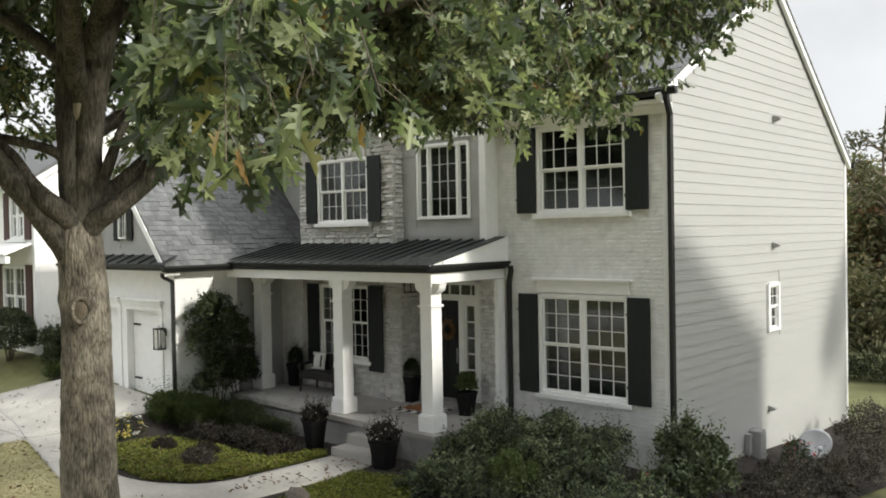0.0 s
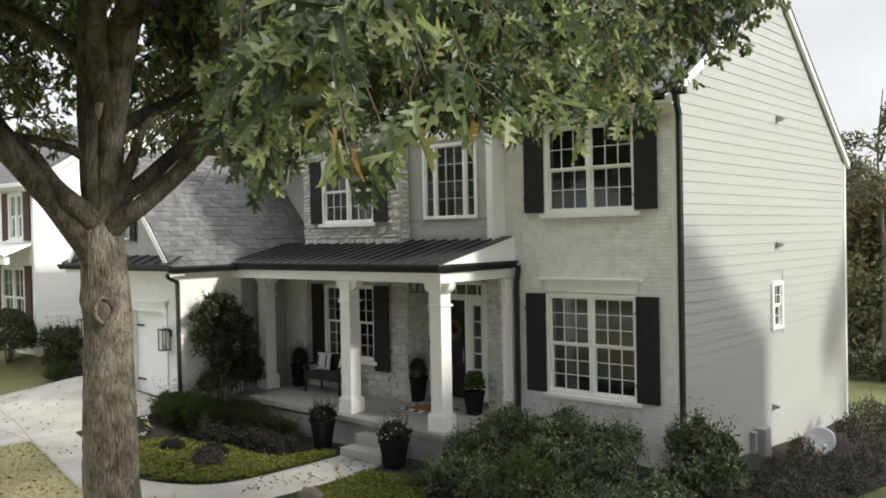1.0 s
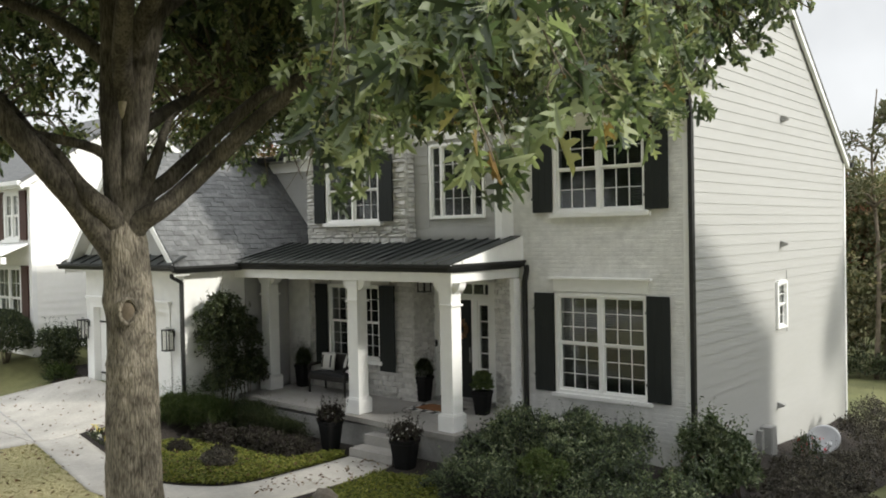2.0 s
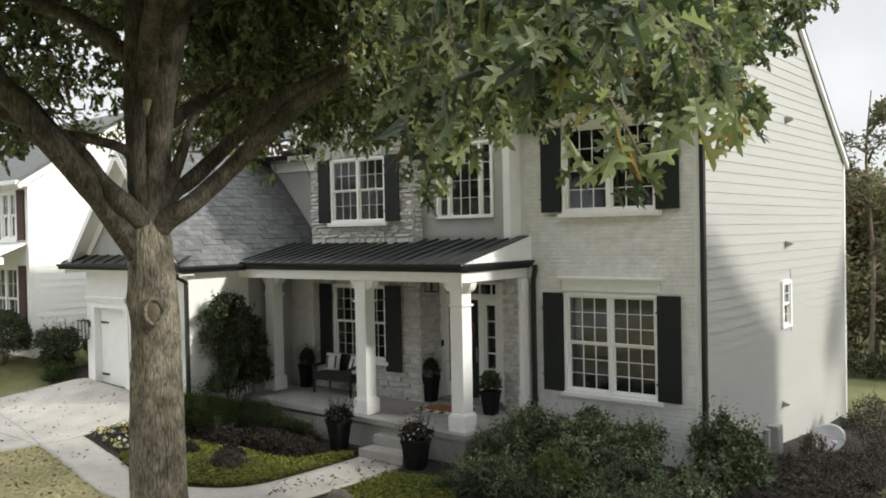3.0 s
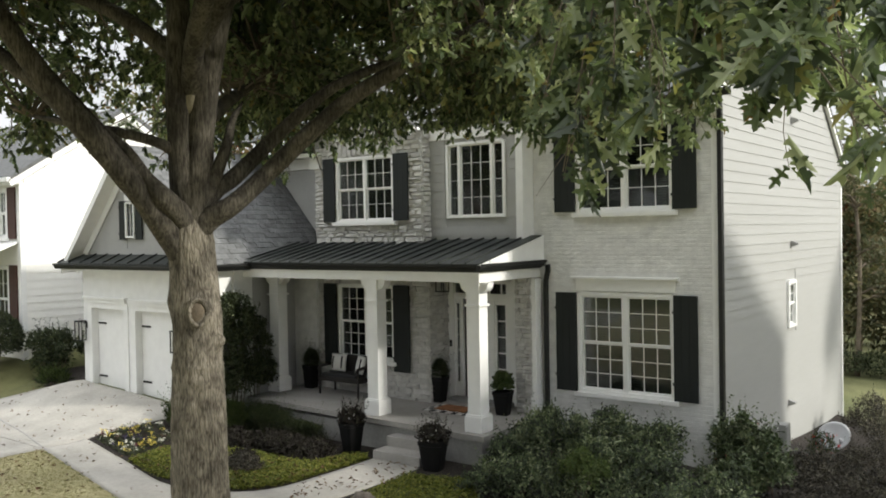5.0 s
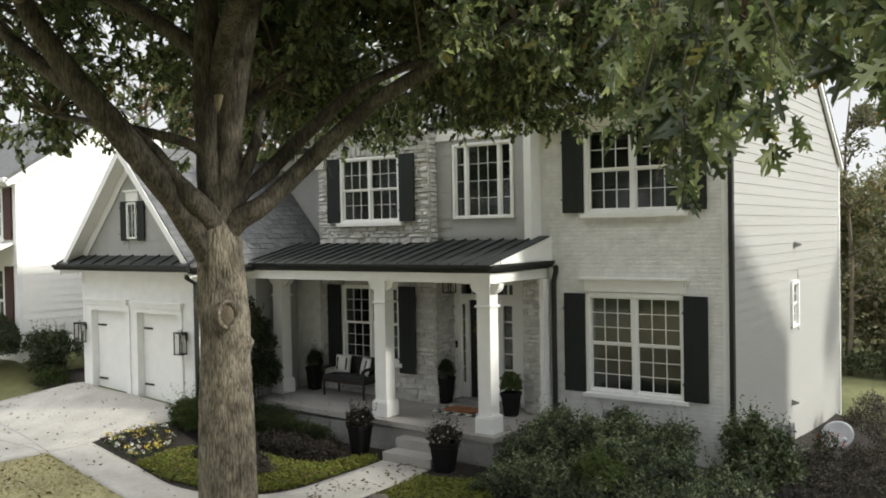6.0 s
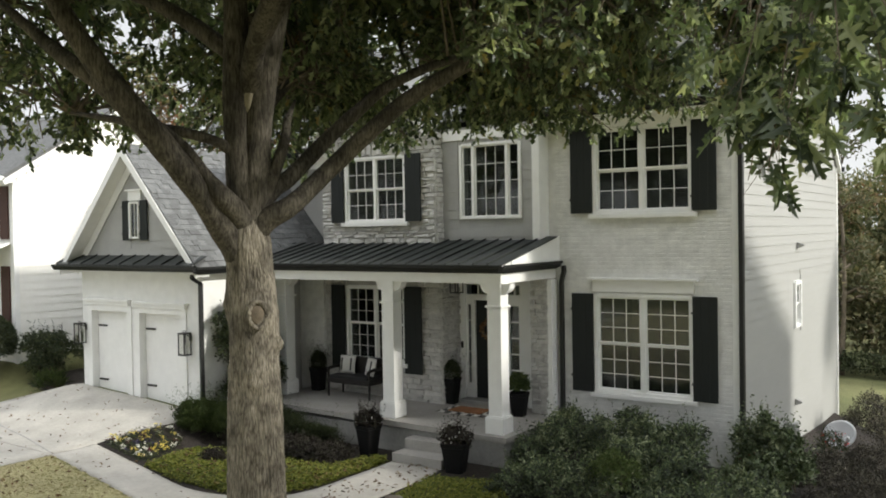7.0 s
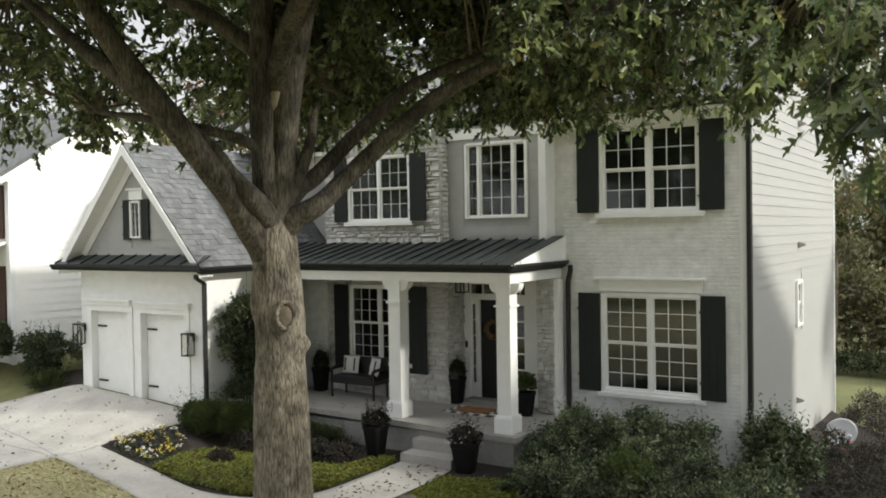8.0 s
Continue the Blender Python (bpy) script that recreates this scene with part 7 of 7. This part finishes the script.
# ---- far woods ----
def far_tree(x, y, h, r, material, seed, label, bare=0.0, girth=1.0, group="far trees", n=1500, size=0.30):
    rng = np.random.default_rng(seed)
    z0 = gz(x, y)
    t = thing("tree", label, "tree", pose(x, y, z0), group)
    bm = bmesh.new()
    tube(bm, smooth_path([(0, 0, -0.1), (0.1, 0.05, h * 0.4), (-0.1, 0.1, h * 0.75), (0.1, 0, h)], 4), [0.018 * girth * h * (1 - i / 13.5) + 0.01 for i in range(13)], 8, 0.1)
    part("trunk", bm, M["twig"], t)
    bm, tips = bmesh.new(), []
    for k in range(16):
        zz = h * rng.uniform(0.25, 0.92)
        a, ll = rng.uniform(0, 6.28), r * rng.uniform(0.5, 1.0) * (1.15 - 0.6 * zz / h)
        e = np.array([math.cos(a) * ll, math.sin(a) * ll, zz + ll * rng.uniform(0.2, 0.7)])
        tube(bm, [(0, 0, zz), tuple(e * [0.5, 0.5, 0] + [0, 0, (zz + e[2]) / 2 + 0.1]), tuple(e)], [0.006 * h, 0.004 * h, 0.008], 5)
        tips.append(e)
    tagged(part("branch", bm, M["twig"], t), kind="stuff")
    cl = [(*tip, *(rng.uniform(0.3, 0.55, 3) * r * 0.8)) for tip in tips]
    tagged(part("crown", bush_leaves(rng, cl, int(n * (1 - bare)), size, "plain", material, "crown", shell=0.2), material, t), kind="stuff")
    return t


trng = random.Random(12)
for k in range(30):   # wood behind the lawn
    x, y = (trng.uniform(-13, 1), trng.uniform(28, 42)) if k < 20 else (trng.uniform(1, 16), trng.uniform(30, 46))
    far_tree(x, y, trng.uniform(6.0, 9.0), trng.uniform(1.8, 3.0), trng.choice([WOODS, WOODS, WOODS2]), 200 + k, "thin autumn tree at the wood's edge", n=3000 if k < 20 else 700, size=0.22 if k < 20 else 0.4)
for k in range(22):   # unseen trees behind the camera, added to darken window reflections
    x = -46 + 4.2 * k + trng.uniform(-1, 1)
    far_tree(x, trng.uniform(-44, -36), trng.uniform(9, 14), trng.uniform(3.0, 4.2), GREEN, 360 + k, "unseen leafy tree added behind the camera for reflections", n=1100, size=0.5, group="street trees")
far_tree(-1.3, 17.5, 9.6, 1.5, leaf_mat("pale_leaf", [(0.0, (0.07, 0.08, 0.04)), (0.6, (0.13, 0.13, 0.08)), (1.0, (0.20, 0.16, 0.11))], 0.7, 0.3), 300, "slender pale-leaved tree behind the house", girth=0.45, n=3200, size=0.15)
far_tree(0.6, 22.0, 7.5, 2.2, WOODS, 301, "olive-leaved tree behind the lawn", n=2600, size=0.22)
far_tree(-2.6, 24.5, 6.8, 2.2, WOODS2, 302, "brown-leaved autumn tree behind the lawn", n=2200, size=0.22)
for k in range(16):   # wood behind the house next door
    far_tree(trng.uniform(-44, -20), trng.uniform(14, 30), trng.uniform(9.5, 14), trng.uniform(2.5, 4.0), trng.choice([WOODS, WOODS2, WOODS2]), 240 + k, "tall autumn tree behind the house next door", n=1300, size=0.4)
shrub("hedge", "dark hedge along the far side of the lawn", "hedge", [(x, 27.5, 0.5, 2.2, 0.9, 0.9) for x in range(-14, 14, 3)], 9000, 0.2, DARK, 320, nst=6)
THICKET = leaf_mat("thicket_leaf", [(0.0, (0.045, 0.052, 0.027)), (0.4, (0.12, 0.122, 0.064)), (0.75, (0.19, 0.18, 0.098)), (1.0, (0.27, 0.225, 0.135))], 0.8, 0.3)
thick = random.Random(77)
tagged(shrub("thicket", "dense olive-brown thicket at the edge of the wood", "woods", [(-7 + 1.3 * k, 18.6 + thick.uniform(-0.4, 0.8), 1.5 + thick.uniform(-0.4, 0.6), 1.3, 0.9, 1.8 + thick.uniform(-0.4, 0.8)) for k in range(13)], 14000, 0.24, THICKET, 321, nst=60, shell=0.2), kind="stuff")
tagged(shrub("thicket", "tall brown autumn thicket behind the lawn", "woods", [(-8 + 1.6 * k, 22.5 + thick.uniform(-1, 1), 3.2 + thick.uniform(-0.8, 0.8), 1.5, 1.2, 3.2 + thick.uniform(-0.6, 1.2)) for k in range(13)], 16000, 0.28, WOODS, 322, nst=60, shell=0.15), kind="stuff")
shrub("hedge", "low dark hedge along the wood's edge", "hedge", [(-5 + 1.1 * k, 17.3, 0.4, 0.9, 0.45, 0.5) for k in range(11)], 9000, 0.10, DARK, 323, nst=12)
# unseen trees added in the side yard to shade the gable wall, walk and trunk
SHADE = leaf_mat("shade_tree_leaf", [(0.0, (0.03, 0.05, 0.02)), (1.0, (0.10, 0.12, 0.04))], 0.5, 0.3)
far_tree(10.5, 12.0, 9.5, 2.4, SHADE, 331, "unseen leafy tree added to shade the gable wall", group="yard trees", n=3600, size=0.22)

far_tree(12.8, -0.5, 12.2, 2.9, SHADE, 332, "unseen tall tree added to shade the walk and beds", group="yard trees", n=5200, size=0.26)

far_tree(12.2, -3.95, 9.5, 2.4, SHADE, 333, "unseen leafy tree added to shade the lower trunk", group="yard trees", n=6500, size=0.24)

# unseen house added on the other side to shadow the gable wall
ob2 = thing("neighbor_house", "unseen plain gabled house added to shadow the gable wall", "house")
EX, EY0, EY1, EZ, EPZ = 9.0, -0.56, 6.81, 6.8, 8.95
bm = boxes((EX, EX + 9, EY0, EY1, -1.5, EZ))
prism(bm, [(EY0, EZ), (EY1, EZ), ((EY0 + EY1) / 2, EPZ - 0.15)], "x", EX, EX + 9)
part("wall", bm, M["white_siding"], ob2)
for p, q in (((EY0 - 0.25, EZ - 0.12), ((EY0 + EY1) / 2, EPZ)), (((EY0 + EY1) / 2, EPZ), (EY1 + 0.05, EZ - 0.12))):
    part("roof", slab(bmesh.new(), p, q, EX - 0.2, EX + 9.2, 0.1), M["shingle"], ob2, "grey shingled roof")
